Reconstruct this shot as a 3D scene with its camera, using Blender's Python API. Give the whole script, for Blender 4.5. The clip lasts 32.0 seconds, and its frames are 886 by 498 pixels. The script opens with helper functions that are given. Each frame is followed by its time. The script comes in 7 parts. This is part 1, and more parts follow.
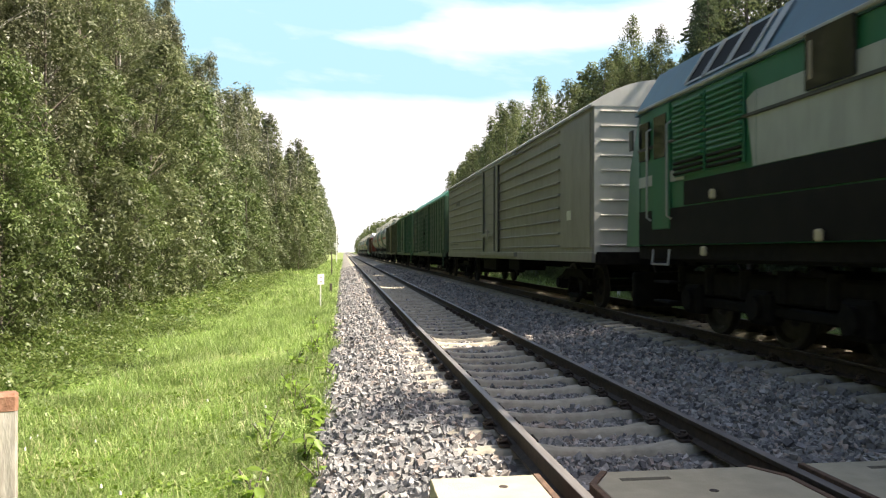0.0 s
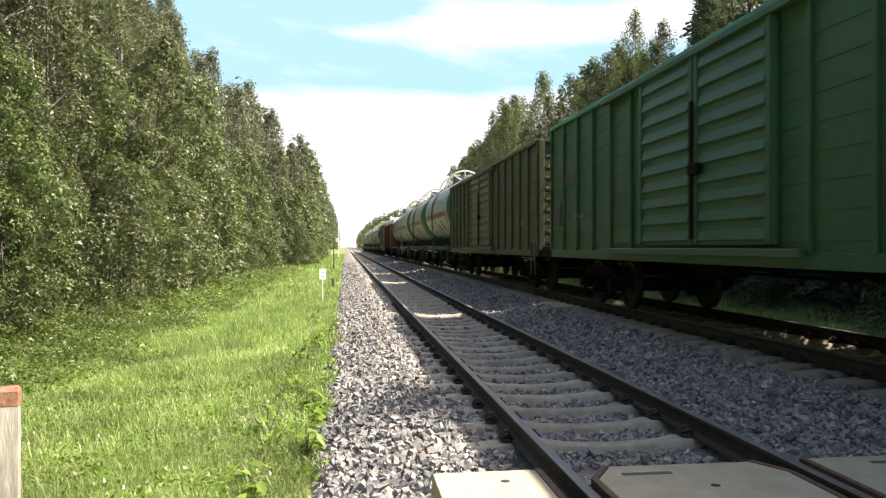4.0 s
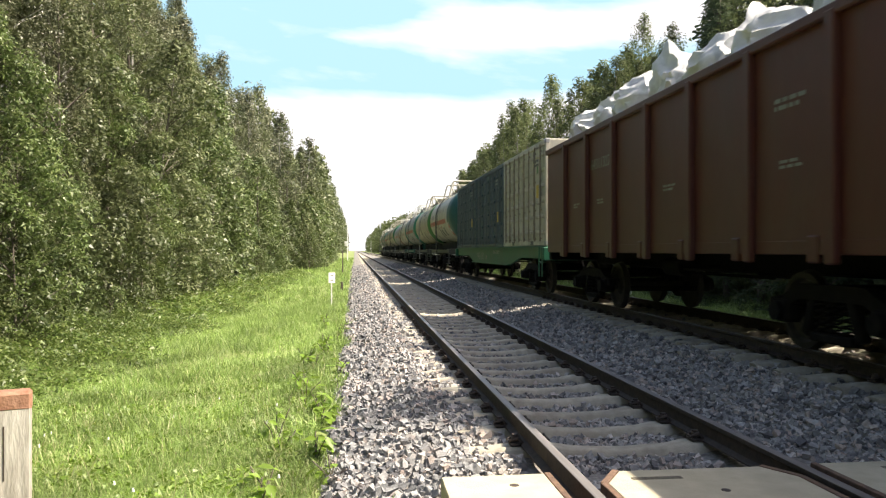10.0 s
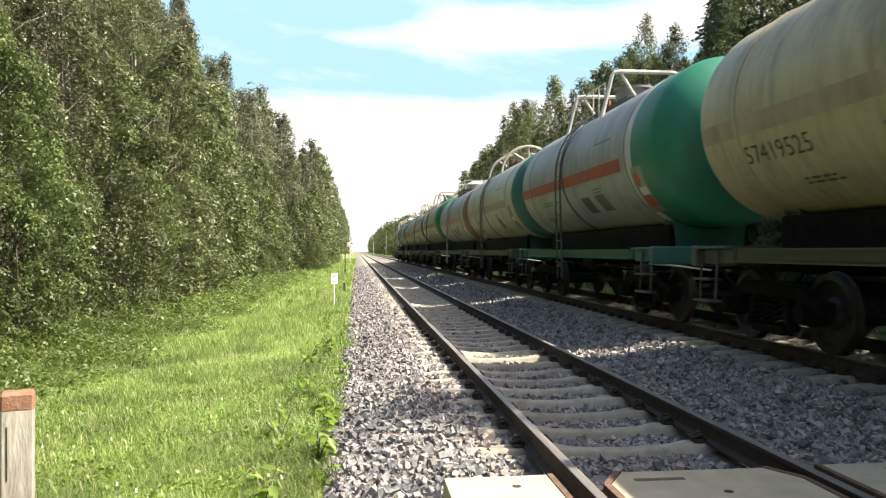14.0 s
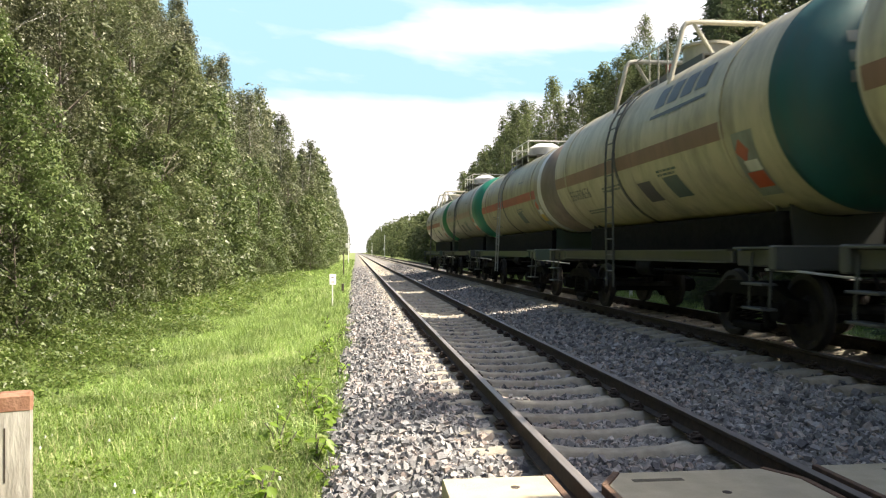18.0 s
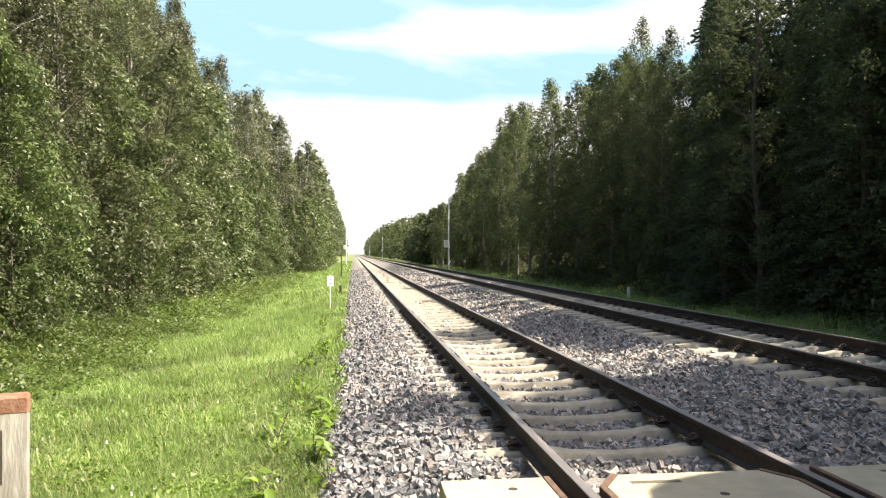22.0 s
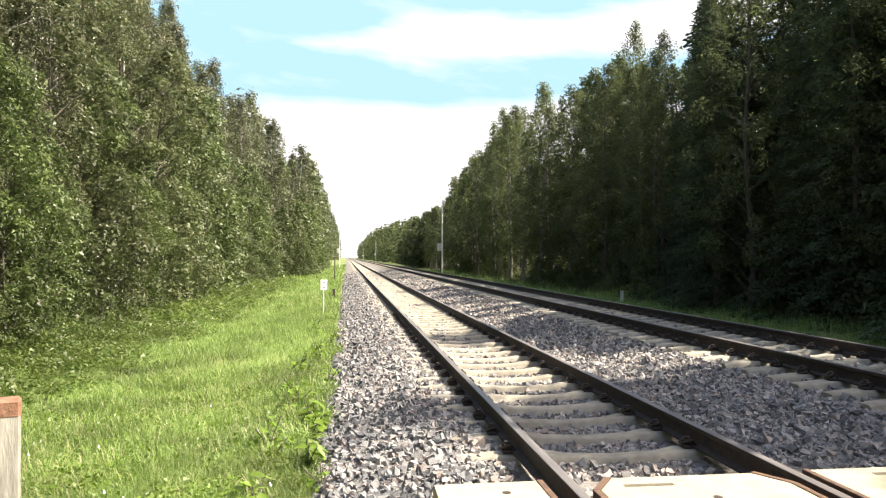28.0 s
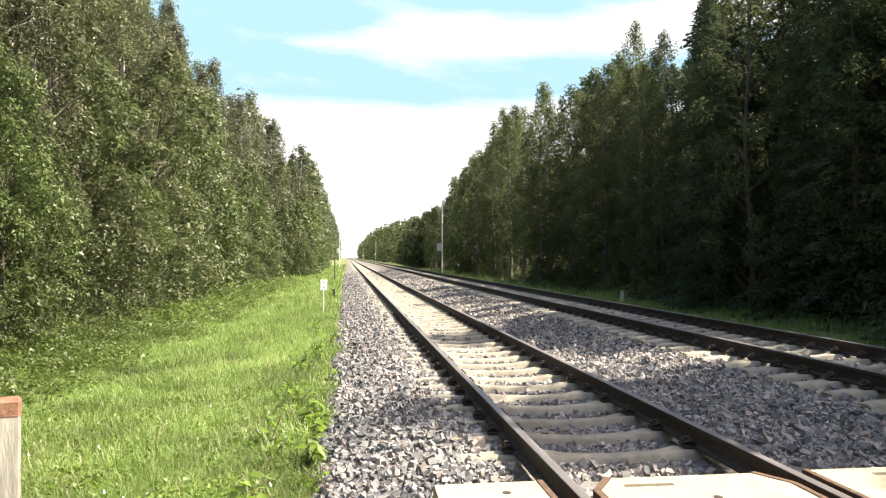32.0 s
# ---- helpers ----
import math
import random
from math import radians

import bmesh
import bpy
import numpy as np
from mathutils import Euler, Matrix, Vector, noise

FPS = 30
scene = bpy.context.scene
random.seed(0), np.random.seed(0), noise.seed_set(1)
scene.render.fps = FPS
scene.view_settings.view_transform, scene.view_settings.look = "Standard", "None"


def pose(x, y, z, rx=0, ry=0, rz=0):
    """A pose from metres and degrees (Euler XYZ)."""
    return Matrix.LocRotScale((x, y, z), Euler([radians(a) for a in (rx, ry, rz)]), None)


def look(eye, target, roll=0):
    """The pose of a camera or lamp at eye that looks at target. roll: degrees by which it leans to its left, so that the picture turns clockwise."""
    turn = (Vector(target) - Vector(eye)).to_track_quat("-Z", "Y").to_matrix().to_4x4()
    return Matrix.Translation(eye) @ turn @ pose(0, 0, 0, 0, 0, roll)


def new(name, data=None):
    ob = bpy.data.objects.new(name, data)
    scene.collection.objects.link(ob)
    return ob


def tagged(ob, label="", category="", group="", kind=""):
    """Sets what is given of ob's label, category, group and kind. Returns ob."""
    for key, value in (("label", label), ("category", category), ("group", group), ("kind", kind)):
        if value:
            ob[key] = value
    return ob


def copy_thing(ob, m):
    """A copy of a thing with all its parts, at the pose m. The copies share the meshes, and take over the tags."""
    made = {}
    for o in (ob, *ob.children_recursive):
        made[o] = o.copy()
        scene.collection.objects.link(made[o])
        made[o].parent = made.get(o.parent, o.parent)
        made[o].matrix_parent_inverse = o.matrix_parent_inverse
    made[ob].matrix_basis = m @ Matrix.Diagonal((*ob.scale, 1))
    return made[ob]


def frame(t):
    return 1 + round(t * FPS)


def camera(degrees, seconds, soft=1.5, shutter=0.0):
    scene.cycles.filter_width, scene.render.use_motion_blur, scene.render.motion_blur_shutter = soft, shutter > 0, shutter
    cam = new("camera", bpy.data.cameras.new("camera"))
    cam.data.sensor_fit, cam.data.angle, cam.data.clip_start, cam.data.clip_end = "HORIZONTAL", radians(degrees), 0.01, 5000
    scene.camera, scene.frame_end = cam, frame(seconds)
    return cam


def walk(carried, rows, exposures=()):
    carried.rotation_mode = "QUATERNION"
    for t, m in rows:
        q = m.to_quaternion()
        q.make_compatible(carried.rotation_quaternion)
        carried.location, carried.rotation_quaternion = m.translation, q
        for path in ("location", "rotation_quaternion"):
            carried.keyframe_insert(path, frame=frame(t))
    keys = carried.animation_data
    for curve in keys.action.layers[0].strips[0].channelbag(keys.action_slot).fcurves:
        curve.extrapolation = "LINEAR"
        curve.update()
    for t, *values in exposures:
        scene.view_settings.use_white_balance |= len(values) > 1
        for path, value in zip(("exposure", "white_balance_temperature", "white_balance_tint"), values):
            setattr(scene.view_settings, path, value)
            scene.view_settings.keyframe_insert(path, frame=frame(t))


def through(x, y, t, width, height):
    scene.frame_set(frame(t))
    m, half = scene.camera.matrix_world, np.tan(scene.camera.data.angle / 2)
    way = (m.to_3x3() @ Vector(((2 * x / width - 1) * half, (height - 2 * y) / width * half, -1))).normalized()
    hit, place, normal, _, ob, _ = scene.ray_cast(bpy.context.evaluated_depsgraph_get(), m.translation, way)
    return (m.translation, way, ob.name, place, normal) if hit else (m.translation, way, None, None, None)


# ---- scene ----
EYE = (0.0, 0.0, 1.47)
PATH = [  # seconds, turn to the right, upward tilt (degrees)
    (0.0, 7.276, 0.208), (0.5, 7.316, 0.09), (1.0, 7.345, -0.017), (1.5, 7.35, -0.091), (2.0, 7.329, -0.133),
    (2.5, 7.29, -0.157), (3.0, 7.24, -0.165), (3.5, 7.193, -0.165), (5.5, 6.9, -0.144), (6.0, 6.814, -0.12),
    (6.5, 6.748, -0.091), (7.0, 6.698, -0.06), (7.5, 6.654, -0.036), (8.0, 6.609, -0.011), (8.5, 6.57, 0.021),
    (9.0, 6.538, 0.045), (9.5, 6.507, 0.066), (10.0, 6.483, 0.095), (10.5, 6.448, 0.122), (11.0, 6.401, 0.14),
    (11.5, 6.378, 0.156), (12.0, 6.365, 0.164), (12.5, 6.346, 0.164), (13.0, 6.33, 0.164), (13.5, 6.312, 0.164),
    (14.0, 6.304, 0.164), (14.5, 6.312, 0.164), (16.5, 6.354, 0.207), (17.0, 6.368, 0.223), (17.5, 6.388, 0.228),
    (18.0, 6.415, 0.228), (18.5, 6.433, 0.236), (19.0, 6.449, 0.26), (19.5, 6.475, 0.284), (20.0, 6.496, 0.292),
    (20.5, 6.514, 0.297), (21.0, 6.541, 0.315), (21.5, 6.56, 0.339), (22.0, 6.58, 0.352), (22.5, 6.606, 0.354),
    (23.0, 6.617, 0.354), (23.5, 6.63, 0.354), (24.0, 6.669, 0.354), (24.5, 6.848, 0.494), (25.0, 7.026, 0.589),
    (25.5, 7.057, 0.61), (27.0, 7.057, 0.61), (32.0, 7.057, 0.61),
]


def aim(turn, tilt):
    a, b = radians(turn), radians(tilt)
    way = Vector((math.sin(a) * math.cos(b), math.cos(a) * math.cos(b), math.sin(b)))
    return look(EYE, Vector(EYE) + way * 10)


cam = camera(59.38, 32.0, soft=1.25, shutter=0.15)
walk(cam, [(t, aim(a, b)) for t, a, b in PATH], exposures=[(0.0, 1.45, 7250, 10.5), (32.0, 1.45, 7250, 10.5)])

# ---- sky and sun ----
SUN_HEIGHT = 50.0
world = bpy.data.worlds.new("sky")
scene.world = world
world.use_nodes = True
wn = world.node_tree.nodes
sky = wn.new("ShaderNodeTexSky")
sky.sky_type, sky.sun_disc = "NISHITA", False
sky.sun_elevation, sky.sun_rotation = radians(SUN_HEIGHT), radians(100.3)
sky.air_density, sky.dust_density, sky.ozone_density = 1.0, 2.5, 1.0
wn["Background"].inputs["Strength"].default_value = 0.092
world.node_tree.links.new(sky.outputs["Color"], wn["Background"].inputs["Color"])
sun = new("sun", bpy.data.lights.new("sun", "SUN"))
sun.data.energy, sun.data.angle, sun.data.color = 4.65, radians(0.55), (1.0, 0.95, 0.86)
sa = radians(SUN_HEIGHT)
sun.matrix_world = look((math.cos(sa) * 60, -7.0, math.sin(sa) * 60), (0, 0, 0))


# ---- drifting cloud on a far backdrop ----
def sky_material():
    m = bpy.data.materials.new("cloudy_sky")
    m.use_nodes = True
    N, L = m.node_tree.nodes, m.node_tree.links
    N.remove(N["Principled BSDF"])
    tc = N.new("ShaderNodeTexCoord")
    sep = N.new("ShaderNodeSeparateXYZ")
    L.new(tc.outputs["Object"], sep.inputs[0])

    def op(kind, a, b=None, clamp=False):
        n = N.new("ShaderNodeMath")
        n.operation, n.use_clamp = kind, clamp
        for i, v in enumerate((a, b)):
            if isinstance(v, (int, float)):
                n.inputs[i].default_value = v
            elif v is not None:
                L.new(v, n.inputs[i])
        return n.outputs[0]

    u, v = op("DIVIDE", sep.outputs["X"], 3000.0), op("DIVIDE", sep.outputs["Z"], 3000.0)
    com = N.new("ShaderNodeCombineXYZ")
    L.new(op("MULTIPLY", u, 5.0), com.inputs[0])
    L.new(op("MULTIPLY", op("ADD", v, op("MULTIPLY", u, 0.12)), 17.0), com.inputs[1])
    nz = N.new("ShaderNodeTexNoise")
    nz.inputs["Scale"].default_value, nz.inputs["Detail"].default_value, nz.inputs["Roughness"].default_value = 1.0, 9, 0.55
    L.new(com.outputs[0], nz.inputs["Vector"])
    wob = op("SUBTRACT", nz.outputs[0], 0.5)
    low = op("MULTIPLY", op("ADD", op("SUBTRACT", 0.207, v), op("MULTIPLY", wob, 0.05)), 45.0, True)
    d = op("ABSOLUTE", op("SUBTRACT", v, op("ADD", 0.272, op("MULTIPLY", u, 0.04))))
    reach = op("SUBTRACT", op("MULTIPLY", op("ADD", u, 0.02), 0.25, True), op("MULTIPLY", op("SUBTRACT", u, 0.50), 0.12, True))
    band = op("MULTIPLY", op("ADD", op("SUBTRACT", op("MINIMUM", reach, 0.042), d), op("MULTIPLY", wob, 0.09)), 30.0, True)
    wisp = op("MULTIPLY", op("ADD", wob, -0.04), 2.2, True)
    cover = op("MAXIMUM", op("MAXIMUM", low, band), wisp)
    mix = N.new("ShaderNodeMix")
    mix.data_type = "RGBA"
    mix.inputs[6].default_value, mix.inputs[7].default_value = (0.20, 0.345, 0.47, 1), (0.47, 0.48, 0.53, 1)
    L.new(cover, mix.inputs[0])
    em = N.new("ShaderNodeEmission")
    L.new(mix.outputs[2], em.inputs["Color"])
    L.new(em.outputs[0], N["Material Output"].inputs["Surface"])
    return m


def backdrop():
    vs, fs = [], []
    az, zs = [radians(-48 + 2 * i) for i in range(53)], (-60, 300, 700, 1200, 1700)
    for z in zs:
        vs += [(3000 * math.sin(a), 3000 * math.cos(a), z) for a in az]
    n = len(az)
    fs = [(j * n + i, (j + 1) * n + i, (j + 1) * n + i + 1, j * n + i + 1) for j in range(len(zs) - 1) for i in range(n - 1)]
    me = bpy.data.meshes.new("backdrop_sky")
    me.from_pydata(vs, [], fs)
    me.materials.append(sky_material())
    return tagged(new("backdrop_sky", me), "summer sky with bright drifting white clouds", "sky", kind="structure")


BACKDROP = backdrop()
# ---- geometry helpers ----


class Geo:
    """Collects vertices and faces of one part."""

    def __init__(self):
        self.v, self.f = [], []

    def add(self, verts, faces):
        o = len(self.v)
        self.v += [tuple(p) for p in verts]
        self.f += [tuple(i + o for i in q) for q in faces]
        return self

    def box(self, c, s, b=0.0, rot=None):
        """A box round c with sizes s and edges chamfered by b."""
        hx, hy, hz = s[0] / 2, s[1] / 2, s[2] / 2
        if b <= 0:
            vs = [(x, y, z) for x in (-hx, hx) for y in (-hy, hy) for z in (-hz, hz)]
            fs = [(0, 1, 3, 2), (4, 6, 7, 5), (0, 4, 5, 1), (2, 3, 7, 6), (0, 2, 6, 4), (1, 5, 7, 3)]
        else:
            b = min(b, hx * 0.95, hy * 0.95, hz * 0.95)
            vs, key = [], {}
            for x in (-1, 1):
                for y in (-1, 1):
                    for z in (-1, 1):
                        for k in range(3):
                            p = [x * (hx - b), y * (hy - b), z * (hz - b)]
                            p[k] = (x * hx, y * hy, z * hz)[k]
                            key[x, y, z, k] = len(vs)
                            vs.append(tuple(p))
            fs = []
            for k in range(3):
                i, j = (k + 1) % 3, (k + 2) % 3
                for s1 in (-1, 1):
                    q = []
                    for a, c2 in ((-1, -1), (1, -1), (1, 1), (-1, 1)):
                        t = [0, 0, 0]
                        t[k], t[i], t[j] = s1, a, c2
                        q.append(key[(*t, k)])
                    fs.append(tuple(q if s1 > 0 else q[::-1]))
            for k in range(3):
                i, j = (k + 1) % 3, (k + 2) % 3
                for a in (-1, 1):
                    for c2 in (-1, 1):
                        t0, t1 = [0, 0, 0], [0, 0, 0]
                        t0[i] = t1[i] = a
                        t0[j] = t1[j] = c2
                        t0[k], t1[k] = -1, 1
                        q = [key[(*t0, i)], key[(*t1, i)], key[(*t1, j)], key[(*t0, j)]]
                        fs.append(tuple(q if a * c2 < 0 else q[::-1]))
            for x in (-1, 1):
                for y in (-1, 1):
                    for z in (-1, 1):
                        q = [key[x, y, z, k] for k in range(3)]
                        fs.append(tuple(q if x * y * z > 0 else q[::-1]))
        m = rot.to_3x3() if rot else None
        return self.add([tuple((m @ Vector(p) if m else Vector(p)) + Vector(c)) for p in vs], fs)

    def cyl(self, p0, p1, r0, r1=None, n=12, caps=True):
        r1 = r0 if r1 is None else r1
        p0, p1 = Vector(p0), Vector(p1)
        d = (p1 - p0).normalized()
        u = d.orthogonal().normalized()
        w = d.cross(u)
        vs = []
        for p, r in ((p0, r0), (p1, r1)):
            vs += [p + r * (math.cos(2 * math.pi * i / n) * u + math.sin(2 * math.pi * i / n) * w) for i in range(n)]
        fs = [(i, (i + 1) % n, n + (i + 1) % n, n + i) for i in range(n)]
        if caps:
            fs += [tuple(range(n))[::-1], tuple(range(n, 2 * n))]
        return self.add(vs, fs)

    def tube(self, pts, r, n=8, radii=None):
        """A pipe along points."""
        pts = [Vector(p) for p in pts]
        vs, fs = [], []
        u = None
        for i, p in enumerate(pts):
            d = (pts[min(i + 1, len(pts) - 1)] - pts[max(i - 1, 0)]).normalized()
            u = d.orthogonal().normalized() if u is None else (u - d * u.dot(d)).normalized()
            w = d.cross(u)
            rr = float(radii[i] if radii else r)
            vs += [p + rr * (math.cos(2 * math.pi * k / n) * u + math.sin(2 * math.pi * k / n) * w) for k in range(n)]
        for i in range(len(pts) - 1):
            fs += [(i * n + k, i * n + (k + 1) % n, (i + 1) * n + (k + 1) % n, (i + 1) * n + k) for k in range(n)]
        fs += [tuple(range(n))[::-1], tuple(range((len(pts) - 1) * n, len(pts) * n))]
        return self.add(vs, fs)

    def lathe(self, prof, n=40, a0=0.0, a1=2 * math.pi, c=(0, 0, 0)):
        """Turns (y, r) round the y axis through c, from angle a0 to a1 (0 points to -x, rising to +z)."""
        full = abs(a1 - a0 - 2 * math.pi) < 1e-6
        m = n if full else n + 1
        vs = []
        for y, r in prof:
            for i in range(m):
                a = a0 + (a1 - a0) * i / n
                vs.append((c[0] - r * math.cos(a), c[1] + y, c[2] + r * math.sin(a)))
        fs = []
        for j in range(len(prof) - 1):
            for i in range(n):
                k = (i + 1) % m if full else i + 1
                fs.append((j * m + i, (j + 1) * m + i, (j + 1) * m + k, j * m + k))
        return self.add(vs, fs)

    def extrude(self, prof, y0, y1, caps=True):
        """A closed (x, z) outline drawn along y."""
        n = len(prof)
        vs = [(x, y0, z) for x, z in prof] + [(x, y1, z) for x, z in prof]
        fs = [(i, (i + 1) % n, n + (i + 1) % n, n + i) for i in range(n)]
        if caps:
            fs += [tuple(range(n))[::-1], tuple(range(n, 2 * n))]
        return self.add(vs, fs)


def mesh_of(name, geo, material, smooth=None):
    me = bpy.data.meshes.new(name)
    me.from_pydata(geo.v, [], geo.f)
    me.materials.append(material)
    if smooth is not None:
        me.shade_smooth()
        me.set_sharp_from_angle(angle=radians(smooth))
    me.update()
    return me


def part(name, geo, material, parent=None, label="", smooth=35):
    ob = new(name, geo if isinstance(geo, bpy.types.Mesh) else mesh_of(name, geo, material, smooth))
    if parent:
        ob.parent = parent
    if label:
        ob["label"] = label
    return ob


def loose_mesh(name, verts, material):
    """A mesh out of an array of separate faces, (count, corners, 3)."""
    count, n = verts.shape[:2]
    me = bpy.data.meshes.new(name)
    me.vertices.add(count * n)
    me.vertices.foreach_set("co", verts.astype(np.float32).ravel())
    me.loops.add(count * n)
    me.loops.foreach_set("vertex_index", np.arange(count * n, dtype=np.int32))
    me.polygons.add(count)
    me.polygons.foreach_set("loop_start", np.arange(0, count * n, n, dtype=np.int32))
    me.materials.append(material)
    me.update(calc_edges=True)
    return me


# ---- materials ----


def mat(name, a, b, scale=6.0, rough=0.6, metal=0.0, bump=0.0, bump_scale=60.0, stain=None, stain_scale=1.2, stain_amount=0.5,
        spread=0.0, stretch=(1, 1, 1), contrast=0.35, spec=0.5, runs=0.0):
    """Two colours mixed by noise, a second colour in larger stains, fine relief; spread varies it from object to object."""
    m = bpy.data.materials.new(name)
    m.use_nodes = True
    nt = m.node_tree
    N, L = nt.nodes, nt.links
    bs = N["Principled BSDF"]
    tc = N.new("ShaderNodeTexCoord")
    info = N.new("ShaderNodeObjectInfo")
    mp = N.new("ShaderNodeMapping")
    mp.inputs["Scale"].default_value = stretch
    off = N.new("ShaderNodeVectorMath")
    off.operation = "MULTIPLY"
    off.inputs[1].default_value = (37.0, 91.0, 53.0)
    L.new(info.outputs["Random"], off.inputs[0])
    L.new(tc.outputs["Object"], mp.inputs["Vector"])
    L.new(off.outputs[0], mp.inputs["Location"])
    n1 = N.new("ShaderNodeTexNoise")
    n1.inputs["Scale"].default_value, n1.inputs["Detail"].default_value = scale, 6
    L.new(mp.outputs[0], n1.inputs["Vector"])
    r1 = N.new("ShaderNodeMapRange")
    r1.inputs[1].default_value, r1.inputs[2].default_value = 0.5 - contrast / 2, 0.5 + contrast / 2
    L.new(n1.outputs[0], r1.inputs[0])
    mix = N.new("ShaderNodeMix")
    mix.data_type = "RGBA"
    mix.inputs[6].default_value, mix.inputs[7].default_value = (*a, 1), (*b, 1)
    L.new(r1.outputs[0], mix.inputs[0])
    col = mix.outputs[2]
    if stain:
        n2 = N.new("ShaderNodeTexNoise")
        n2.inputs["Scale"].default_value, n2.inputs["Detail"].default_value = stain_scale, 8
        n2.inputs["Roughness"].default_value = 0.65
        L.new(mp.outputs[0], n2.inputs["Vector"])
        r2 = N.new("ShaderNodeMapRange")
        r2.inputs[1].default_value, r2.inputs[2].default_value = 0.48, 0.72
        r2.inputs[4].default_value = stain_amount
        L.new(n2.outputs[0], r2.inputs[0])
        m2 = N.new("ShaderNodeMix")
        m2.data_type = "RGBA"
        m2.inputs[7].default_value = (*stain, 1)
        L.new(r2.outputs[0], m2.inputs[0])
        L.new(col, m2.inputs[6])
        col = m2.outputs[2]
    if runs:
        mr = N.new("ShaderNodeMapping")
        mr.inputs["Scale"].default_value = (2.0, 5.5, 0.32)
        L.new(tc.outputs["Object"], mr.inputs["Vector"])
        L.new(off.outputs[0], mr.inputs["Location"])
        n3 = N.new("ShaderNodeTexNoise")
        n3.inputs["Scale"].default_value, n3.inputs["Detail"].default_value, n3.inputs["Roughness"].default_value = 1.0, 7, 0.7
        L.new(mr.outputs[0], n3.inputs["Vector"])
        r4 = N.new("ShaderNodeMapRange")
        r4.inputs[1].default_value, r4.inputs[2].default_value, r4.inputs[4].default_value = 0.5, 0.75, runs
        L.new(n3.outputs[0], r4.inputs[0])
        m3 = N.new("ShaderNodeMix")
        m3.data_type = "RGBA"
        m3.inputs[7].default_value = (0.07, 0.052, 0.038, 1)
        L.new(r4.outputs[0], m3.inputs[0])
        L.new(col, m3.inputs[6])
        col = m3.outputs[2]
    if spread:
        hs = N.new("ShaderNodeHueSaturation")
        r3 = N.new("ShaderNodeMapRange")
        r3.inputs[3].default_value, r3.inputs[4].default_value = 1 - spread, 1 + spread
        L.new(info.outputs["Random"], r3.inputs[0])
        L.new(r3.outputs[0], hs.inputs["Value"])
        L.new(col, hs.inputs["Color"])
        col = hs.outputs[0]
    L.new(col, bs.inputs["Base Color"])
    bs.inputs["Roughness"].default_value, bs.inputs["Metallic"].default_value = rough, metal
    bs.inputs["Specular IOR Level"].default_value = spec
    if bump:
        n4 = N.new("ShaderNodeTexNoise")
        n4.inputs["Scale"].default_value, n4.inputs["Detail"].default_value = bump_scale, 5
        L.new(mp.outputs[0], n4.inputs["Vector"])
        bp = N.new("ShaderNodeBump")
        bp.inputs["Strength"].default_value, bp.inputs["Distance"].default_value = bump, 0.02
        L.new(n4.outputs[0], bp.inputs["Height"])
        L.new(bp.outputs[0], bs.inputs["Normal"])
    return m


def leaf_mat(name, a, b, c, through=0.42, spread=0.25, rough=0.45):
    """Leaves: colour from leaf to leaf and from plant to plant, with light that shines through."""
    m = bpy.data.materials.new(name)
    m.use_nodes = True
    N, L = m.node_tree.nodes, m.node_tree.links
    bs, out = N["Principled BSDF"], N["Material Output"]
    g = N.new("ShaderNodeNewGeometry")
    ramp = N.new("ShaderNodeValToRGB")
    ramp.color_ramp.elements[0].color, ramp.color_ramp.elements[1].color = (*a, 1), (*c, 1)
    e = ramp.color_ramp.elements.new(0.5)
    e.color = (*b, 1)
    L.new(g.outputs["Random Per Island"], ramp.inputs[0])
    info = N.new("ShaderNodeObjectInfo")
    r = N.new("ShaderNodeMapRange")
    r.inputs[3].default_value, r.inputs[4].default_value = 1 - spread, 1 + spread
    L.new(info.outputs["Random"], r.inputs[0])
    tc = N.new("ShaderNodeTexCoord")
    nz = N.new("ShaderNodeTexNoise")
    nz.inputs["Scale"].default_value, nz.inputs["Detail"].default_value = 0.8, 5
    L.new(tc.outputs["Object"], nz.inputs["Vector"])
    r2 = N.new("ShaderNodeMapRange")
    r2.inputs[1].default_value, r2.inputs[2].default_value, r2.inputs[3].default_value, r2.inputs[4].default_value = 0.3, 0.7, 0.68, 1.32
    L.new(nz.outputs[0], r2.inputs[0])
    mul = N.new("ShaderNodeMath")
    mul.operation = "MULTIPLY"
    L.new(r.outputs[0], mul.inputs[0])
    L.new(r2.outputs[0], mul.inputs[1])
    hs = N.new("ShaderNodeHueSaturation")
    L.new(mul.outputs[0], hs.inputs["Value"])
    L.new(ramp.outputs[0], hs.inputs["Color"])
    L.new(hs.outputs[0], bs.inputs["Base Color"])
    bs.inputs["Roughness"].default_value = rough
    tr = N.new("ShaderNodeBsdfTranslucent")
    L.new(hs.outputs[0], tr.inputs["Color"])
    mx = N.new("ShaderNodeMixShader")
    mx.inputs[0].default_value = through
    L.new(bs.outputs[0], mx.inputs[1])
    L.new(tr.outputs[0], mx.inputs[2])
    L.new(mx.outputs[0], out.inputs["Surface"])
    return m


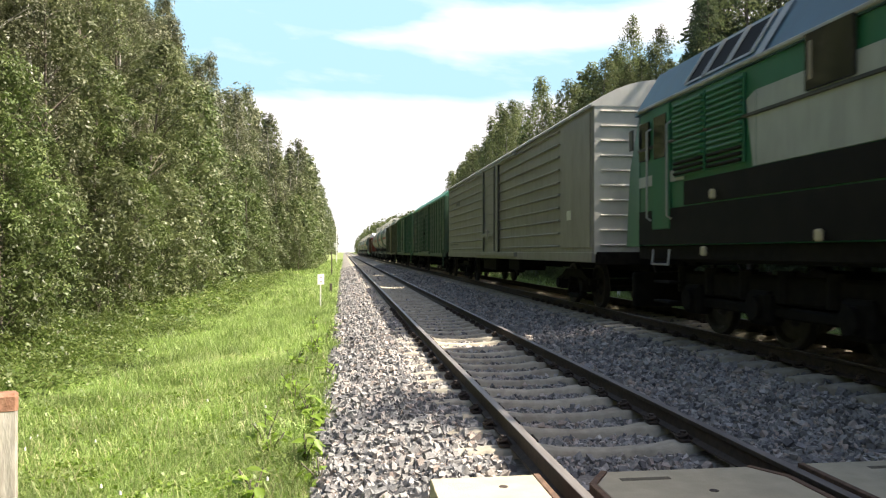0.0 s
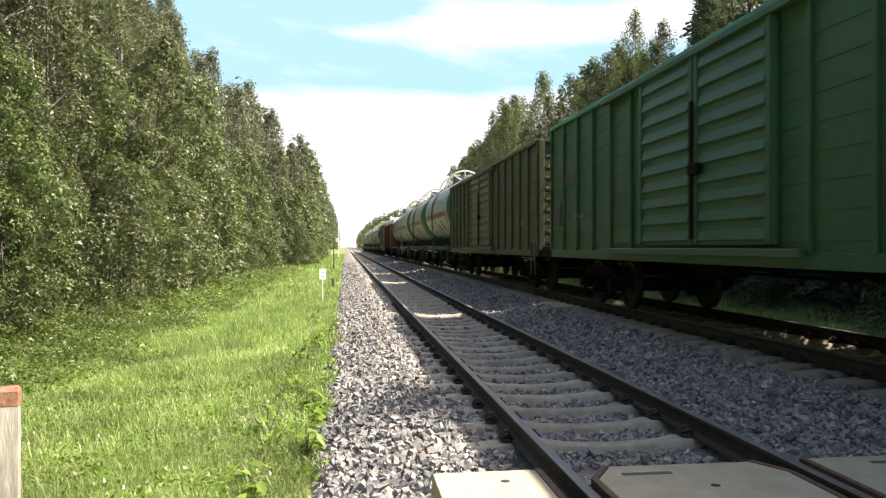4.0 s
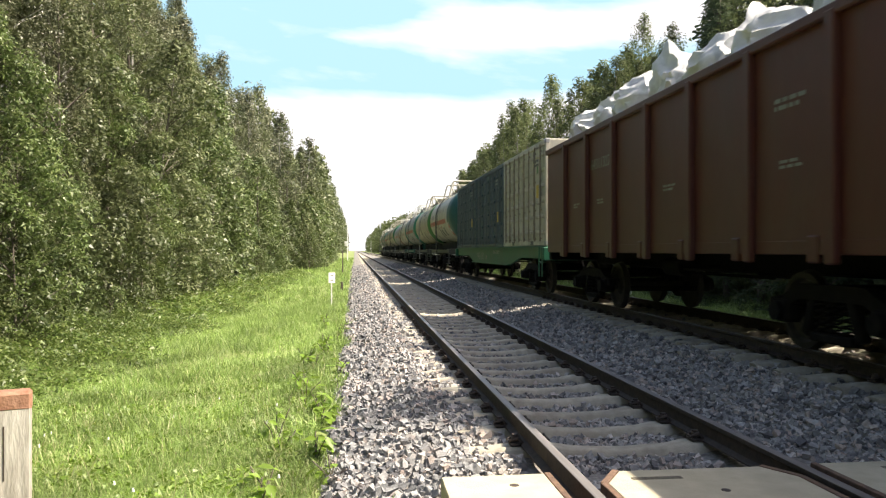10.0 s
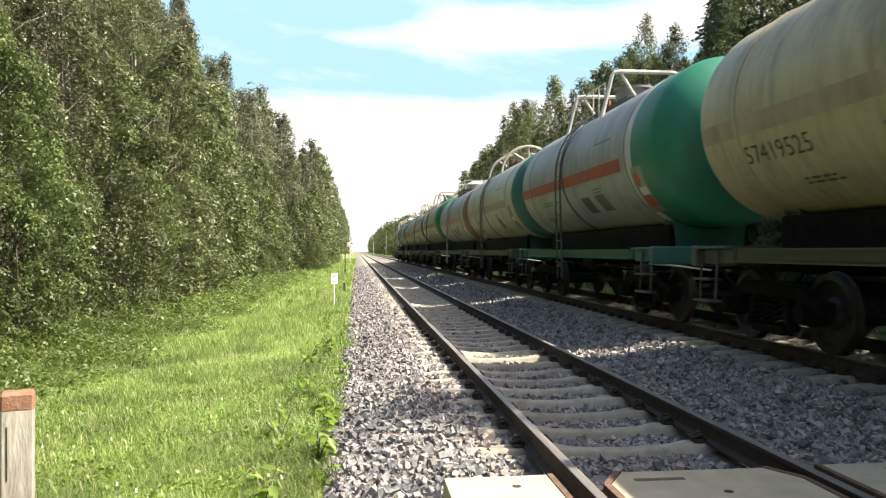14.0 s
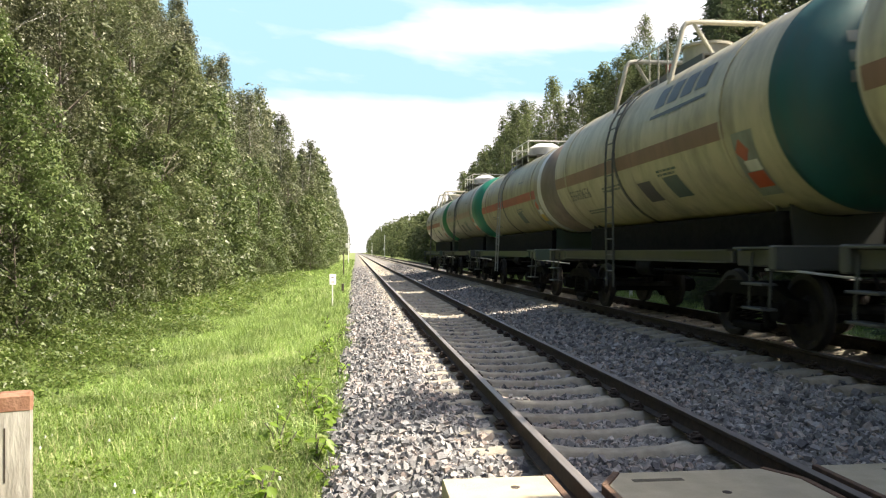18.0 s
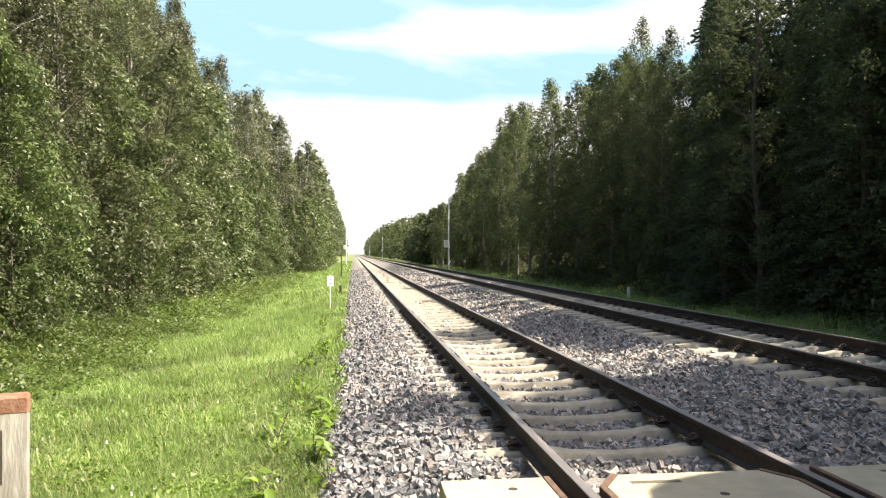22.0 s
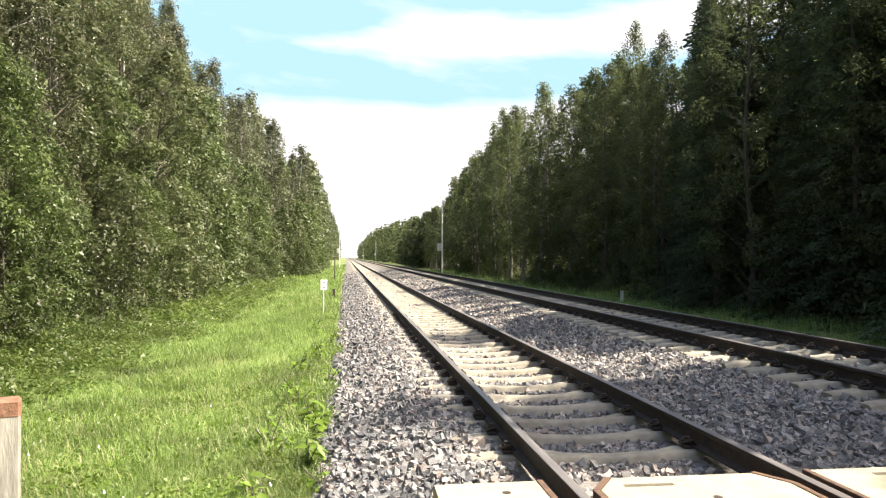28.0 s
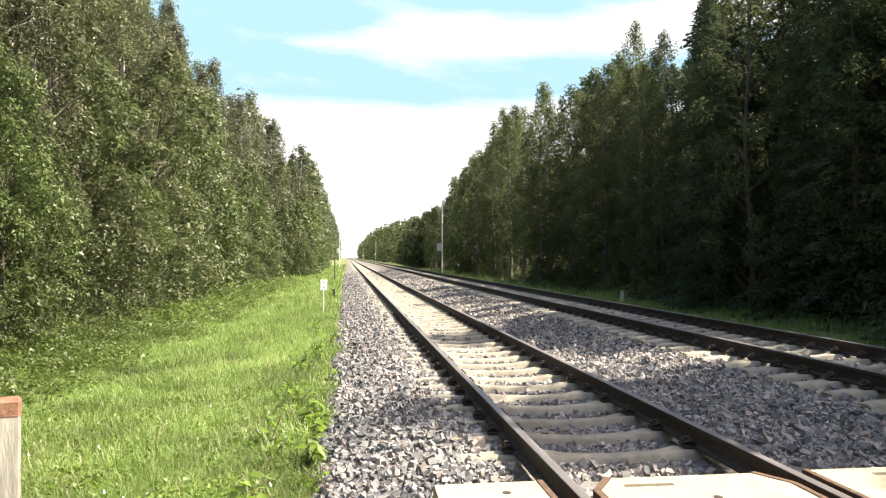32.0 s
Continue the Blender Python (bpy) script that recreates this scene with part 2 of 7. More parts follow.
M = {}
M["ground"] = mat("meadow_soil", (0.14, 0.18, 0.05), (0.23, 0.28, 0.09), 3.0, 0.95, bump=0.6, bump_scale=25, stain=(0.11, 0.085, 0.05), stain_amount=0.5)
M["ballast"] = mat("ballast_bed", (0.17, 0.158, 0.146), (0.31, 0.292, 0.27), 22.0, 0.95, bump=1.0, bump_scale=24, stain=(0.12, 0.09, 0.07), stain_amount=0.4, contrast=0.25)
M["stone"] = mat("crushed_granite", (0.185, 0.187, 0.193), (0.31, 0.312, 0.318), 30.0, 0.9, bump=0.3, bump_scale=90, stain=(0.25, 0.185, 0.155), stain_scale=3.0, stain_amount=0.25)
M["old_stone"] = mat("weathered_ballast", (0.26, 0.253, 0.25), (0.40, 0.39, 0.38), 30.0, 0.9, bump=0.3, bump_scale=90, stain=(0.23, 0.18, 0.145), stain_scale=2.0, stain_amount=0.4)
M["sleeper"] = mat("sleeper_concrete", (0.33, 0.30, 0.24), (0.46, 0.42, 0.34), 9.0, 0.9, bump=0.25, bump_scale=70, stain=(0.20, 0.16, 0.12), stain_scale=2.5, stain_amount=0.6, spread=0.10)
M["rail"] = mat("rail_rust", (0.036, 0.026, 0.022), (0.066, 0.046, 0.036), 14.0, 0.8, bump=0.2, bump_scale=60)
M["railhead"] = mat("rail_head_steel", (0.17, 0.152, 0.145), (0.26, 0.235, 0.225), 4.0, 0.5, 0.35, stretch=(6, 0.4, 1))
M["slab"] = mat("crossing_concrete", (0.41, 0.365, 0.265), (0.50, 0.45, 0.335), 5.0, 0.9, bump=0.2, bump_scale=80, stain=(0.33, 0.29, 0.22), stain_scale=1.8, stain_amount=0.5)
M["rust"] = mat("rusted_steel", (0.10, 0.06, 0.042), (0.17, 0.10, 0.065), 18.0, 0.85, bump=0.3, bump_scale=80)
M["dark"] = mat("sooty_steel", (0.006, 0.0055, 0.005), (0.013, 0.0115, 0.0105), 9.0, 0.8, bump=0.2, bump_scale=50, stain=(0.028, 0.02, 0.015), stain_scale=2.0, stain_amount=0.25, spec=0.1)
M["bark"] = mat("grey_bark", (0.07, 0.055, 0.04), (0.16, 0.14, 0.12), 12.0, 0.95, bump=0.5, bump_scale=30, stretch=(1, 1, 0.3))
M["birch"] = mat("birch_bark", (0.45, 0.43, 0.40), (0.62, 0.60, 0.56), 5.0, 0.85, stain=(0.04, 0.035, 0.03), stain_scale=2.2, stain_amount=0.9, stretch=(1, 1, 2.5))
# birch bark again, darkened so its colour carries the wood's shade
M["birch_shade"] = mat("shaded_birch_bark", (0.16, 0.15, 0.135), (0.27, 0.255, 0.235), 5.0, 0.9, stain=(0.04, 0.035, 0.03), stain_scale=2.2, stain_amount=0.8, stretch=(1, 1, 2.5))
M["leaf"] = leaf_mat("aspen_leaves", (0.060, 0.080, 0.029), (0.098, 0.120, 0.045), (0.17, 0.188, 0.092), through=0.34, spread=0.3)
M["leaf_birch"] = leaf_mat("birch_leaves", (0.078, 0.088, 0.044), (0.118, 0.128, 0.068), (0.195, 0.20, 0.12), through=0.34, spread=0.3)
M["leaf_alder"] = leaf_mat("alder_leaves", (0.058, 0.090, 0.023), (0.090, 0.130, 0.036), (0.155, 0.185, 0.075), through=0.34, spread=0.28)
M["leaf_shrub"] = leaf_mat("shrub_leaves", (0.045, 0.072, 0.016), (0.075, 0.105, 0.026), (0.13, 0.155, 0.055), spread=0.3)
M["leaf_dark"] = leaf_mat("forest_leaves", (0.080, 0.104, 0.040), (0.110, 0.135, 0.055), (0.16, 0.18, 0.087), through=0.5, rough=0.8)
M["needle"] = leaf_mat("spruce_needles", (0.058, 0.086, 0.044), (0.082, 0.112, 0.056), (0.11, 0.14, 0.07), through=0.48, rough=0.8)
M["grass"] = leaf_mat("meadow_grass", (0.15, 0.25, 0.058), (0.26, 0.37, 0.10), (0.40, 0.49, 0.20), through=0.45, spread=0.0)
# ---- the lie of the land: x across the tracks, y along them, z = 0 at the near rails' tops ----
NEAR, FAR, RISE = 2.25, 6.35, 0.26
LAND = [(-3000, 2.0), (-60, -0.6), (-14, -0.9), (-7.5, -0.95), (-4.0, -0.85), (-1.2, -0.62), (-0.3, -0.52), (0.6, -0.62), (8.7, -0.62), (9.4, -0.42),
        (11.2, -0.62), (14.0, -0.45), (60, -0.3), (3000, 2.0)]
BED = [(-0.42, -0.66), (-0.15, -0.46), (0.72, -0.225), (1.22, -0.235), (1.6, -0.295), (2.9, -0.295), (3.25, -0.22), (3.75, -0.2), (4.1, -0.16), (4.8, -0.03), (5.3, 0.0), (5.8, -0.02), (6.9, -0.02), (7.4, 0.0), (7.95, -0.02), (8.5, -0.13), (9.5, -0.6)]


def along(table, x):
    return float(np.interp(x, [p[0] for p in table], [p[1] for p in table]))


def land(x, y):
    z = along(LAND, x)
    rough = 0.0 if -0.6 < x < 9.6 else min(1.0, min(abs(x + 0.6), abs(x - 9.6)) / 2)
    return z + rough * 0.10 * noise.noise(Vector((x * 0.35, y * 0.3, 3.0)))


def sheet(name, xs, ys, height, material, label, category):
    g = Geo()
    n = len(xs)
    g.v = [(x, y, height(x, y)) for y in ys for x in xs]
    g.f = [(j * n + i, j * n + i + 1, (j + 1) * n + i + 1, (j + 1) * n + i) for j in range(len(ys) - 1) for i in range(n - 1)]
    return tagged(part(name, g, material, None, smooth=80), label, category, kind="structure")


xs = sorted({*[p[0] for p in LAND], *np.arange(-24, 30, 0.6).round(2).tolist(), -300, -120, -40, 45, 100, 300})
ys = [-700, -450, -200, -100, -50, -20, *np.arange(-8, 60, 0.8).tolist(), *np.arange(60, 200, 5).tolist(), 260, 400, 700, 1200, 2500, 4500]
sheet("ground", xs, ys, land, M["ground"], "meadow soil with short grass and moss beside the railway", "ground")
bx = [-0.42, -0.28, -0.15, 0.1, 0.4, 0.72, 0.95, 1.25, 1.6, 1.9, 2.6, 2.9, 3.25, 3.5, 3.75, 4.05, 4.35, 4.8, 5.3, 5.8, 6.4, 6.9, 7.4, 7.95, 8.35, 8.6, 8.9, 9.4, 9.9]
by = [-700, -400, -200, -60, -20, *np.arange(-10, 40, 0.5).tolist(), *np.arange(40, 150, 4).tolist(), 250, 500, 1000, 2500]
sheet("ballast_bed", bx, by, lambda x, y: along(BED, x) + 0.02 * noise.noise(Vector((x * 2.3, y * 2.1, 0))), M["ballast"],
      "grey crushed-granite ballast bed under both railway tracks", "ballast")

# ---- tracks ----
RAIL = [(-0.066, -0.18), (0.066, -0.18), (0.066, -0.165), (0.012, -0.145), (0.009, -0.05), (0.035, -0.035), (0.035, -0.006), (-0.035, -0.006),
        (-0.035, -0.035), (-0.009, -0.05), (-0.012, -0.145), (-0.066, -0.165)]
HEAD = [(-0.035, -0.006), (0.035, -0.006), (0.033, -0.002), (0.02, 0.0), (-0.02, 0.0), (-0.033, -0.002)]
GAPS = {NEAR: (6.49, 0.70), FAR: (3.01, 0.575)}  # first sleeper and spacing


def sleeper_geo():
    """A concrete sleeper, 2.7 m long, high under the rails and waisted in the middle."""
    g = Geo()
    st = [(-1.35, 0.115, -0.215), (-1.28, 0.12, -0.205), (-1.0, 0.12, -0.185), (-0.58, 0.115, -0.182), (-0.40, 0.10, -0.21), (0, 0.09, -0.225),
          (0.40, 0.10, -0.21), (0.58, 0.115, -0.182), (1.0, 0.12, -0.185), (1.28, 0.12, -0.205), (1.35, 0.115, -0.215)]
    for x, w, z in st:
        g.v += [(x, -w - 0.02, -0.36), (x, -w + 0.015, z - 0.02), (x, -w + 0.04, z), (x, w - 0.04, z), (x, w - 0.015, z - 0.02), (x, w + 0.02, -0.36)]
    for i in range(len(st) - 1):
        for k in range(5):
            g.f.append((i * 6 + k, (i + 1) * 6 + k, (i + 1) * 6 + k + 1, i * 6 + k + 1))
    g.f += [(0, 1, 2, 3, 4, 5), tuple(range(6 * len(st) - 6, 6 * len(st)))[::-1]]
    return g


def fastening_geo():
    """Two bolted clips on a rail pad, one each side of the foot."""
    g = Geo()
    for s in (-1, 1):
        g.box((s * 0.115, 0, -0.165), (0.10, 0.13, 0.03), 0.008)
        g.cyl((s * 0.115, 0, -0.155), (s * 0.115, 0, -0.085), 0.028, n=8)
        g.cyl((s * 0.115, 0, -0.135), (s * 0.115, 0, -0.105), 0.042, n=8)
        g.tube([(s * 0.06, -0.05, -0.15), (s * 0.10, -0.065, -0.105), (s * 0.17, -0.03, -0.135), (s * 0.17, 0.03, -0.135), (s * 0.10, 0.065, -0.105), (s * 0.06, 0.05, -0.15)], 0.013, 5)
    return g


def track(x, z, name, label):
    first, step = GAPS[x]
    top = tagged(new(name), label, "railway track", kind="structure")
    top.location = (x, 0, z)
    for s in (-0.795, 0.795):
        r = part("rail", Geo().extrude([(a + s, b) for a, b in RAIL], -700, 2500), M["rail"], top, "rust-brown steel rail")
        part("running_surface", Geo().extrude([(a + s, b) for a, b in HEAD], -700, 2500), M["railhead"], r, "polished steel rail head")
    me, fm = mesh_of("sleeper", sleeper_geo(), M["sleeper"], 40), mesh_of("fastening", fastening_geo(), M["rail"], 40)
    rng = random.Random(int(x * 10))
    n = 0
    y = first
    while y < 95:
        ob = part("sleeper", me, None, top)
        ob.location, ob.rotation_euler = (rng.uniform(-0.015, 0.015), y, rng.uniform(-0.008, 0.004)), (0, 0, rng.uniform(-0.012, 0.012))
        if y < 22:
            for s in (-0.795, 0.795):
                fo = part("fastening", fm, None, ob)
                fo.location = (s, 0, 0)
        y += step
    g, base = Geo(), Geo().box((0, 0, -0.28), (2.7, 0.26, 0.18), 0.02)
    while y < 420:
        g.add([(a, b + y, c) for a, b, c in base.v], base.f)
        y += step
    y = first - 3 * step
    while y > -120:
        g.add([(a, b + y, c) for a, b, c in base.v], base.f)
        y -= step
    tagged(part("distant_sleepers", g, M["sleeper"], top), kind="stuff")
    return top


track(NEAR, 0.0, "railway_track", "broad-gauge railway track on pale concrete sleepers beside the meadow")
track(FAR, RISE, "railway_track", "broad-gauge railway track on concrete sleepers on a raised ballast bed")
# ---- trees ----


def leaf_faces(rng, centres, size, flat=0.35, slim=0.55, out=None):
    """Pointed leaves at the centres; out gives the way each would rather face."""
    n = len(centres)
    nrm = rng.normal(size=(n, 3))
    nrm[:, 2] = np.abs(nrm[:, 2]) + flat
    if out is not None:
        nrm = nrm * 0.55 + out * 1.1
    nrm /= np.linalg.norm(nrm, axis=1)[:, None]
    u = np.cross(nrm, rng.normal(size=(n, 3)))
    u /= np.linalg.norm(u, axis=1)[:, None] + 1e-9
    v = np.cross(nrm, u)
    s = (size * rng.uniform(0.6, 1.35, n))[:, None]
    return np.stack([centres - u * s * 0.9 - v * s * slim, centres - u * s * 0.9 + v * s * slim, centres + u * s * 1.1], axis=1)


def limb_tree(seed, h, radius, low, leaves, size, kind="birch", lean=0.3):
    """A trunk with its limbs, and leaves strewn along them."""
    rng = np.random.default_rng(seed)
    g = Geo()
    bend = rng.normal(size=2) * lean
    axis = lambda z: np.array([bend[0] * (z / h) ** 2 + 0.12 * math.sin(z * 0.5 + seed), bend[1] * (z / h) ** 2 + 0.12 * math.cos(z * 0.6 + seed), z])
    zs = np.linspace(-0.3, h * 0.97, 9)
    r0 = h * 0.0105 + 0.02
    g.tube([axis(z) for z in zs], r0, 7, radii=[max(0.012, r0 * (1 - max(z, 0) / h) ** 0.9) * (1.35 if z < 0 else 1) for z in zs])
    count = 72 if kind == "spruce" else 44
    clumps, facing = [], []
    for i in range(count):
        f = (i + rng.uniform(0.05, 0.95)) / count
        z = low + (h * 0.99 - low) * f
        if kind == "spruce":
            reach, slope = radius * (1 - f) ** 0.85 * rng.uniform(0.7, 1.2) + 0.12, -0.25 + 0.35 * f
        elif kind == "pine":
            reach, slope = radius * (0.35 + 0.9 * math.sin(math.pi * min(1, f * 0.75 + 0.2))) * rng.uniform(0.4, 1.15), 0.35
        elif kind == "birch":
            reach, slope = radius * max(0.10, (1 - f) ** 0.62 * min(1, 0.55 + 1.6 * f)) * rng.uniform(0.55, 1.25), 0.75 + 0.6 * f
        else:
            reach, slope = radius * max(0.14, math.sin(math.pi * min(1, f * 0.78 + 0.20)) ** 0.8) * rng.uniform(0.5, 1.2), 0.55 + 0.5 * f
        a = i * 2.4 + rng.uniform(-0.5, 0.5)
        p0 = axis(z)
        d = np.array([math.cos(a), math.sin(a), slope])
        tip = p0 + d * reach
        mid = p0 + d * reach * 0.5 + np.array([0, 0, 0.12 * reach])
        if kind == "birch":
            tip[2] -= 0.45 * reach
        if leaves > 2500 or i % 3 == 0:
            g.tube([p0, mid, tip], 0.03, 4, radii=[max(0.012, r0 * 0.28 * (1 - f) + 0.012), 0.014, 0.005])
        k = max(2, int(round(reach * 3.4)))
        for j in range(k):
            t = (j + rng.uniform(0.3, 1.0)) / k
            c = p0 + (mid - p0) * t * 2 if t < 0.5 else mid + (tip - mid) * (t * 2 - 1)
            side = np.array([-math.sin(a), math.cos(a), 0]) * rng.normal() * 0.30 * reach * t
            c = c + side + rng.normal(size=3) * 0.10
            w = 0.35 + 0.65 * t
            clumps.append((*c, w * rng.uniform(0.6, 1.4)))
            facing.append((c - axis(z)) / (np.linalg.norm(c - axis(z)) + 0.2))
    clumps, facing = np.array(clumps), np.array(facing)
    share = clumps[:, 3] / clumps[:, 3].sum()
    pick = rng.choice(len(clumps), leaves, p=share)
    ball = rng.normal(size=(leaves, 3))
    ball /= np.linalg.norm(ball, axis=1)[:, None]
    rad = rng.uniform(0, 1, leaves) ** 0.5 * (0.27 + 0.36 * clumps[pick, 3]) * (0.8 if kind == "spruce" else 1.0)
    off = ball * rad[:, None]
    if kind == "birch":
        off[:, 2] = off[:, 2] * 1.5 - 0.15
    elif kind == "spruce":
        off[:, 2] = -np.abs(off[:, 2]) * 0.9
    else:
        off[:, 2] *= 0.75
    cs = clumps[pick, :3] + off
    out = ball * 0.8 + facing[pick] * 0.7 + np.array([0, 0, 0.45])
    cs[:, 2] = np.maximum(cs[:, 2], 0.15)
    slim = 0.22 if kind in ("spruce", "pine") else 0.55
    return g, leaf_faces(rng, cs, size, slim=slim, out=out)


def shell_leaves(rng, centres, radii, n, size, slim=0.55, squash=0.8):
    """Leaves on the outer shells of clumps, most of them on the upper and outer sides."""
    share = radii ** 2
    pick = rng.choice(len(centres), n, p=share / share.sum())
    d = rng.normal(size=(n, 3))
    d[:, 2] += 0.25
    d /= np.linalg.norm(d, axis=1)[:, None]
    rad = radii[pick] * np.where(rng.uniform(size=n) < 0.12, rng.uniform(0.2, 1.25, n), rng.uniform(0.62, 1.05, n))
    cs = centres[pick] + d * rad[:, None] * np.array([1, 1, squash])
    cs[:, 2] = np.maximum(cs[:, 2], 0.08)
    return leaf_faces(rng, cs, size, flat=0.0, slim=slim, out=d * 0.75 + np.array([0, 0, 0.25]))


def leafy_tree(seed, h, radius, low, leaves, size, kind, lump):
    """A trunk, limbs and a crown of billowing leaf clumps; lump is their usual radius."""
    rng = np.random.default_rng(seed)
    g = Geo()
    bend = rng.normal(size=2) * 0.35
    axis = lambda z: np.array([bend[0] * (z / h) ** 2 + 0.12 * math.sin(z * 0.5 + seed), bend[1] * (z / h) ** 2 + 0.12 * math.cos(z * 0.6 + seed), z])
    zs = np.linspace(-0.3, h * 0.97, 9)
    r0 = h * 0.0085 + 0.015
    g.tube([axis(z) for z in zs], r0, 7, radii=[max(0.01, r0 * (1 - max(z, 0) / h) ** 0.9) * (1.35 if z < 0 else 1) for z in zs])
    count = int(1.9 * radius * (h - low) / lump ** 2 * 0.62) + 6
    cs, rs = [], []
    for i in range(count):
        f = (i + rng.uniform(0, 1)) / count
        if kind == "birch":
            prof = min(1.0, 0.5 + 1.2 * f) * (1 - f ** 1.4) ** 0.85
        elif kind == "pine":
            prof = min(1.0, 0.30 + 1.6 * f) * (1 - f ** 2.2)
        else:
            prof = min(1.0, 0.78 + 0.9 * f) * (1 - f ** 2.0) ** 0.75
        z = low + (h - low) * f
        a = i * 2.4 + rng.uniform(-0.7, 0.7)
        rr = radius * prof * (1 - 0.55 * rng.uniform() ** 1.6) * rng.uniform(0.85, 1.15)
        c = axis(z) + np.array([math.cos(a) * rr, math.sin(a) * rr, 0.12 * rr])
        cs.append(c)
        rs.append(lump * rng.uniform(0.55, 1.45) * (1 - 0.35 * f))
        if i % 3 == 0:
            p0 = axis(max(0.1, z - 0.7 * rr))
            g.tube([p0, (p0 + c) / 2 + np.array([0, 0, 0.1 * rr]), c], 0.02, 4, radii=[max(0.012, r0 * 0.32 * (1 - f) + 0.01), 0.012, 0.005])
    return g, shell_leaves(rng, np.array(cs), np.array(rs), leaves, size, squash=1.15 if kind == "birch" else 0.85)


def spruce_tree(seed, h, radius, low, twigs, size):
    """A straight trunk with whorls of drooping boughs hung with needle twigs."""
    rng = np.random.default_rng(seed)
    g = Geo().tube([(0, 0, z) for z in np.linspace(-0.3, h, 8)], 0.1, 7, radii=[max(0.012, h * 0.011 * (1 - max(z, 0) / h)) for z in np.linspace(-0.3, h, 8)])
    boughs = []
    z = low
    while z < h - 0.15:
        f = (z - low) / (h - low)
        for k in range(7 if f < 0.8 else 5):
            a = k * 6.283 / 7 + z * 3.1 + rng.uniform(-0.3, 0.3)
            boughs.append((z + rng.uniform(-0.15, 0.15), a, radius * (1 - f) ** 0.85 * rng.uniform(0.7, 1.2) + 0.12))
        z += 0.34 + 0.16 * (1 - f)
    bo = np.array(boughs)
    pick = rng.choice(len(bo), twigs, p=bo[:, 2] / bo[:, 2].sum())
    t = rng.uniform(0.12, 1.0, twigs) ** 0.7
    zz, a, reach = bo[pick].T
    side = rng.normal(size=twigs) * (0.07 + 0.16 * reach * (1.1 - t) * t * 2)
    r = reach * t
    drop = 0.12 * reach * t - 0.42 * reach * t ** 2 + 0.10 * reach * t ** 4
    x, y = np.cos(a) * r - np.sin(a) * side, np.sin(a) * r + np.cos(a) * side
    cs = np.stack([x, y, np.maximum(zz + drop - np.abs(rng.normal(size=twigs)) * 0.13, 0.1)], axis=1)
    for zb, ab, rb in boughs[::4]:
        g.tube([(0, 0, zb), (math.cos(ab) * rb * 0.5, math.sin(ab) * rb * 0.5, zb - 0.04 * rb), (math.cos(ab) * rb * 0.9, math.sin(ab) * rb * 0.9, zb - 0.2 * rb)], 0.02, 4, radii=[0.03, 0.018, 0.006])
    out = np.stack([np.cos(a) * 0.45, np.sin(a) * 0.45, np.full(twigs, 0.7)], axis=1)
    return g, leaf_faces(rng, cs, size, slim=0.24, out=out)


def make_tree(meshes, bark, foliage, label, name="tree", cat="tree"):
    ob = tagged(new(name), label, cat)
    part("trunk", meshes[0], M[bark], ob, smooth=60)
    part("crown", loose_mesh("crown", meshes[1], M[foliage]), None, ob)
    return ob


BIRCH = "slender birch with a leafy grey-green crown at the forest edge"
ALDER = "bushy alder with dense olive-green foliage down to the ground"
ASPEN = "tall broadleaf tree with dense olive-green foliage at the forest edge"
SHADE = {"birch": "shaded birch with a pale trunk and dark green crown", "aspen": "shaded broadleaf tree with dark green foliage",
         "pine": "tall slim tree with a bare trunk and a dark crown", "spruce": "dark green spruce with drooping boughs"}


def sunlit(seed, detail):
    """Trees of the sunlit edge, all about 17 m (the bushy ones 8 m), in one of three degrees of detail."""
    n, size, lump = detail
    out = {"tall": [], "low": []}
    for i, (h, r, low, k, b, f, lb) in enumerate([(17, 2.6, 1.2, "birch", "birch", "leaf_birch", BIRCH), (17, 2.7, 0.8, "aspen", "bark", "leaf", ASPEN), (17, 2.4, 1.8, "birch", "birch_shade", "leaf_birch", BIRCH)]):
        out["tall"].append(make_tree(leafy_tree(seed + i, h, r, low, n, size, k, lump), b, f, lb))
    for i, (f, r) in enumerate((("leaf_alder", 2.3), ("leaf", 2.1), ("leaf_alder", 2.0))):
        out["low"].append(make_tree(leafy_tree(seed + 5 + i, 8, r, 0.1, int(n * 0.55), size, "aspen", lump * 0.8), "bark", f, ALDER))
    return out


def shaded(seed, n, size, lump):
    out = {k: make_tree(leafy_tree(seed + i, 16.5, r, low, n, size, k, lump), b, "leaf_dark", SHADE[k])
           # birch and pine trunks get the bark with shade in its colour
           for i, (k, r, low, b) in enumerate((("birch", 2.7, 2.6, "birch_shade"), ("aspen", 2.9, 1.8, "bark"), ("pine", 2.5, 3.8, "birch_shade")))}
    out["spruce"] = make_tree(spruce_tree(seed + 7, 16.5, 2.9, 0.5, int(n * 1.1), size * 1.9), "bark", "needle", SHADE["spruce"])
    return out


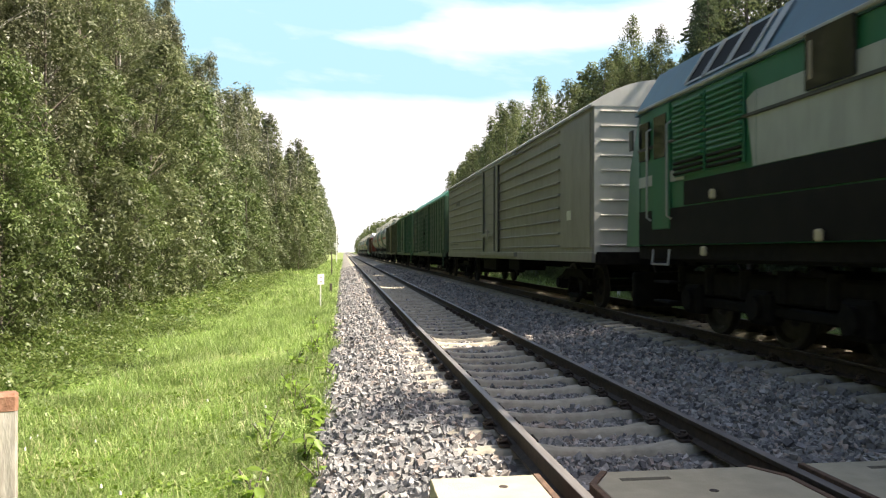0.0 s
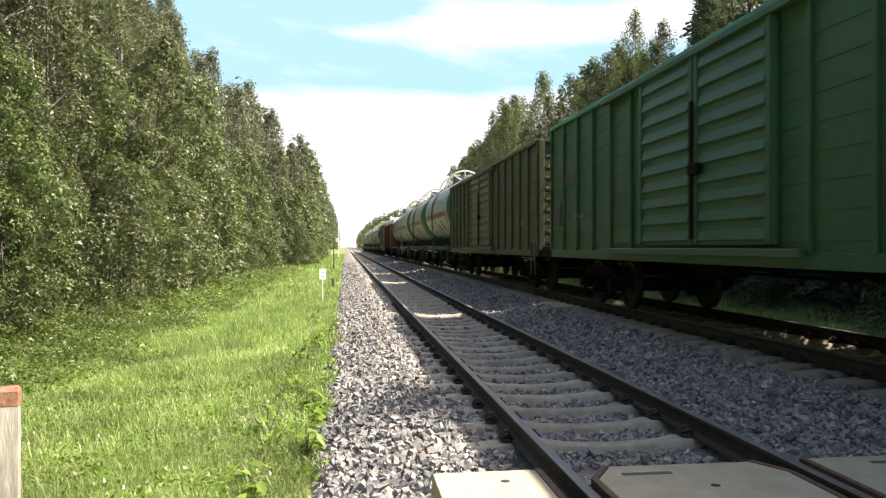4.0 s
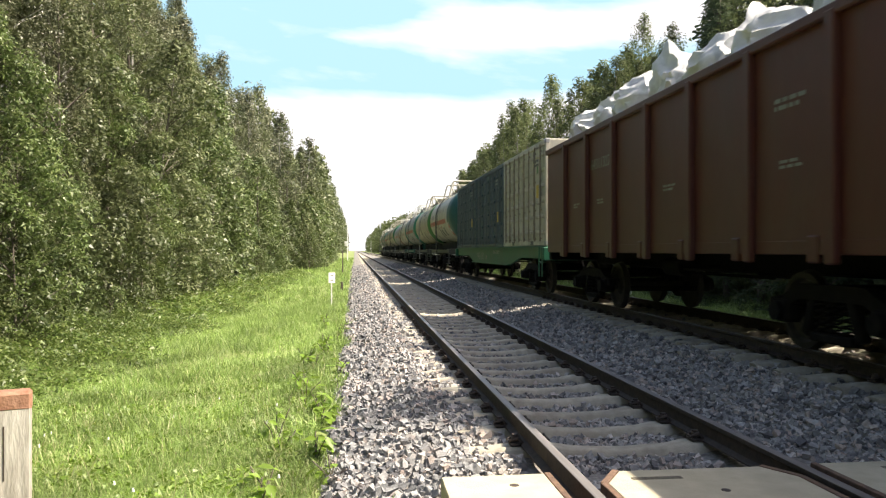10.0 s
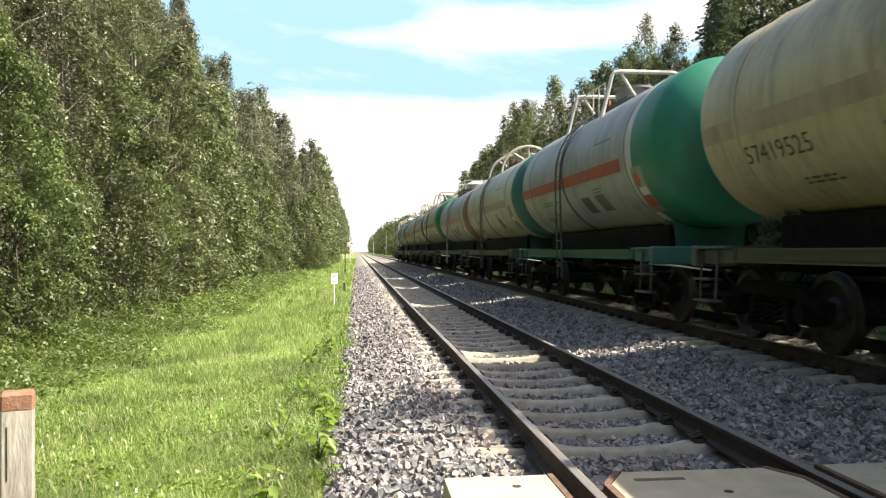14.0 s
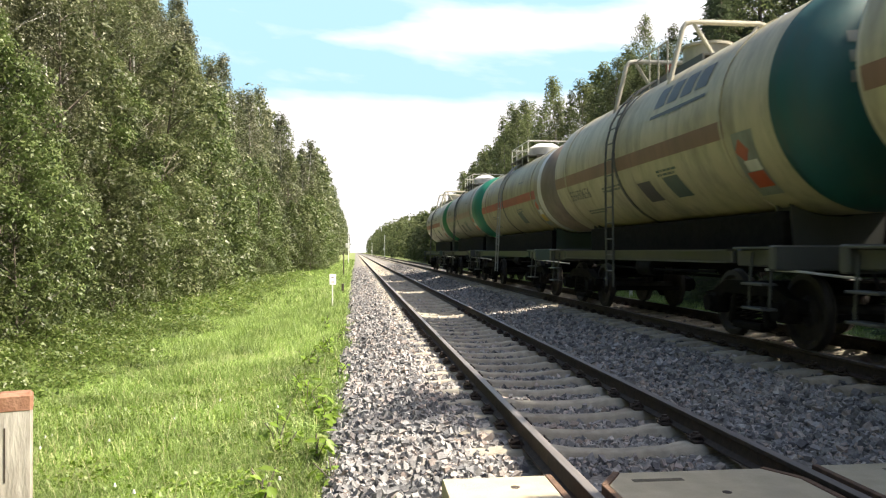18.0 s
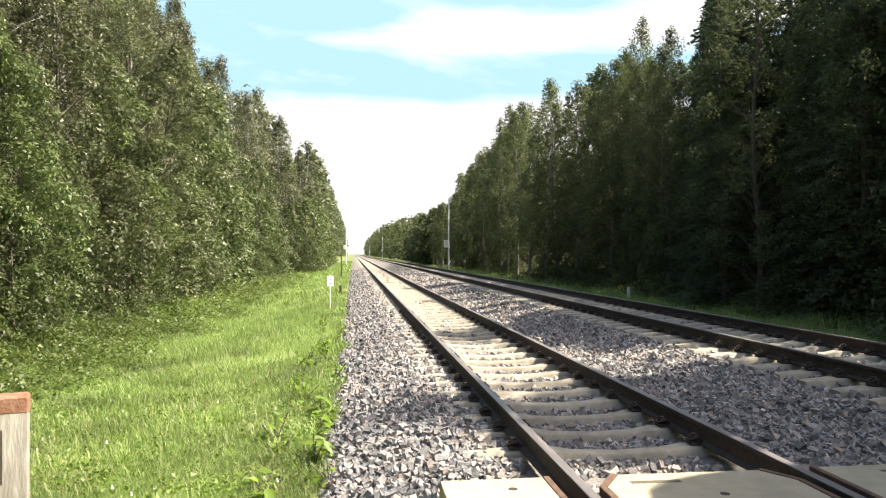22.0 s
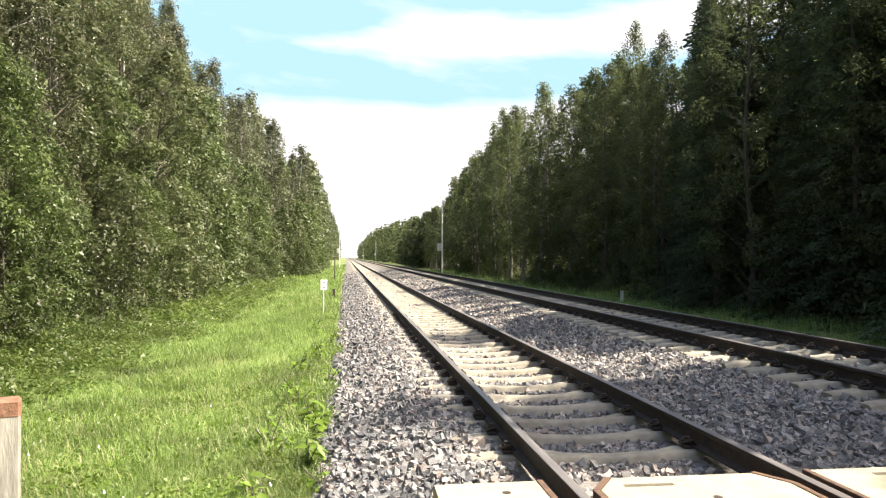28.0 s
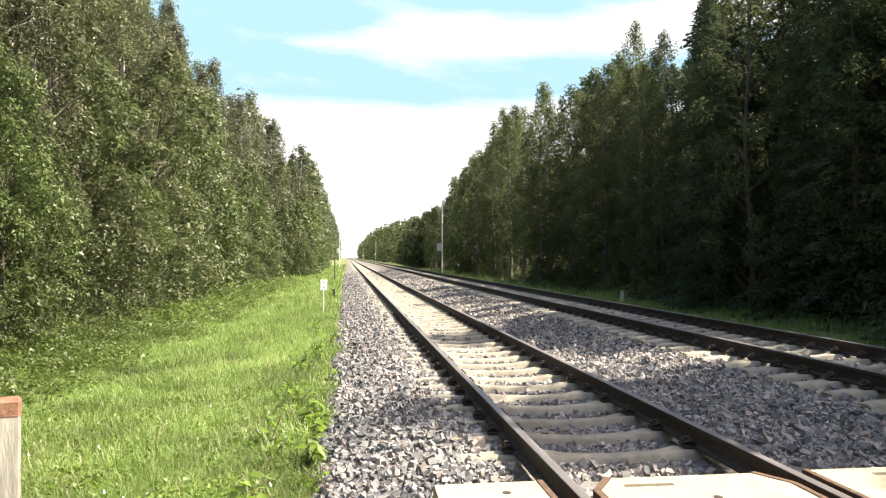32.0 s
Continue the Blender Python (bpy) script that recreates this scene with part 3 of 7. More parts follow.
SUNLIT = {"near": sunlit(11, (36000, 0.05, 0.55)), "mid": sunlit(111, (14500, 0.078, 0.62)), "far": sunlit(211, (5500, 0.13, 0.66))}
SHADED = {"near": shaded(51, 17000, 0.065, 0.55), "mid": shaded(151, 7500, 0.10, 0.6), "far": shaded(251, 2800, 0.18, 0.75)}
OVERHANG = make_tree(limb_tree(52, 15, 2.4, 2.0, 6000, 0.11, "aspen"), "bark", "leaf_dark", SHADE["aspen"])
SHRUB = [make_tree(leafy_tree(71 + i, h, r, 0.1, 3600, 0.048, "aspen", 0.34), "bark", f, "leafy green shrub along the forest edge", "shrub", "shrub") for i, (h, r, f) in enumerate([(3.2, 1.2, "leaf_shrub"), (2.2, 1.1, "leaf_alder"), (4.5, 1.4, "leaf_shrub")])]
BRUSH = [make_tree(leafy_tree(81 + i, h, r, 0.05, 2200, 0.068, "aspen", 0.36), "bark", "leaf_dark", "dark green bush in the shade of the wood", "bush", "bush") for i, (h, r) in enumerate([(2.4, 1.2), (1.8, 1.2)])]
MASTERS = [OVERHANG, *SHRUB, *BRUSH, *[t for d in SUNLIT.values() for k in d.values() for t in k], *[t for d in SHADED.values() for t in d.values()]]


def plant(master, x, y, s, rng, group):
    ob = copy_thing(master, pose(x, y, land(x, y), rng.uniform(-2, 2), rng.uniform(-2, 2), rng.uniform(0, 360)))
    ob.scale = (s * rng.uniform(0.9, 1.1), s * rng.uniform(0.9, 1.1), s)
    return tagged(ob, group=group)


def top_line(table, y):
    return float(np.interp(y, [p[0] for p in table], [p[1] for p in table]))


# how steeply the eye looks up to the tops of each wood, across the tracks, by the way across over the way along
LEFT_SLOPE = [(0.0, 3.5), (0.035, 3.3), (0.053, 2.7), (0.068, 2.1), (0.078, 1.4), (0.083, 1.35), (0.088, 1.9), (0.1, 2.0), (0.115, 1.8), (0.133, 1.66), (0.15, 1.45), (0.2, 1.42), (0.22, 1.46), (0.3, 1.4), (9, 1.3)]
# right wood past 0.7 is out of view: heights set for shade on the tracks
RIGHT_SLOPE = [(0, 1.2), (0.027, 1.15), (0.056, 0.83), (0.092, 0.62), (0.138, 0.57), (0.145, 0.75), (0.165, 0.85), (0.19, 0.81), (0.202, 0.88), (0.245, 0.89), (0.263, 0.86), (0.31, 0.81), (0.332, 0.72), (0.354, 0.76), (0.369, 0.79),
               (0.39, 0.69), (0.41, 0.63), (0.43, 0.63), (0.452, 0.57), (0.47, 0.62), (0.48, 0.74), (0.52, 0.91), (0.7, 0.86), (0.8, 0.81), (1.8, 0.81), (2.4, 0.80), (2.7, 0.72), (9, 0.72)]


def crown_top(table, x, y):
    return 1.47 + abs(x) * top_line(table, abs(x) / y if y > 1 else 9)


def woods():
    rng = random.Random(5)
    y = -16.0
    while y < 138:
        step = (2.5 if y < 60 else 3.2) if y > 10 else 5.0
        for x, low in ((-8.9, True), (-10.2, True), (-11.2, False), (-13.4, False), (-16.4, False)):
            xx, yy = x + rng.uniform(-0.8, 0.8) + (3.0 if y > 92 else 0.0), y + rng.uniform(-0.9, 0.9)
            if x == -10.2 and (yy < 14 or yy > 92 or rng.random() < 0.35):
                continue
            if not low and (rng.random() < 0.2 or (x < -14 and yy > 50)):
                continue
            kind = SUNLIT["near" if 11 < yy < 42 and x > -12 else "mid" if 7 < yy < 85 and x > -14 else "far"]
            up = crown_top(LEFT_SLOPE, xx, yy) - land(xx, yy)
            if low:
                plant(rng.choice(kind["low"]), xx, yy, min(up * 0.85, rng.uniform(4.5, 12.5 if yy > 24 else 8.5)) / 8.3, rng, "bushy trees of the sunlit forest edge")
            else:
                plant(rng.choice(kind["tall"]), xx, yy, up * rng.uniform(0.84, 1.0) / 17.2, rng, "trees of the sunlit forest edge")
        y += step
    y = 10.0
    while y < 75:
        plant(rng.choice(SHRUB), -7.5 + rng.uniform(-0.8, 0.5), y, rng.uniform(0.55, 1.1), rng, "shrubs along the forest edge")
        y += 1.5
    y = 88.0
    while y < 180:
        plant(rng.choice(SHRUB), -5.0 + rng.uniform(-0.7, 0.4), y, rng.uniform(0.8, 1.3), rng, "shrubs along the forest edge")
        y += 2.6
    y = 14.0
    while y < 110:
        for x in (14.2, 15.4, 18.2):
            plant(rng.choice(BRUSH), x + rng.uniform(-0.7, 0.8), y + rng.uniform(-0.7, 0.7), rng.uniform(0.5, 1.1) * (1.3 if x > 15 else 0.7), rng, "undergrowth of the shaded wood")
        y += 2.0 if y < 50 else 3.4
    y = -18.0
    while y < 138:
        step = (2.2 if y < 60 else 3.0) if y > 18 else 2.6
        for x in (14.4, 16.8, 19.6):
            xx, yy = x + rng.uniform(-0.9, 0.9), y + rng.uniform(-0.8, 0.8)
            if x > 16 and rng.random() < 0.25 or x > 18 and not 15 < yy < 60:
                continue
            near = xx / max(yy, 1) > 0.475
            k = rng.choice(("spruce", "spruce", "spruce", "aspen") if near else ("birch", "aspen", "aspen", "pine", "birch", "pine"))
            kind = SHADED["near" if x < 18 and 17 < yy < 44 else "mid" if 4 < yy < 85 and x < 18 else "far"]
            up = crown_top(RIGHT_SLOPE, xx, yy) - land(xx, yy)
            plant(kind[k], xx, yy, up * rng.uniform(0.90, 1.05) / (16.7 if k == "spruce" else 16.9), rng, "trees of the shaded wood")
        y += step


def tall_trees():
    """A birch that overtops the shaded wood, and two spruces at its near corner."""
    rng = random.Random(4)
    for k, x, y, h in (("birch", 16.2, 43.6, 15.6), ("birch", 16.6, 39.4, 13.9), ("spruce", 15.2, 31.4, 14.4), ("spruce", 16.4, 32.6, 14.8)):
        plant(SHADED["near"][k], x, y, h / 16.6, rng, "trees of the shaded wood")


def shade_trees():
    """Tall trees out of view beside the crossing, added so that their shade lies over the near track."""
    rng = random.Random(2)
    for x, y, h in ((14.4, 6.2, 16.9), (14.7, 5.4, 15.7), (15.0, 5.0, 15.4), (15.3, 5.3, 16.2), (15.6, 5.6, 17.4), (14.6, 13.7, 15.4), (15.6, 14.4, 16.4), (14.5, 15.8, 13.4), (14.9, 12.6, 13.2), (14.6, 17.2, 13.2)):
        plant(OVERHANG, x, y, h / 15.0, rng, "trees of the shaded wood")


woods()
tall_trees()
shade_trees()
for ob in MASTERS:
    for o in (*ob.children_recursive, ob):
        bpy.data.objects.remove(o)


def far_wood(name, x0, x1, y0, y1, n, slope, foliage, label, seed, leaf, k, trim=1.0):
    """Crowns of leaf clumps, too far off or too deep in the wood to tell apart."""
    rng = np.random.default_rng(seed)
    cs, rs = [], []
    for i in range(n):
        x, y = rng.uniform(x0, x1), y0 + (y1 - y0) * rng.uniform() ** 1.8
        h, r = crown_top(slope, x, y) * rng.uniform(0.8, 1.0) * trim, rng.uniform(1.5, 2.4)
        z = rng.uniform(0.03, 1, 26)
        a = rng.uniform(0, 2 * math.pi, 26)
        rr = r * np.sin(np.pi * np.minimum(1, z * 0.8 + 0.17)) * rng.uniform(0.5, 1.0, 26)
        cs.append(np.stack([x + rr * np.cos(a), y + rr * np.sin(a), z * h - 0.6], axis=1))
        rs.append(rng.uniform(0.6, 1.2, 26) * (1.15 - 0.5 * z))
    quads = shell_leaves(rng, np.concatenate(cs), np.concatenate(rs), n * k, leaf, slim=0.7)
    tagged(part(name, loose_mesh(name, quads, M[foliage]), None), label, "trees", kind="stuff")


far_wood("far_woods", -20, -6.2, 138, 800, 330, LEFT_SLOPE, "leaf", "distant sunlit broadleaf forest beside the railway", 1, 0.36, 260)
far_wood("far_woods", 12.6, 24, 138, 900, 380, RIGHT_SLOPE, "leaf_dark", "distant shaded forest beyond the railway", 2, 0.36, 260)
far_wood("deep_woods", 21.5, 38, -40, 170, 420, RIGHT_SLOPE, "leaf_dark", "deep shaded wood behind the trees of its edge", 3, 0.5, 170, 0.62)
far_wood("deep_woods", -32, -18.5, -40, 170, 330, LEFT_SLOPE, "leaf", "deep broadleaf wood behind the trees of its edge", 4, 0.5, 170, 0.7)
# ---- the goods train on the far track; z = 0 at its rails, y back along it, seen from the -x side ----


def paint(name, c, dirt=(0.10, 0.085, 0.065), amount=0.55, rough=0.5, vary=0.12):
    c = tuple(x * 0.9 for x in c)
    return mat(name, tuple(x * (1 - vary) for x in c), tuple(min(1, x * (1 + vary)) for x in c), 2.5, rough, stain=dirt, stain_scale=0.9, stain_amount=amount,
               bump=0.08, bump_scale=35, stretch=(1.0, 1.6, 0.7), contrast=0.5, runs=amount * 0.8)


P = {k: paint("paint_" + k, c, amount=a) for k, c, a in [
    ("white", (0.64, 0.635, 0.62), 0.4), ("cream", (0.50, 0.445, 0.30), 0.65), ("lilac", (0.56, 0.53, 0.48), 0.5), ("grey", (0.37, 0.375, 0.38), 0.5), ("slate", (0.27, 0.28, 0.285), 0.45),
    # silver is darkened for the reefer's shaded sides; its end paint carries sunlight
    ("ivory", (0.57, 0.54, 0.45), 0.6), ("sand", (0.52, 0.45, 0.32), 0.65), ("umber", (0.27, 0.22, 0.17), 0.65), ("mustard", (0.37, 0.325, 0.20), 0.75), ("taupe", (0.315, 0.29, 0.24), 0.65), ("silver", (0.245, 0.232, 0.216), 0.4), ("sunlit_end", (0.52, 0.51, 0.485), 0.3),
    ("red", (0.42, 0.075, 0.05), 0.35), ("rustred", (0.36, 0.12, 0.075), 0.4), ("pink", (0.50, 0.25, 0.21), 0.4), ("brown", (0.27, 0.15, 0.11), 0.4),
    ("teal", (0.03, 0.17, 0.15), 0.35), ("deepteal", (0.015, 0.10, 0.10), 0.4), ("green", (0.018, 0.18, 0.075), 0.35), ("emerald", (0.01, 0.21, 0.135), 0.25),
    ("leafgreen", (0.06, 0.22, 0.06), 0.4), ("boxgreen", (0.034, 0.088, 0.050), 0.45), ("box_green", (0.034, 0.112, 0.056), 0.4), ("olive", (0.062, 0.074, 0.034), 0.5),
    ("ochre", (0.125, 0.115, 0.042), 0.5), ("roofgreen", (0.06, 0.30, 0.18), 0.3), ("oxide", (0.088, 0.021, 0.014), 0.2), ("scarlet", (0.30, 0.05, 0.033), 0.35),
    ("flatgreen", (0.016, 0.15, 0.082), 0.4), ("navy", (0.011, 0.052, 0.088), 0.3), ("bluegrey", (0.015, 0.057, 0.092), 0.35), ("lococream", (0.36, 0.385, 0.39), 0.25),
    ("locogreen", (0.01, 0.13, 0.066), 0.15), ("locoblue", (0.06, 0.14, 0.20), 0.2), ("orange", (0.52, 0.085, 0.025), 0.3),
    ("yellow", (0.62, 0.42, 0.04), 0.15), ("ink", (0.03, 0.03, 0.035), 0.1), ("chalk", (0.70, 0.70, 0.66), 0.2), ("steelgreen", (0.065, 0.105, 0.09), 0.5),
    ("stencil", (0.26, 0.29, 0.26), 0.6), ("plum", (0.045, 0.042, 0.044), 0.4), ("rod", (0.13, 0.16, 0.18), 0.4), ("sill", (0.075, 0.08, 0.075), 0.4), ("black", (0.03, 0.03, 0.03), 0.5), ("fadedred", (0.36, 0.23, 0.20), 0.4), ("palebrown", (0.43, 0.34, 0.28), 0.4)]}
P["locodark"] = mat("paint_locodark", (0.006, 0.005, 0.005), (0.012, 0.010, 0.009), 3.0, 0.7, spec=0.15)
M["wheel"] = mat("wheel_steel", (0.025, 0.021, 0.019), (0.05, 0.043, 0.038), 10, 0.6, 0.3, bump=0.1)
M["tread"] = mat("wheel_tread", (0.45, 0.44, 0.43), (0.55, 0.54, 0.53), 6, 0.3, 1.0)
M["bag"] = mat("woven_bag", (0.58, 0.58, 0.59), (0.70, 0.70, 0.70), 8, 0.7, bump=0.7, bump_scale=9, spread=0.05)
M["glass"] = mat("dark_glass", (0.012, 0.014, 0.016), (0.02, 0.022, 0.024), 2, 0.06)
M["lamp"] = mat("lamp_glass", (0.5, 0.48, 0.42), (0.6, 0.58, 0.5), 2, 0.1)


def letters(text, size, place, material, parent, label="painted lettering", wide=1.0):
    """Painted writing. place maps (right, up) in metres to a point of the wagon's side."""
    c = bpy.data.curves.new("writing", "FONT")
    c.body, c.size, c.resolution_u, c.align_x = text, size, 2, "CENTER"
    tmp = new("writing", c)
    me = tmp.evaluated_get(bpy.context.evaluated_depsgraph_get()).to_mesh()
    g = Geo()
    g.v = [tuple(place(v.co.x * wide, v.co.y)) for v in me.vertices]
    g.f = [tuple(p.vertices) for p in me.polygons]
    tmp.evaluated_get(bpy.context.evaluated_depsgraph_get()).to_mesh_clear()
    bpy.data.objects.remove(tmp)
    bpy.data.curves.remove(c)
    return part("lettering", g, material, parent, label, smooth=None)


def on_side(x, y0, z0):
    return lambda u, v: (x, y0 - u, z0 + v)


def on_tank(r, axis, y0, a0):
    """On a tank's left flank, at the angle a0 (degrees) above its middle."""
    return lambda u, v: (-(r + 0.006) * math.cos(radians(a0) + v / r), y0 - u, axis + (r + 0.006) * math.sin(radians(a0) + v / r))



def decal(f, w, v0, v1, diamond=False, skew=0.0, n=8):
    """A painted plate that follows a tank's curve, w wide to each side, from v0 up to v1."""
    g = Geo()
    for i in range(n + 1):
        v = v0 + (v1 - v0) * i / n
        q = w * (1 - abs(2 * i / n - 1)) if diamond else w
        g.v += [f(-q + skew * v, v), f(q + skew * v, v)]
    g.f = [(2 * i, 2 * i + 1, 2 * i + 3, 2 * i + 2) for i in range(n)]
    return g


def bars(geo, place, rows, width, height, rng, gap=1.7):
    """Rows of short plain bars in place of small writing that cannot be read."""
    for i in range(rows):
        u = -width / 2
        end = width / 2 * rng.uniform(0.55, 1.0)
        while u < end:
            w = rng.uniform(0.05, 0.2)
            v = -i * height * gap
            geo.add([place(u, v), place(u + w, v), place(u + w, v + height), place(u, v + height)], [(0, 1, 2, 3)])
            u += w + 0.035
    return geo


# -- running gear, built once --
def wheelset_geo():
    g = Geo()
    g.cyl((-1.05, 0, 0), (1.05, 0, 0), 0.082, n=12)
    for s in (-1, 1):
        pr = [(0.725, 0.09), (0.725, 0.20), (0.74, 0.36), (0.725, 0.40), (0.725, 0.475), (0.755, 0.503), (0.765, 0.482), (0.85, 0.472), (0.855, 0.40), (0.80, 0.36), (0.79, 0.2), (0.85, 0.14), (0.85, 0.09)]
        n = 28
        o = len(g.v)
        for x, r in pr:
            g.v += [(s * x, r * math.cos(2 * math.pi * i / n), r * math.sin(2 * math.pi * i / n)) for i in range(n)]
        for j in range(len(pr) - 1):
            g.f += [(o + j * n + i, o + j * n + (i + 1) % n, o + (j + 1) * n + (i + 1) % n, o + (j + 1) * n + i) for i in range(n)]
    return g


def bogie_frame_geo():
    """Cast side frames with an arched top, spring windows, axle boxes and a bolster."""
    g = Geo()
    for s in (-1, 1):
        x0, x1 = s * 0.96, s * 1.12
        top = [(-1.22, 0.62), (-0.95, 0.66), (-0.60, 0.82), (0.60, 0.82), (0.95, 0.66), (1.22, 0.62)]
        bot = [(-1.22, 0.48), (-0.92, 0.50), (-0.58, 0.64), (0.58, 0.64), (0.92, 0.50), (1.22, 0.48)]
        o = len(g.v)
        for x in (x0, x1):
            g.v += [(x, y, z) for y, z in top] + [(x, y, z) for y, z in bot]
        for k in range(5):
            g.f += [(o + k, o + k + 1, o + 13 + k, o + 12 + k), (o + 6 + k, o + 18 + k, o + 19 + k, o + 7 + k), (o + 12 + k, o + 13 + k, o + 19 + k, o + 18 + k), (o + k, o + 6 + k, o + 7 + k, o + k + 1)]
        g.f += [(o, o + 12, o + 18, o + 6), (o + 5, o + 11, o + 23, o + 17)]
        g.box((s * 1.04, 0, 0.22), (0.16, 0.78, 0.10), 0.02)
        for y in (-0.42, 0.42):
            g.box((s * 1.04, y, 0.44), (0.14, 0.12, 0.46), 0.02, Matrix.Rotation(0.35 * (1 if y > 0 else -1), 4, "X"))
        for y in (-0.925, 0.925):
            g.box((s * 1.05, y, 0.475), (0.24, 0.30, 0.28), 0.04)
            g.cyl((s * 1.16, y, 0.475), (s * 1.24, y, 0.475), 0.12, n=14)
    g.box((0, 0, 0.72), (2.2, 0.34, 0.2), 0.03)
    g.cyl((0, 0, 0.8), (0, 0, 0.98), 0.22, n=16)
    for y in (-1.42, 1.42):
        g.box((0, y * 0.93, 0.42), (1.7, 0.08, 0.1), 0.01)
    return g


def spring_geo():
    pts = [(0.075 * math.cos(t), 0.075 * math.sin(t), 0.27 + 0.36 * i / 40) for i, t in enumerate([k * 2 * math.pi * 5 / 40 for k in range(41)])]
    return Geo().tube(pts, 0.015, 5)


WHEELSETS = []


def make_bogie():
    b = part("bogie", bogie_frame_geo(), M["dark"], None, "sooty cast-steel two-axle bogie")
    sp = mesh_of("spring", spring_geo(), M["dark"], 60)
    for x in (-1.04, 1.04):
        for y in (-0.22, 0.0, 0.22):
            part("spring", sp, None, b).location = (x, y, 0)
    me = mesh_of("wheelset", wheelset_geo(), M["wheel"], 40)
    for y in (-0.925, 0.925):
        w = part("wheelset", me, None, b, "steel wheels on an axle")
        w.location = (0, y, 0.475)
    return b


BOGIE = make_bogie()
COUPLER = None


def coupler_geo():
    g = Geo()
    g.box((0, 0.25, 1.04), (0.14, 0.5, 0.16), 0.02)
    g.box((-0.10, 0.56, 1.04), (0.12, 0.26, 0.26), 0.04)
    g.box((0.13, 0.58, 1.04), (0.14, 0.18, 0.24), 0.04)
    g.box((0.0, 0.48, 1.04), (0.34, 0.14, 0.28), 0.04)
    g.tube([(0.3, 0.0, 1.0), (0.32, 0.2, 0.8), (0.26, 0.45, 0.62), (0.14, 0.62, 0.72)], 0.025, 6)
    return g


COUPLER_MESH = mesh_of("coupler", coupler_geo(), M["dark"], 35)


def running_gear(ob, pivot, end):
    """Two bogies at +-pivot, automatic couplers at +-end."""
    for s in (-1, 1):
        b = copy_thing(BOGIE, pose(0, s * pivot, 0))
        b.parent = ob
        WHEELSETS.extend(c for c in b.children if c.name.startswith("wheelset"))
        c = part("coupler", COUPLER_MESH, None, ob, "sooty automatic coupler with a brake hose")
        c.location, c.rotation_euler = (0, s * end, 0), (0, 0, 0 if s > 0 else math.pi)


def brake_gear(ob, y=0.6):
    g = Geo()
    g.cyl((-0.55, y, 0.92), (-0.55, y + 0.75, 0.92), 0.17, n=14)
    g.cyl((0.5, y - 1.5, 0.95), (0.5, y - 0.7, 0.95), 0.2, n=14)
    g.tube([(-0.62, y - 2.6, 0.9), (-0.62, y, 0.88), (-0.62, y + 2.6, 0.9)], 0.022, 6)
    g.box((-0.25, y - 0.6, 0.9), (0.5, 0.05, 0.14), 0.01)
    g.box((0.1, y, 0.78), (0.04, 3.4, 0.05))
    part("brake_gear", g, M["dark"], ob, "sooty brake cylinder and rods")


def ladder(ob, x0, y, z0, x1, z1, width, material, bend=None, name="ladder"):
    g = Geo()
    pts = bend or [(x0, z0), (x1, z1)]
    for dy in (-width / 2, width / 2):
        g.tube([(x, y + dy, z) for x, z in pts], 0.02, 6)
    run = [math.dist(a, b) for a, b in zip(pts, pts[1:])]
    n = max(2, int(sum(run) / 0.3))
    for i in range(1, n):
        d = sum(run) * i / n
        for (a, b), r in zip(zip(pts, pts[1:]), run):
            if d <= r:
                x, z = a[0] + (b[0] - a[0]) * d / r, a[1] + (b[1] - a[1]) * d / r
                g.cyl((x, y - width / 2, z), (x, y + width / 2, z), 0.014, n=6)
                break
            d -= r
    return part(name, g, material, ob, "narrow steel ladder")


HALF = 5.0  # half the straight part of a tank
HEAD_DEPTH = 0.70  # how far its ends bulge


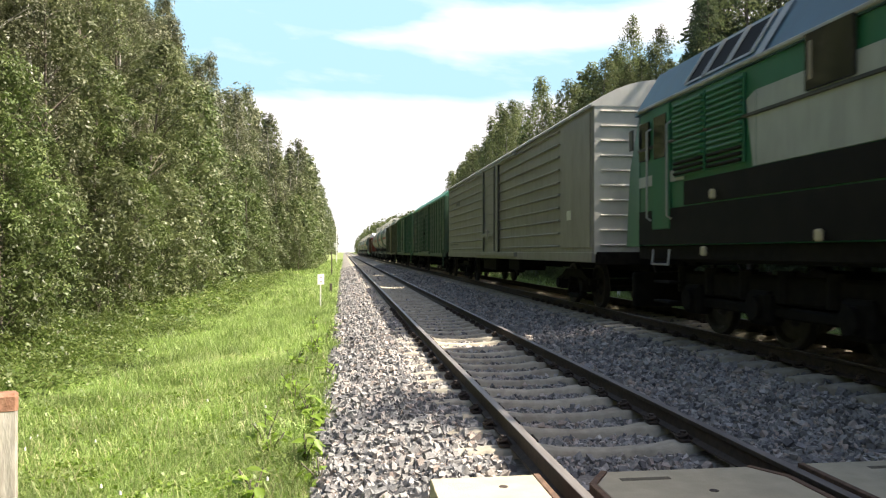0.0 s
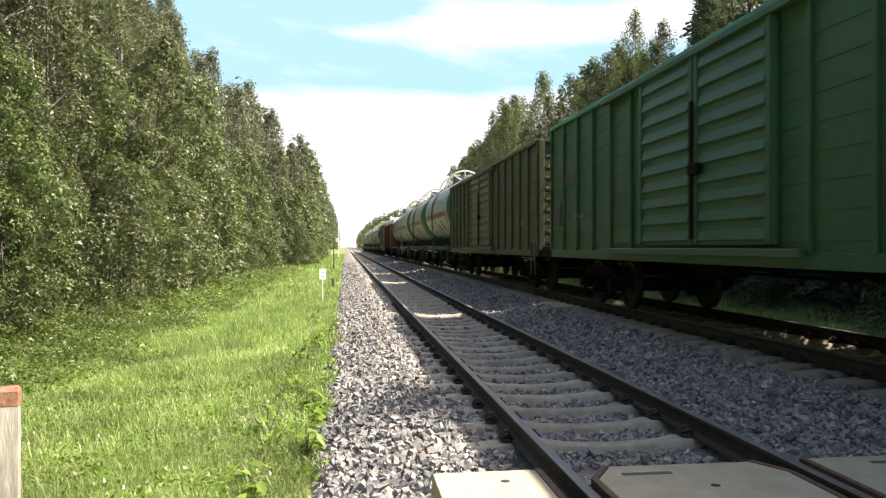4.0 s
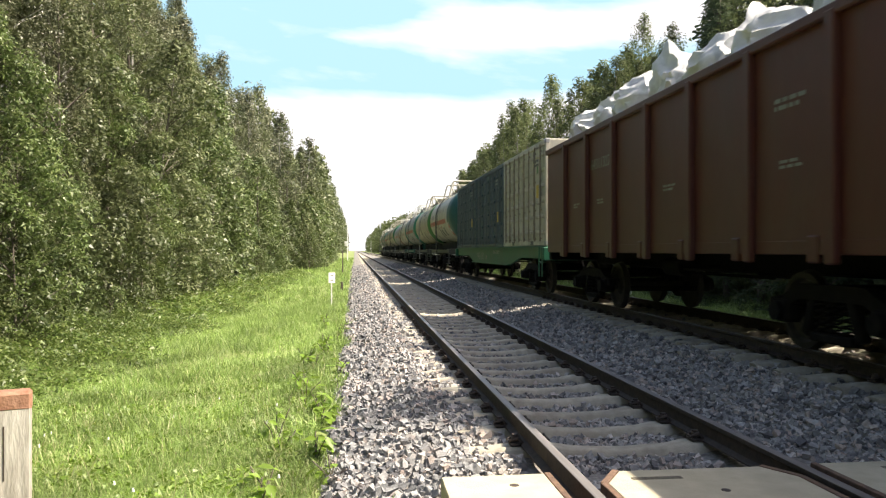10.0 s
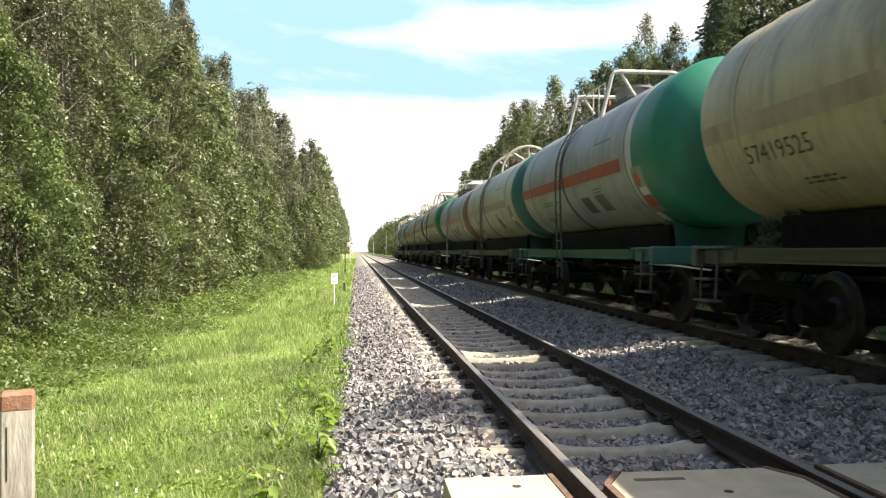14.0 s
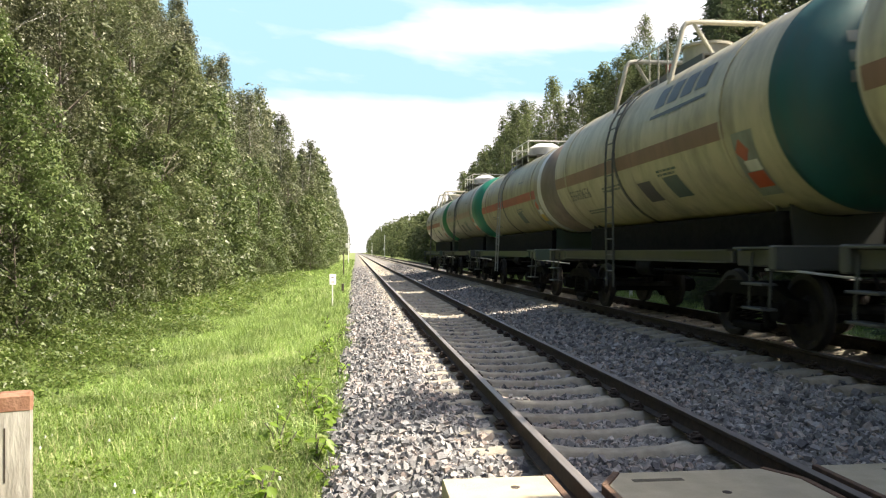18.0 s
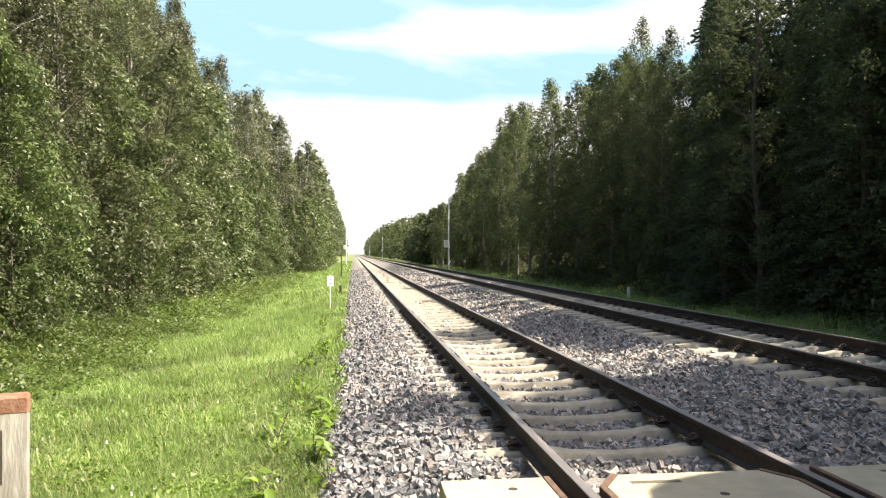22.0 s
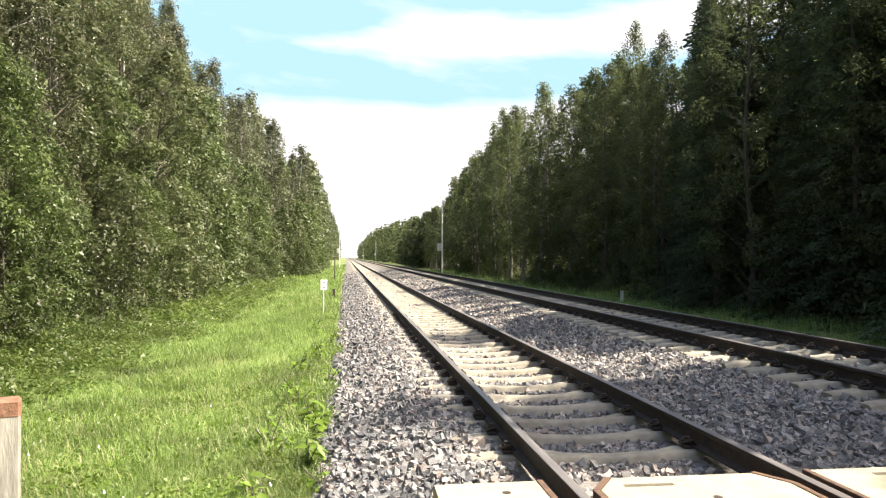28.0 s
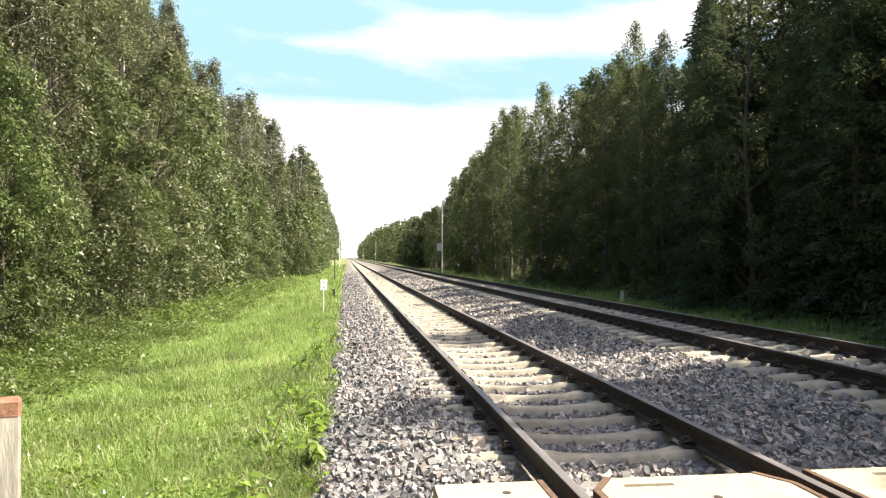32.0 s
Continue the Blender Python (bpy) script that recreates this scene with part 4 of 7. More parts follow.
def tank_wagon(slope, base, body, stripe, head, ring=None, ring_len=0.0, head_len=0.0, top="arch", sill="sill", label="", number="", words=(), seed=0, marks=True):
    """A tank wagon: slope and base give the height of its top and bottom; body, stripe, head and ring its paints; top its fittings."""
    rng = random.Random(seed)
    a, b = math.atan(slope), math.atan(base)
    dz = FAR * (math.sin(a) + math.sin(b)) / (math.cos(a) + math.cos(b))
    r, axis = dz * math.cos(b) - FAR * math.sin(b), 1.47 + dz - RISE
    ob = tagged(new("tank_wagon"), label, "tank wagon", group="wagons of the goods train")
    dome = [(HEAD_DEPTH * math.sin(t), r * math.cos(t)) for t in np.linspace(0, math.pi / 2 - 0.02, 9)]
    near = -HALF + head_len + ring_len
    part("tank_shell", Geo().lathe([(near, r), *[(y, r) for y in np.linspace(near + 0.5, HALF, 12)], *[(HALF + y, q) for y, q in dome[1:]]], 56, c=(0, 0, axis)), P[body], ob, smooth=50)
    if ring:
        part("painted_ring", Geo().lathe([(-HALF + head_len - 0.02, r + 0.001), (near, r + 0.001)], 56, c=(0, 0, axis)), P[ring], ob, "ring of contrasting paint round the tank")
    part("tank_end", Geo().lathe([*[(-HALF - y, q) for y, q in dome[::-1]], (-HALF + head_len, r)], 56, c=(0, 0, axis)), P[head], ob, "domed painted end of the tank", smooth=60)
    sw, s0 = 0.25 / r, radians(-15)
    for side, off in (("left", 0), ("right", math.pi)):
        a0, a1 = (s0, s0 + sw) if side == "left" else (math.pi - s0 - sw, math.pi - s0)
        part("stripe", Geo().lathe([(near + 0.35, r + 0.004), (0, r + 0.004), (HALF + 0.05, r + 0.004)], 5, a0, a1, (0, 0, axis)), P[stripe], ob, "painted stripe along the tank")
    for y in (-3.75, 0.6, 4.1):
        w = 0.03 if abs(y) > 3 else 0.05
        part("strap", Geo().lathe([(y - w, r + 0.002), (y - w, r + 0.016), (y + w, r + 0.016), (y + w, r + 0.002)], 40, c=(0, 0, axis)),
             P["sill" if y == 0.6 else body], ob, "steel band round the tank")
    # cradle and frame
    for y in (-4.05, 4.05):
        g = Geo()
        web = [(-(r + 0.02) * math.cos(q), axis + (r + 0.02) * math.sin(q)) for q in np.linspace(radians(-62), radians(-118), 9)]
        foot = [(0.62, 1.25), (-0.62, 1.25)]
        for dy in (-0.17, 0.17):
            g.extrude(web + foot[::1], y + dy - 0.02, y + dy + 0.02)
        for q in (-66, -90, -114):
            x, z = -(r + 0.01) * math.cos(radians(q)), axis + (r + 0.01) * math.sin(radians(q))
            g.box((x, y, (1.25 + z) / 2), (0.04, 0.34, max(0.05, z - 1.25)))
        part("saddle", g, P[sill], ob, "welded steel saddle under the tank")
    # the second, wide box is added: it blackens the shaded gap below the tank
    part("centre_sill", Geo().box((0, 0, 1.08), (0.42, 10.7, 0.34), 0.02).box((0, 0, (1.1 + axis - r) / 2 + 0.03), (1.5, 8.4, max(0.1, axis - r - 1.04)), 0.02), M["dark"], ob, "sooty centre sill")
    for s in (-1, 1):
        g = Geo()
        g.box((s * 1.38, 0, 1.155), (0.06, 8.2, 0.18), 0.008)
        g.box((s * 1.42, 0, 1.235), (0.14, 8.2, 0.02))
        g.box((s * 1.42, 0, 1.075), (0.14, 8.2, 0.02))
        part("side_sill", g, P[sill], ob, "weathered steel side sill")
        g = Geo().box((0, s * 5.22, 1.14), (3.0, 0.16, 0.30), 0.02)
        for x in (-1.2, 1.2):
            g.box((x, s * 4.7, 1.14), (0.4, 1.0, 0.22), 0.02)
        g.box((0, s * 4.72, 1.26), (3.0, 0.9, 0.03), 0.005)
        part("end_beam", g, P[sill], ob, "weathered steel end beam and step plate")
        g = Geo()
        for y in (s * 5.1, s * 4.62):
            g.tube([(-1.42, y, 1.2), (-1.46, y, 0.55), (-1.46, y, 0.5)], 0.018, 6)
        for z in (0.52, 0.82):
            g.box((-1.46, s * 4.86, z), (0.2, 0.5, 0.03), 0.005)
        part("footstep", g, P["sill"], ob, "steel corner footstep")
    part("safety_grip", Geo().tube([(-1.42, -4.95, 1.0), (-1.2, -5.35, 0.98), (-0.6, -5.55, 0.9)], 0.016, 6), P["chalk"], ob, "white uncoupling lever")
    # ladder up the flank
    pts = [(-1.5, 0.55), (-r - 0.10, axis - 0.2)] + [(-(r + 0.09) * math.cos(radians(q)), axis + (r + 0.09) * math.sin(radians(q))) for q in (8, 22, 36, 50, 64)]
    ladder(ob, 0, 0.6 if top != "box" else 2.3, 0, 0, 0, 0.42, P["grey" if seed % 3 == 0 else "sill"], pts)
    # top fittings
    zt = axis + r
    g = Geo().box((0, 0.25, zt + 0.05), (0.9, 2.9, 0.04), 0.005)
    for x in (-0.45, 0.45):
        g.box((x, 0.25, zt + 0.0), (0.04, 2.9, 0.14))
    part("walkway", g, P["sill"], ob, "steel walkway along the tank's top")
    part("manhole", Geo().cyl((0, -0.35, zt - 0.05), (0, -0.35, zt + 0.36), 0.42, n=24).cyl((0, -0.35, zt + 0.36), (0, -0.35, zt + 0.41), 0.46, n=24),
         P["ivory" if body in ("cream", "ivory", "sand") else "grey"], ob, "round manhole cover")
    part("valve", Geo().cyl((0.1, 0.5, zt), (0.1, 0.5, zt + 0.28), 0.12, n=12), P["grey"], ob)
    part("valve", Geo().cyl((-0.25, 0.75, zt), (-0.25, 0.75, zt + 0.34), 0.07, n=8), P["rustred"], ob)
    pipe = P["ivory" if body in ("cream", "ivory", "sand") else "chalk"]
    if top in ("arch", "hoop"):
        for y in (-1.1, 1.7):
            w, up = (1.02, 0.62)
            zb = axis + math.sqrt(r * r - w * w) - 0.03
            if top == "hoop":
                c = zb + 0.05
                h = zt + up - c
                q = [(-w * math.cos(t), y, c + h * math.sin(t)) for t in np.linspace(0, math.pi, 17)]
            else:
                q = [(-w, y, zb), (-w + 0.24, y, zt + up - 0.12), (-w + 0.30, y, zt + up - 0.03), (-w + 0.42, y, zt + up), (w - 0.42, y, zt + up), (w - 0.30, y, zt + up - 0.03), (w - 0.24, y, zt + up - 0.12), (w, y, zb)]
            g = Geo().tube(q, 0.045, 8)
            if top == "hoop":
                for t in (0.9, 1.57, 2.24):
                    g.tube([(0, y, zt), (-w * math.cos(t), y, c + h * math.sin(t))], 0.03, 6)
            else:
                g.tube([(-0.2, y, zt), (-w + 0.42, y, zt + up)], 0.035, 6).tube([(0.2, y, zt), (w - 0.42, y, zt + up)], 0.035, 6)
            part("protective_arch", g, pipe, ob, "tubular arch that guards the valves")
        for x in (-0.55, 0.55):
            for y in (0.1, 0.55, 1.0):
                part("railing_post", Geo().cyl((x, y, zt - 0.1), (x, y, zt + 0.62), 0.016, n=6), pipe, ob)
            part("handrail", Geo().tube([(x, 0.1, zt + 0.62), (x, 1.7, zt + 0.62)], 0.016, 6), pipe, ob)
    else:
        tall = 0.85 if top == "box" else 0.5
        for x in (-0.75, 0.75):
            for y in (-1.1, -0.2, 0.7, 1.5):
                part("railing_post", Geo().cyl((x, y, zt - 0.2), (x, y, zt + tall), 0.018, n=6), pipe, ob)
            for z in (tall, tall * 0.5):
                part("handrail", Geo().tube([(x, -1.1, zt + z), (x, 1.5, zt + z)], 0.018, 6), pipe, ob)
        for y in (-1.1, 1.5):
            part("handrail", Geo().tube([(-0.75, y, zt + tall), (0.75, y, zt + tall)], 0.018, 6), pipe, ob)
        part("platform", Geo().box((0, 0.2, zt + 0.02), (1.6, 2.7, 0.05), 0.005), P["sill"], ob)
        if top == "box":
            part("dome", Geo().cyl((0, -0.35, zt - 0.1), (0, -0.35, zt + 0.66), 0.55, n=24), P["grey"], ob, "cylindrical filler dome")
        else:
            part("dome", Geo().cyl((0, -0.35, zt - 0.1), (0, -0.35, zt + 0.34), 0.58, n=24).cyl((0, -0.35, zt + 0.34), (0, -0.35, zt + 0.5), 0.58, 0.3, n=24), P["white"], ob, "pale domed hatch cover")
    # warning plates, patches and writing
    if marks:
        y = -4.15
        f = on_tank(r - 0.002, axis, y - 0.05, -34)
        part("backing_panel", decal(f, 0.27, -0.48, 0.5, skew=0.12), P["stencil"], ob, "grey backing panel behind the warning plates", smooth=None)
        f = on_tank(r, axis, y, -24)
        part("warning_diamond", decal(f, 0.17, -0.17, 0.17, True), P["orange"], ob, "orange warning diamond", smooth=None)
        f = on_tank(r, axis, y - 0.05, -42)
        part("warning_plate", decal(f, 0.2, -0.13, 0.13), P["orange" if seed % 3 else "yellow"], ob, "orange warning plate", smooth=None)
        f = on_tank(r, axis, y - 0.1, -33)
        part("data_plate", decal(f, 0.17, -0.08, 0.08), P["chalk"], ob, "small white data plate", smooth=None)
    for k in range(2 if seed % 2 else 1):
        y0 = -1.7 + k * 1.1 + rng.uniform(-0.3, 0.3)
        f = on_tank(r, axis, y0, -36)
        part("painted_patch", decal(f, 0.30, -0.22, 0.2, skew=-0.3), P["plum" if k else "steelgreen"], ob, "dark painted-over data panel", smooth=None)
    g = Geo()
    for y0, ang, rows in ((-1.9, -24, 2), (0.9 if number.startswith("-") else 2.6, -26, 2), (3.0, -44, 2), (-2.4, 12, 1)):
        bars(g, on_tank(r, axis, y0 + rng.uniform(-0.3, 0.3), ang), rows, rng.uniform(0.6, 1.1), 0.04, rng)
    tagged(part("small_writing", g, P["steelgreen"], ob, "rows of small dark stencilled marks", smooth=None), kind="stuff")
    if number:
        low = number.startswith("-")
        letters(number.strip("-"), 0.34, on_tank(r, axis, 3.3 if low else 3.5, -30 if low else 1), P["ink"], ob, "stencilled wagon number", 1.1)
    for word, size, y0, ang, col in words:
        if word:
            letters(word, size, on_tank(r, axis, y0, ang), P[col], ob, wide=1.5 if size > 0.5 else 1.0)
        else:
            # the owner's mark: four plain blocks in place of its letters
            f, w, g = on_tank(r, axis, y0, ang), size * (0.95 if size > 0.5 else 0.63), Geo()
            for k in range(4):
                u0, u1, v1 = (k - 2) * w + 0.1 * w, (k - 1) * w - 0.1 * w, 0.72 * size
                for i in range(8):
                    a0, a1 = v1 * i / 8, v1 * (i + 1) / 8
                    g.add([f(u0, a0), f(u1, a0), f(u1, a1), f(u0, a1)], [(0, 1, 2, 3)])
            part("owner_mark", g, P[col], ob, "row of dark painted blocks", smooth=None)
        if size > 0.5:
            part("underline", decal(on_tank(r, axis, y0, ang - 6), 1.05, -0.03, 0.03), P[col], ob, "painted line under the word")
            end = lambda u, v: (-u - 0.3, -HALF - HEAD_DEPTH * math.sqrt(max(0.0, 1 - ((u + 0.3) ** 2 + (v + 0.5) ** 2) / (r * r))) - 0.012, axis + v + 0.5)
            tagged(part("end_writing", bars(Geo(), lambda u, v: end(-u, v), 3, 0.9, 0.14, rng), P["stencil"], ob, "faded white words on the tank's end", smooth=None), kind="stuff")
    brake_gear(ob)
    running_gear(ob, 3.9, 5.3)
    return ob


def rib_geo(bay):
    """One pressed fold of a wall panel: a long slope above, a sharp lower edge."""
    a, b = -bay / 2 + 0.04, bay / 2 - 0.04
    return Geo().add([(0, a - 0.01, 0.20), (0, b + 0.01, 0.20), (-0.026, a + 0.02, 0.014), (-0.026, b - 0.02, 0.014), (-0.022, a + 0.02, -0.008), (-0.022, b - 0.02, -0.008), (0.003, a, -0.012), (0.003, b, -0.012)],
                     [(0, 2, 3, 1), (2, 4, 5, 3), (4, 6, 7, 5), (0, 6, 4, 2), (1, 3, 5, 7)])


def boxcar(length, wall, ridge, arch, body, door, roof, label, number="", ribs=10, bay=1.0, ends="boxgreen", slat_door=False):
    """A covered wagon: walls with posts and pressed ribs between them, sliding doors, a roof, ladders."""
    ob = tagged(new("boxcar"), label, "boxcar", group="wagons of the goods train")
    h, w, z0 = length / 2, 1.5, 1.12
    part("body", Geo().box((0, 0, (z0 + wall) / 2), (2 * w, length, wall - z0), 0.02), P[body], ob)
    n = 11
    prof = [(-w - 0.06, wall - 0.06)]
    for i in range(n):
        t = -1 + 2 * i / (n - 1)
        prof.append(((w + 0.06) * t, wall + (ridge - wall) * ((1 - abs(t) ** 2.6) if arch else (1 - abs(t)))))
    prof.append((w + 0.06, wall - 0.06))
    rf = part("roof", Geo().extrude(prof, -h - 0.05, h + 0.05), P[roof], ob, "painted sheet-metal roof", smooth=30)
    m = int(length / bay)
    g = Geo()
    for i in range(1, m):
        y = -h + length * i / m
        q = [(x * 1.006, z + 0.012) for x, z in prof[1:-1]]
        g.add([(x, y - 0.025, z) for x, z in q] + [(x, y + 0.025, z) for x, z in q], [(k, k + 1, n + k + 1, n + k) for k in range(n - 1)])
    part("roof_seams", g, P[roof], rf, smooth=None)
    dw = 2.0
    for s in (-1, 1):
        posts = [-h + length * i / m for i in range(m + 1)]
        for y in posts:
            if abs(y) < dw - 0.1 and s < 0:
                continue
            part("post", Geo().box((s * (w + 0.03), y, (z0 + wall) / 2), (0.06, 0.075, wall - z0 - 0.02), 0.012), P[body], ob)
        g, one = Geo(), None
        for y0, y1 in zip(posts, posts[1:]):
            if s < 0 and abs((y0 + y1) / 2) < dw:
                continue
            for k in range(ribs):
                z = z0 + 0.16 + (wall - z0 - 0.42) * k / (ribs - 1)
                if s < 0:
                    one = one or mesh_of("pressed_rib", rib_geo(y1 - y0), P[body], 30)
                    rib = part("pressed_rib", one, None, ob)
                    rib.location, rib.scale = (-w, (y0 + y1) / 2, z), (0.4 if slat_door else 1.0, 1, 1)
                    continue
                a, b, x = y0 + 0.07, y1 - 0.07, s * w
                g.add([(x, a - 0.03, z + 0.08), (x, b + 0.03, z + 0.08), (x + s * 0.034, a + 0.05, z + 0.012), (x + s * 0.034, b - 0.05, z + 0.012), (x + s * 0.022, a + 0.05, z - 0.006), (x + s * 0.022, b - 0.05, z - 0.006), (x, a, z - 0.01), (x, b, z - 0.01)],
                      [(0, 1, 3, 2), (2, 3, 5, 4), (4, 5, 7, 6), (0, 2, 4, 6), (1, 7, 5, 3)])
        if s > 0:
            tagged(part("pressed_ribs", g, P[body], ob), kind="stuff")
        part("eave", Geo().box((s * (w + 0.035), 0, wall - 0.04), (0.09, length, 0.09), 0.01), P[roof], ob)
        part("side_sill", Geo().box((s * (w - 0.02), 0, z0 - 0.06), (0.10, length, 0.18), 0.01), P[body], ob)
    # doors on the seen side
    for k, y0 in enumerate((-dw / 2, dw / 2)):
        d = part("door", Geo().box((-w - 0.055, y0, (z0 + wall) / 2), (0.07, dw - 0.04, wall - z0 - 0.22), 0.01), P[door], ob, "sliding door with pressed ribs")
        rows = 10 if slat_door else ribs
        for i in range(rows):
            z = z0 + 0.24 + (wall - z0 - 0.55) * i / (rows - 1)
            if slat_door:
                bar = Geo().box((-w - 0.10, y0, z), (0.035, dw - 0.3, 0.15), 0.012, Matrix.Rotation(0.2, 4, "Y"))
            else:
                bar = Geo().add([(p[0] - w - 0.09, p[1] + y0, p[2] + z) for p in rib_geo(dw - 0.14).v], rib_geo(1.0).f)
            part("door_rib", bar, P[door], d)
        if not slat_door:
            for q in (-0.33, 0.33):
                part("door_stile", Geo().box((-w - 0.115, y0 + q, (z0 + wall) / 2), (0.05, 0.06, wall - z0 - 0.26), 0.01), P[door], d)
        part("door_edge", Geo().box((-w - 0.105, y0 - dw / 2 + 0.08, (z0 + wall) / 2), (0.05, 0.10, wall - z0 - 0.24), 0.01).box((-w - 0.105, y0 + dw / 2 - 0.08, (z0 + wall) / 2), (0.05, 0.10, wall - z0 - 0.24), 0.01), P[door], d)
    g = Geo().box((-w - 0.14, 0.0, (z0 + wall) / 2 - 0.3), (0.05, 0.08, 1.9), 0.01).box((-w - 0.15, -0.1, z0 + 1.15), (0.07, 0.32, 0.16), 0.02)
    part("door_latch", g, M["dark"], ob, "dark steel door latch")
    part("door_rail", Geo().box((-w - 0.12, 0.6, z0 + 0.02), (0.10, 6.4, 0.10), 0.01).box((-w - 0.11, 0.6, wall - 0.13), (0.10, 6.4, 0.09), 0.01), P[body], ob, "door guide rail")
    # ends
    for s in (-1, 1):
        g = Geo()
        for k in range(ribs):
            z = z0 + 0.2 + (wall - z0 - 0.35) * k / (ribs - 1)
            g.box((0, s * (h - 0.002), z), (2 * w - 0.36, 0.024, 0.07), 0.008)
        part("end_ribs", g, P[ends], ob, "ribbed end wall")
        for x in (-w + 0.06, w - 0.06):
            part("corner_post", Geo().box((x, s * (h + 0.03), (z0 + wall) / 2), (0.14, 0.10, wall - z0), 0.015), P[ends], ob)
        part("end_beam", Geo().box((0, s * (h - 0.02), z0 - 0.03), (2.9, 0.2, 0.28), 0.02), M["dark"], ob)
    ladder(ob, -w - 0.06, -h + 0.35, 0.5, -w - 0.06, 1.3, 0.4, P[body], name="step_ladder")
    ladder(ob, -0.6, -h - 0.16, 1.2, -0.6, wall, 0.4, P[ends])
    part("underframe", Geo().box((0, 0, 1.0), (0.5, length - 0.3, 0.3), 0.02).box((0, 0, 1.02), (2.4, 0.3, 0.16), 0.01).box((0, 2.6, 1.02), (2.5, 0.2, 0.16), 0.01).box((0, -2.6, 1.02), (2.5, 0.2, 0.16), 0.01), M["dark"], ob)
    if number:
        letters(number, 0.27, on_side(-w - 0.062, h - 1.85, z0 + (wall - z0) * (0.57 if slat_door else 0.71)), P["stencil"], ob, "faded white stencilled wagon number", wide=1.1)
    rng = random.Random(int(length * 100))
    g = Geo()
    for y in (-h + 1.6, h - 2.1):
        bars(g, on_side(-w - 0.04, y, z0 + 0.75), 2, 0.5, 0.03, rng)
    tagged(part("small_writing", g, P["stencil"], ob, "rows of small white stencilled marks", smooth=None), kind="stuff")
    for y, z, a, b in ((h - 1.5, z0 + 1.55, 0.78, 0.28), (h - 0.5, z0 + 0.82, 0.6, 0.5)):
        part("painted_patch", Geo().box((-w - 0.033, y, z), (0.01, a, b), 0.003), P["plum"], ob, "dark purplish-brown painted patch", smooth=None)
    if not slat_door:
        for y, z, a, b in ((0.55, z0 + 1.75, 0.62, 1.35), (0.98, z0 + 0.5, 0.5, 0.5), (-0.62, z0 + 1.35, 0.4, 0.3), (1.65, z0 + 0.62, 0.46, 0.36)):
            part("painted_patch", Geo().box((-w - 0.093, y, z), (0.006, a, b), 0.002), P["sill"], ob, "dark grey repainted patch", smooth=None)
    brake_gear(ob)
    running_gear(ob, h - 2.3, h + 0.02)
    return ob


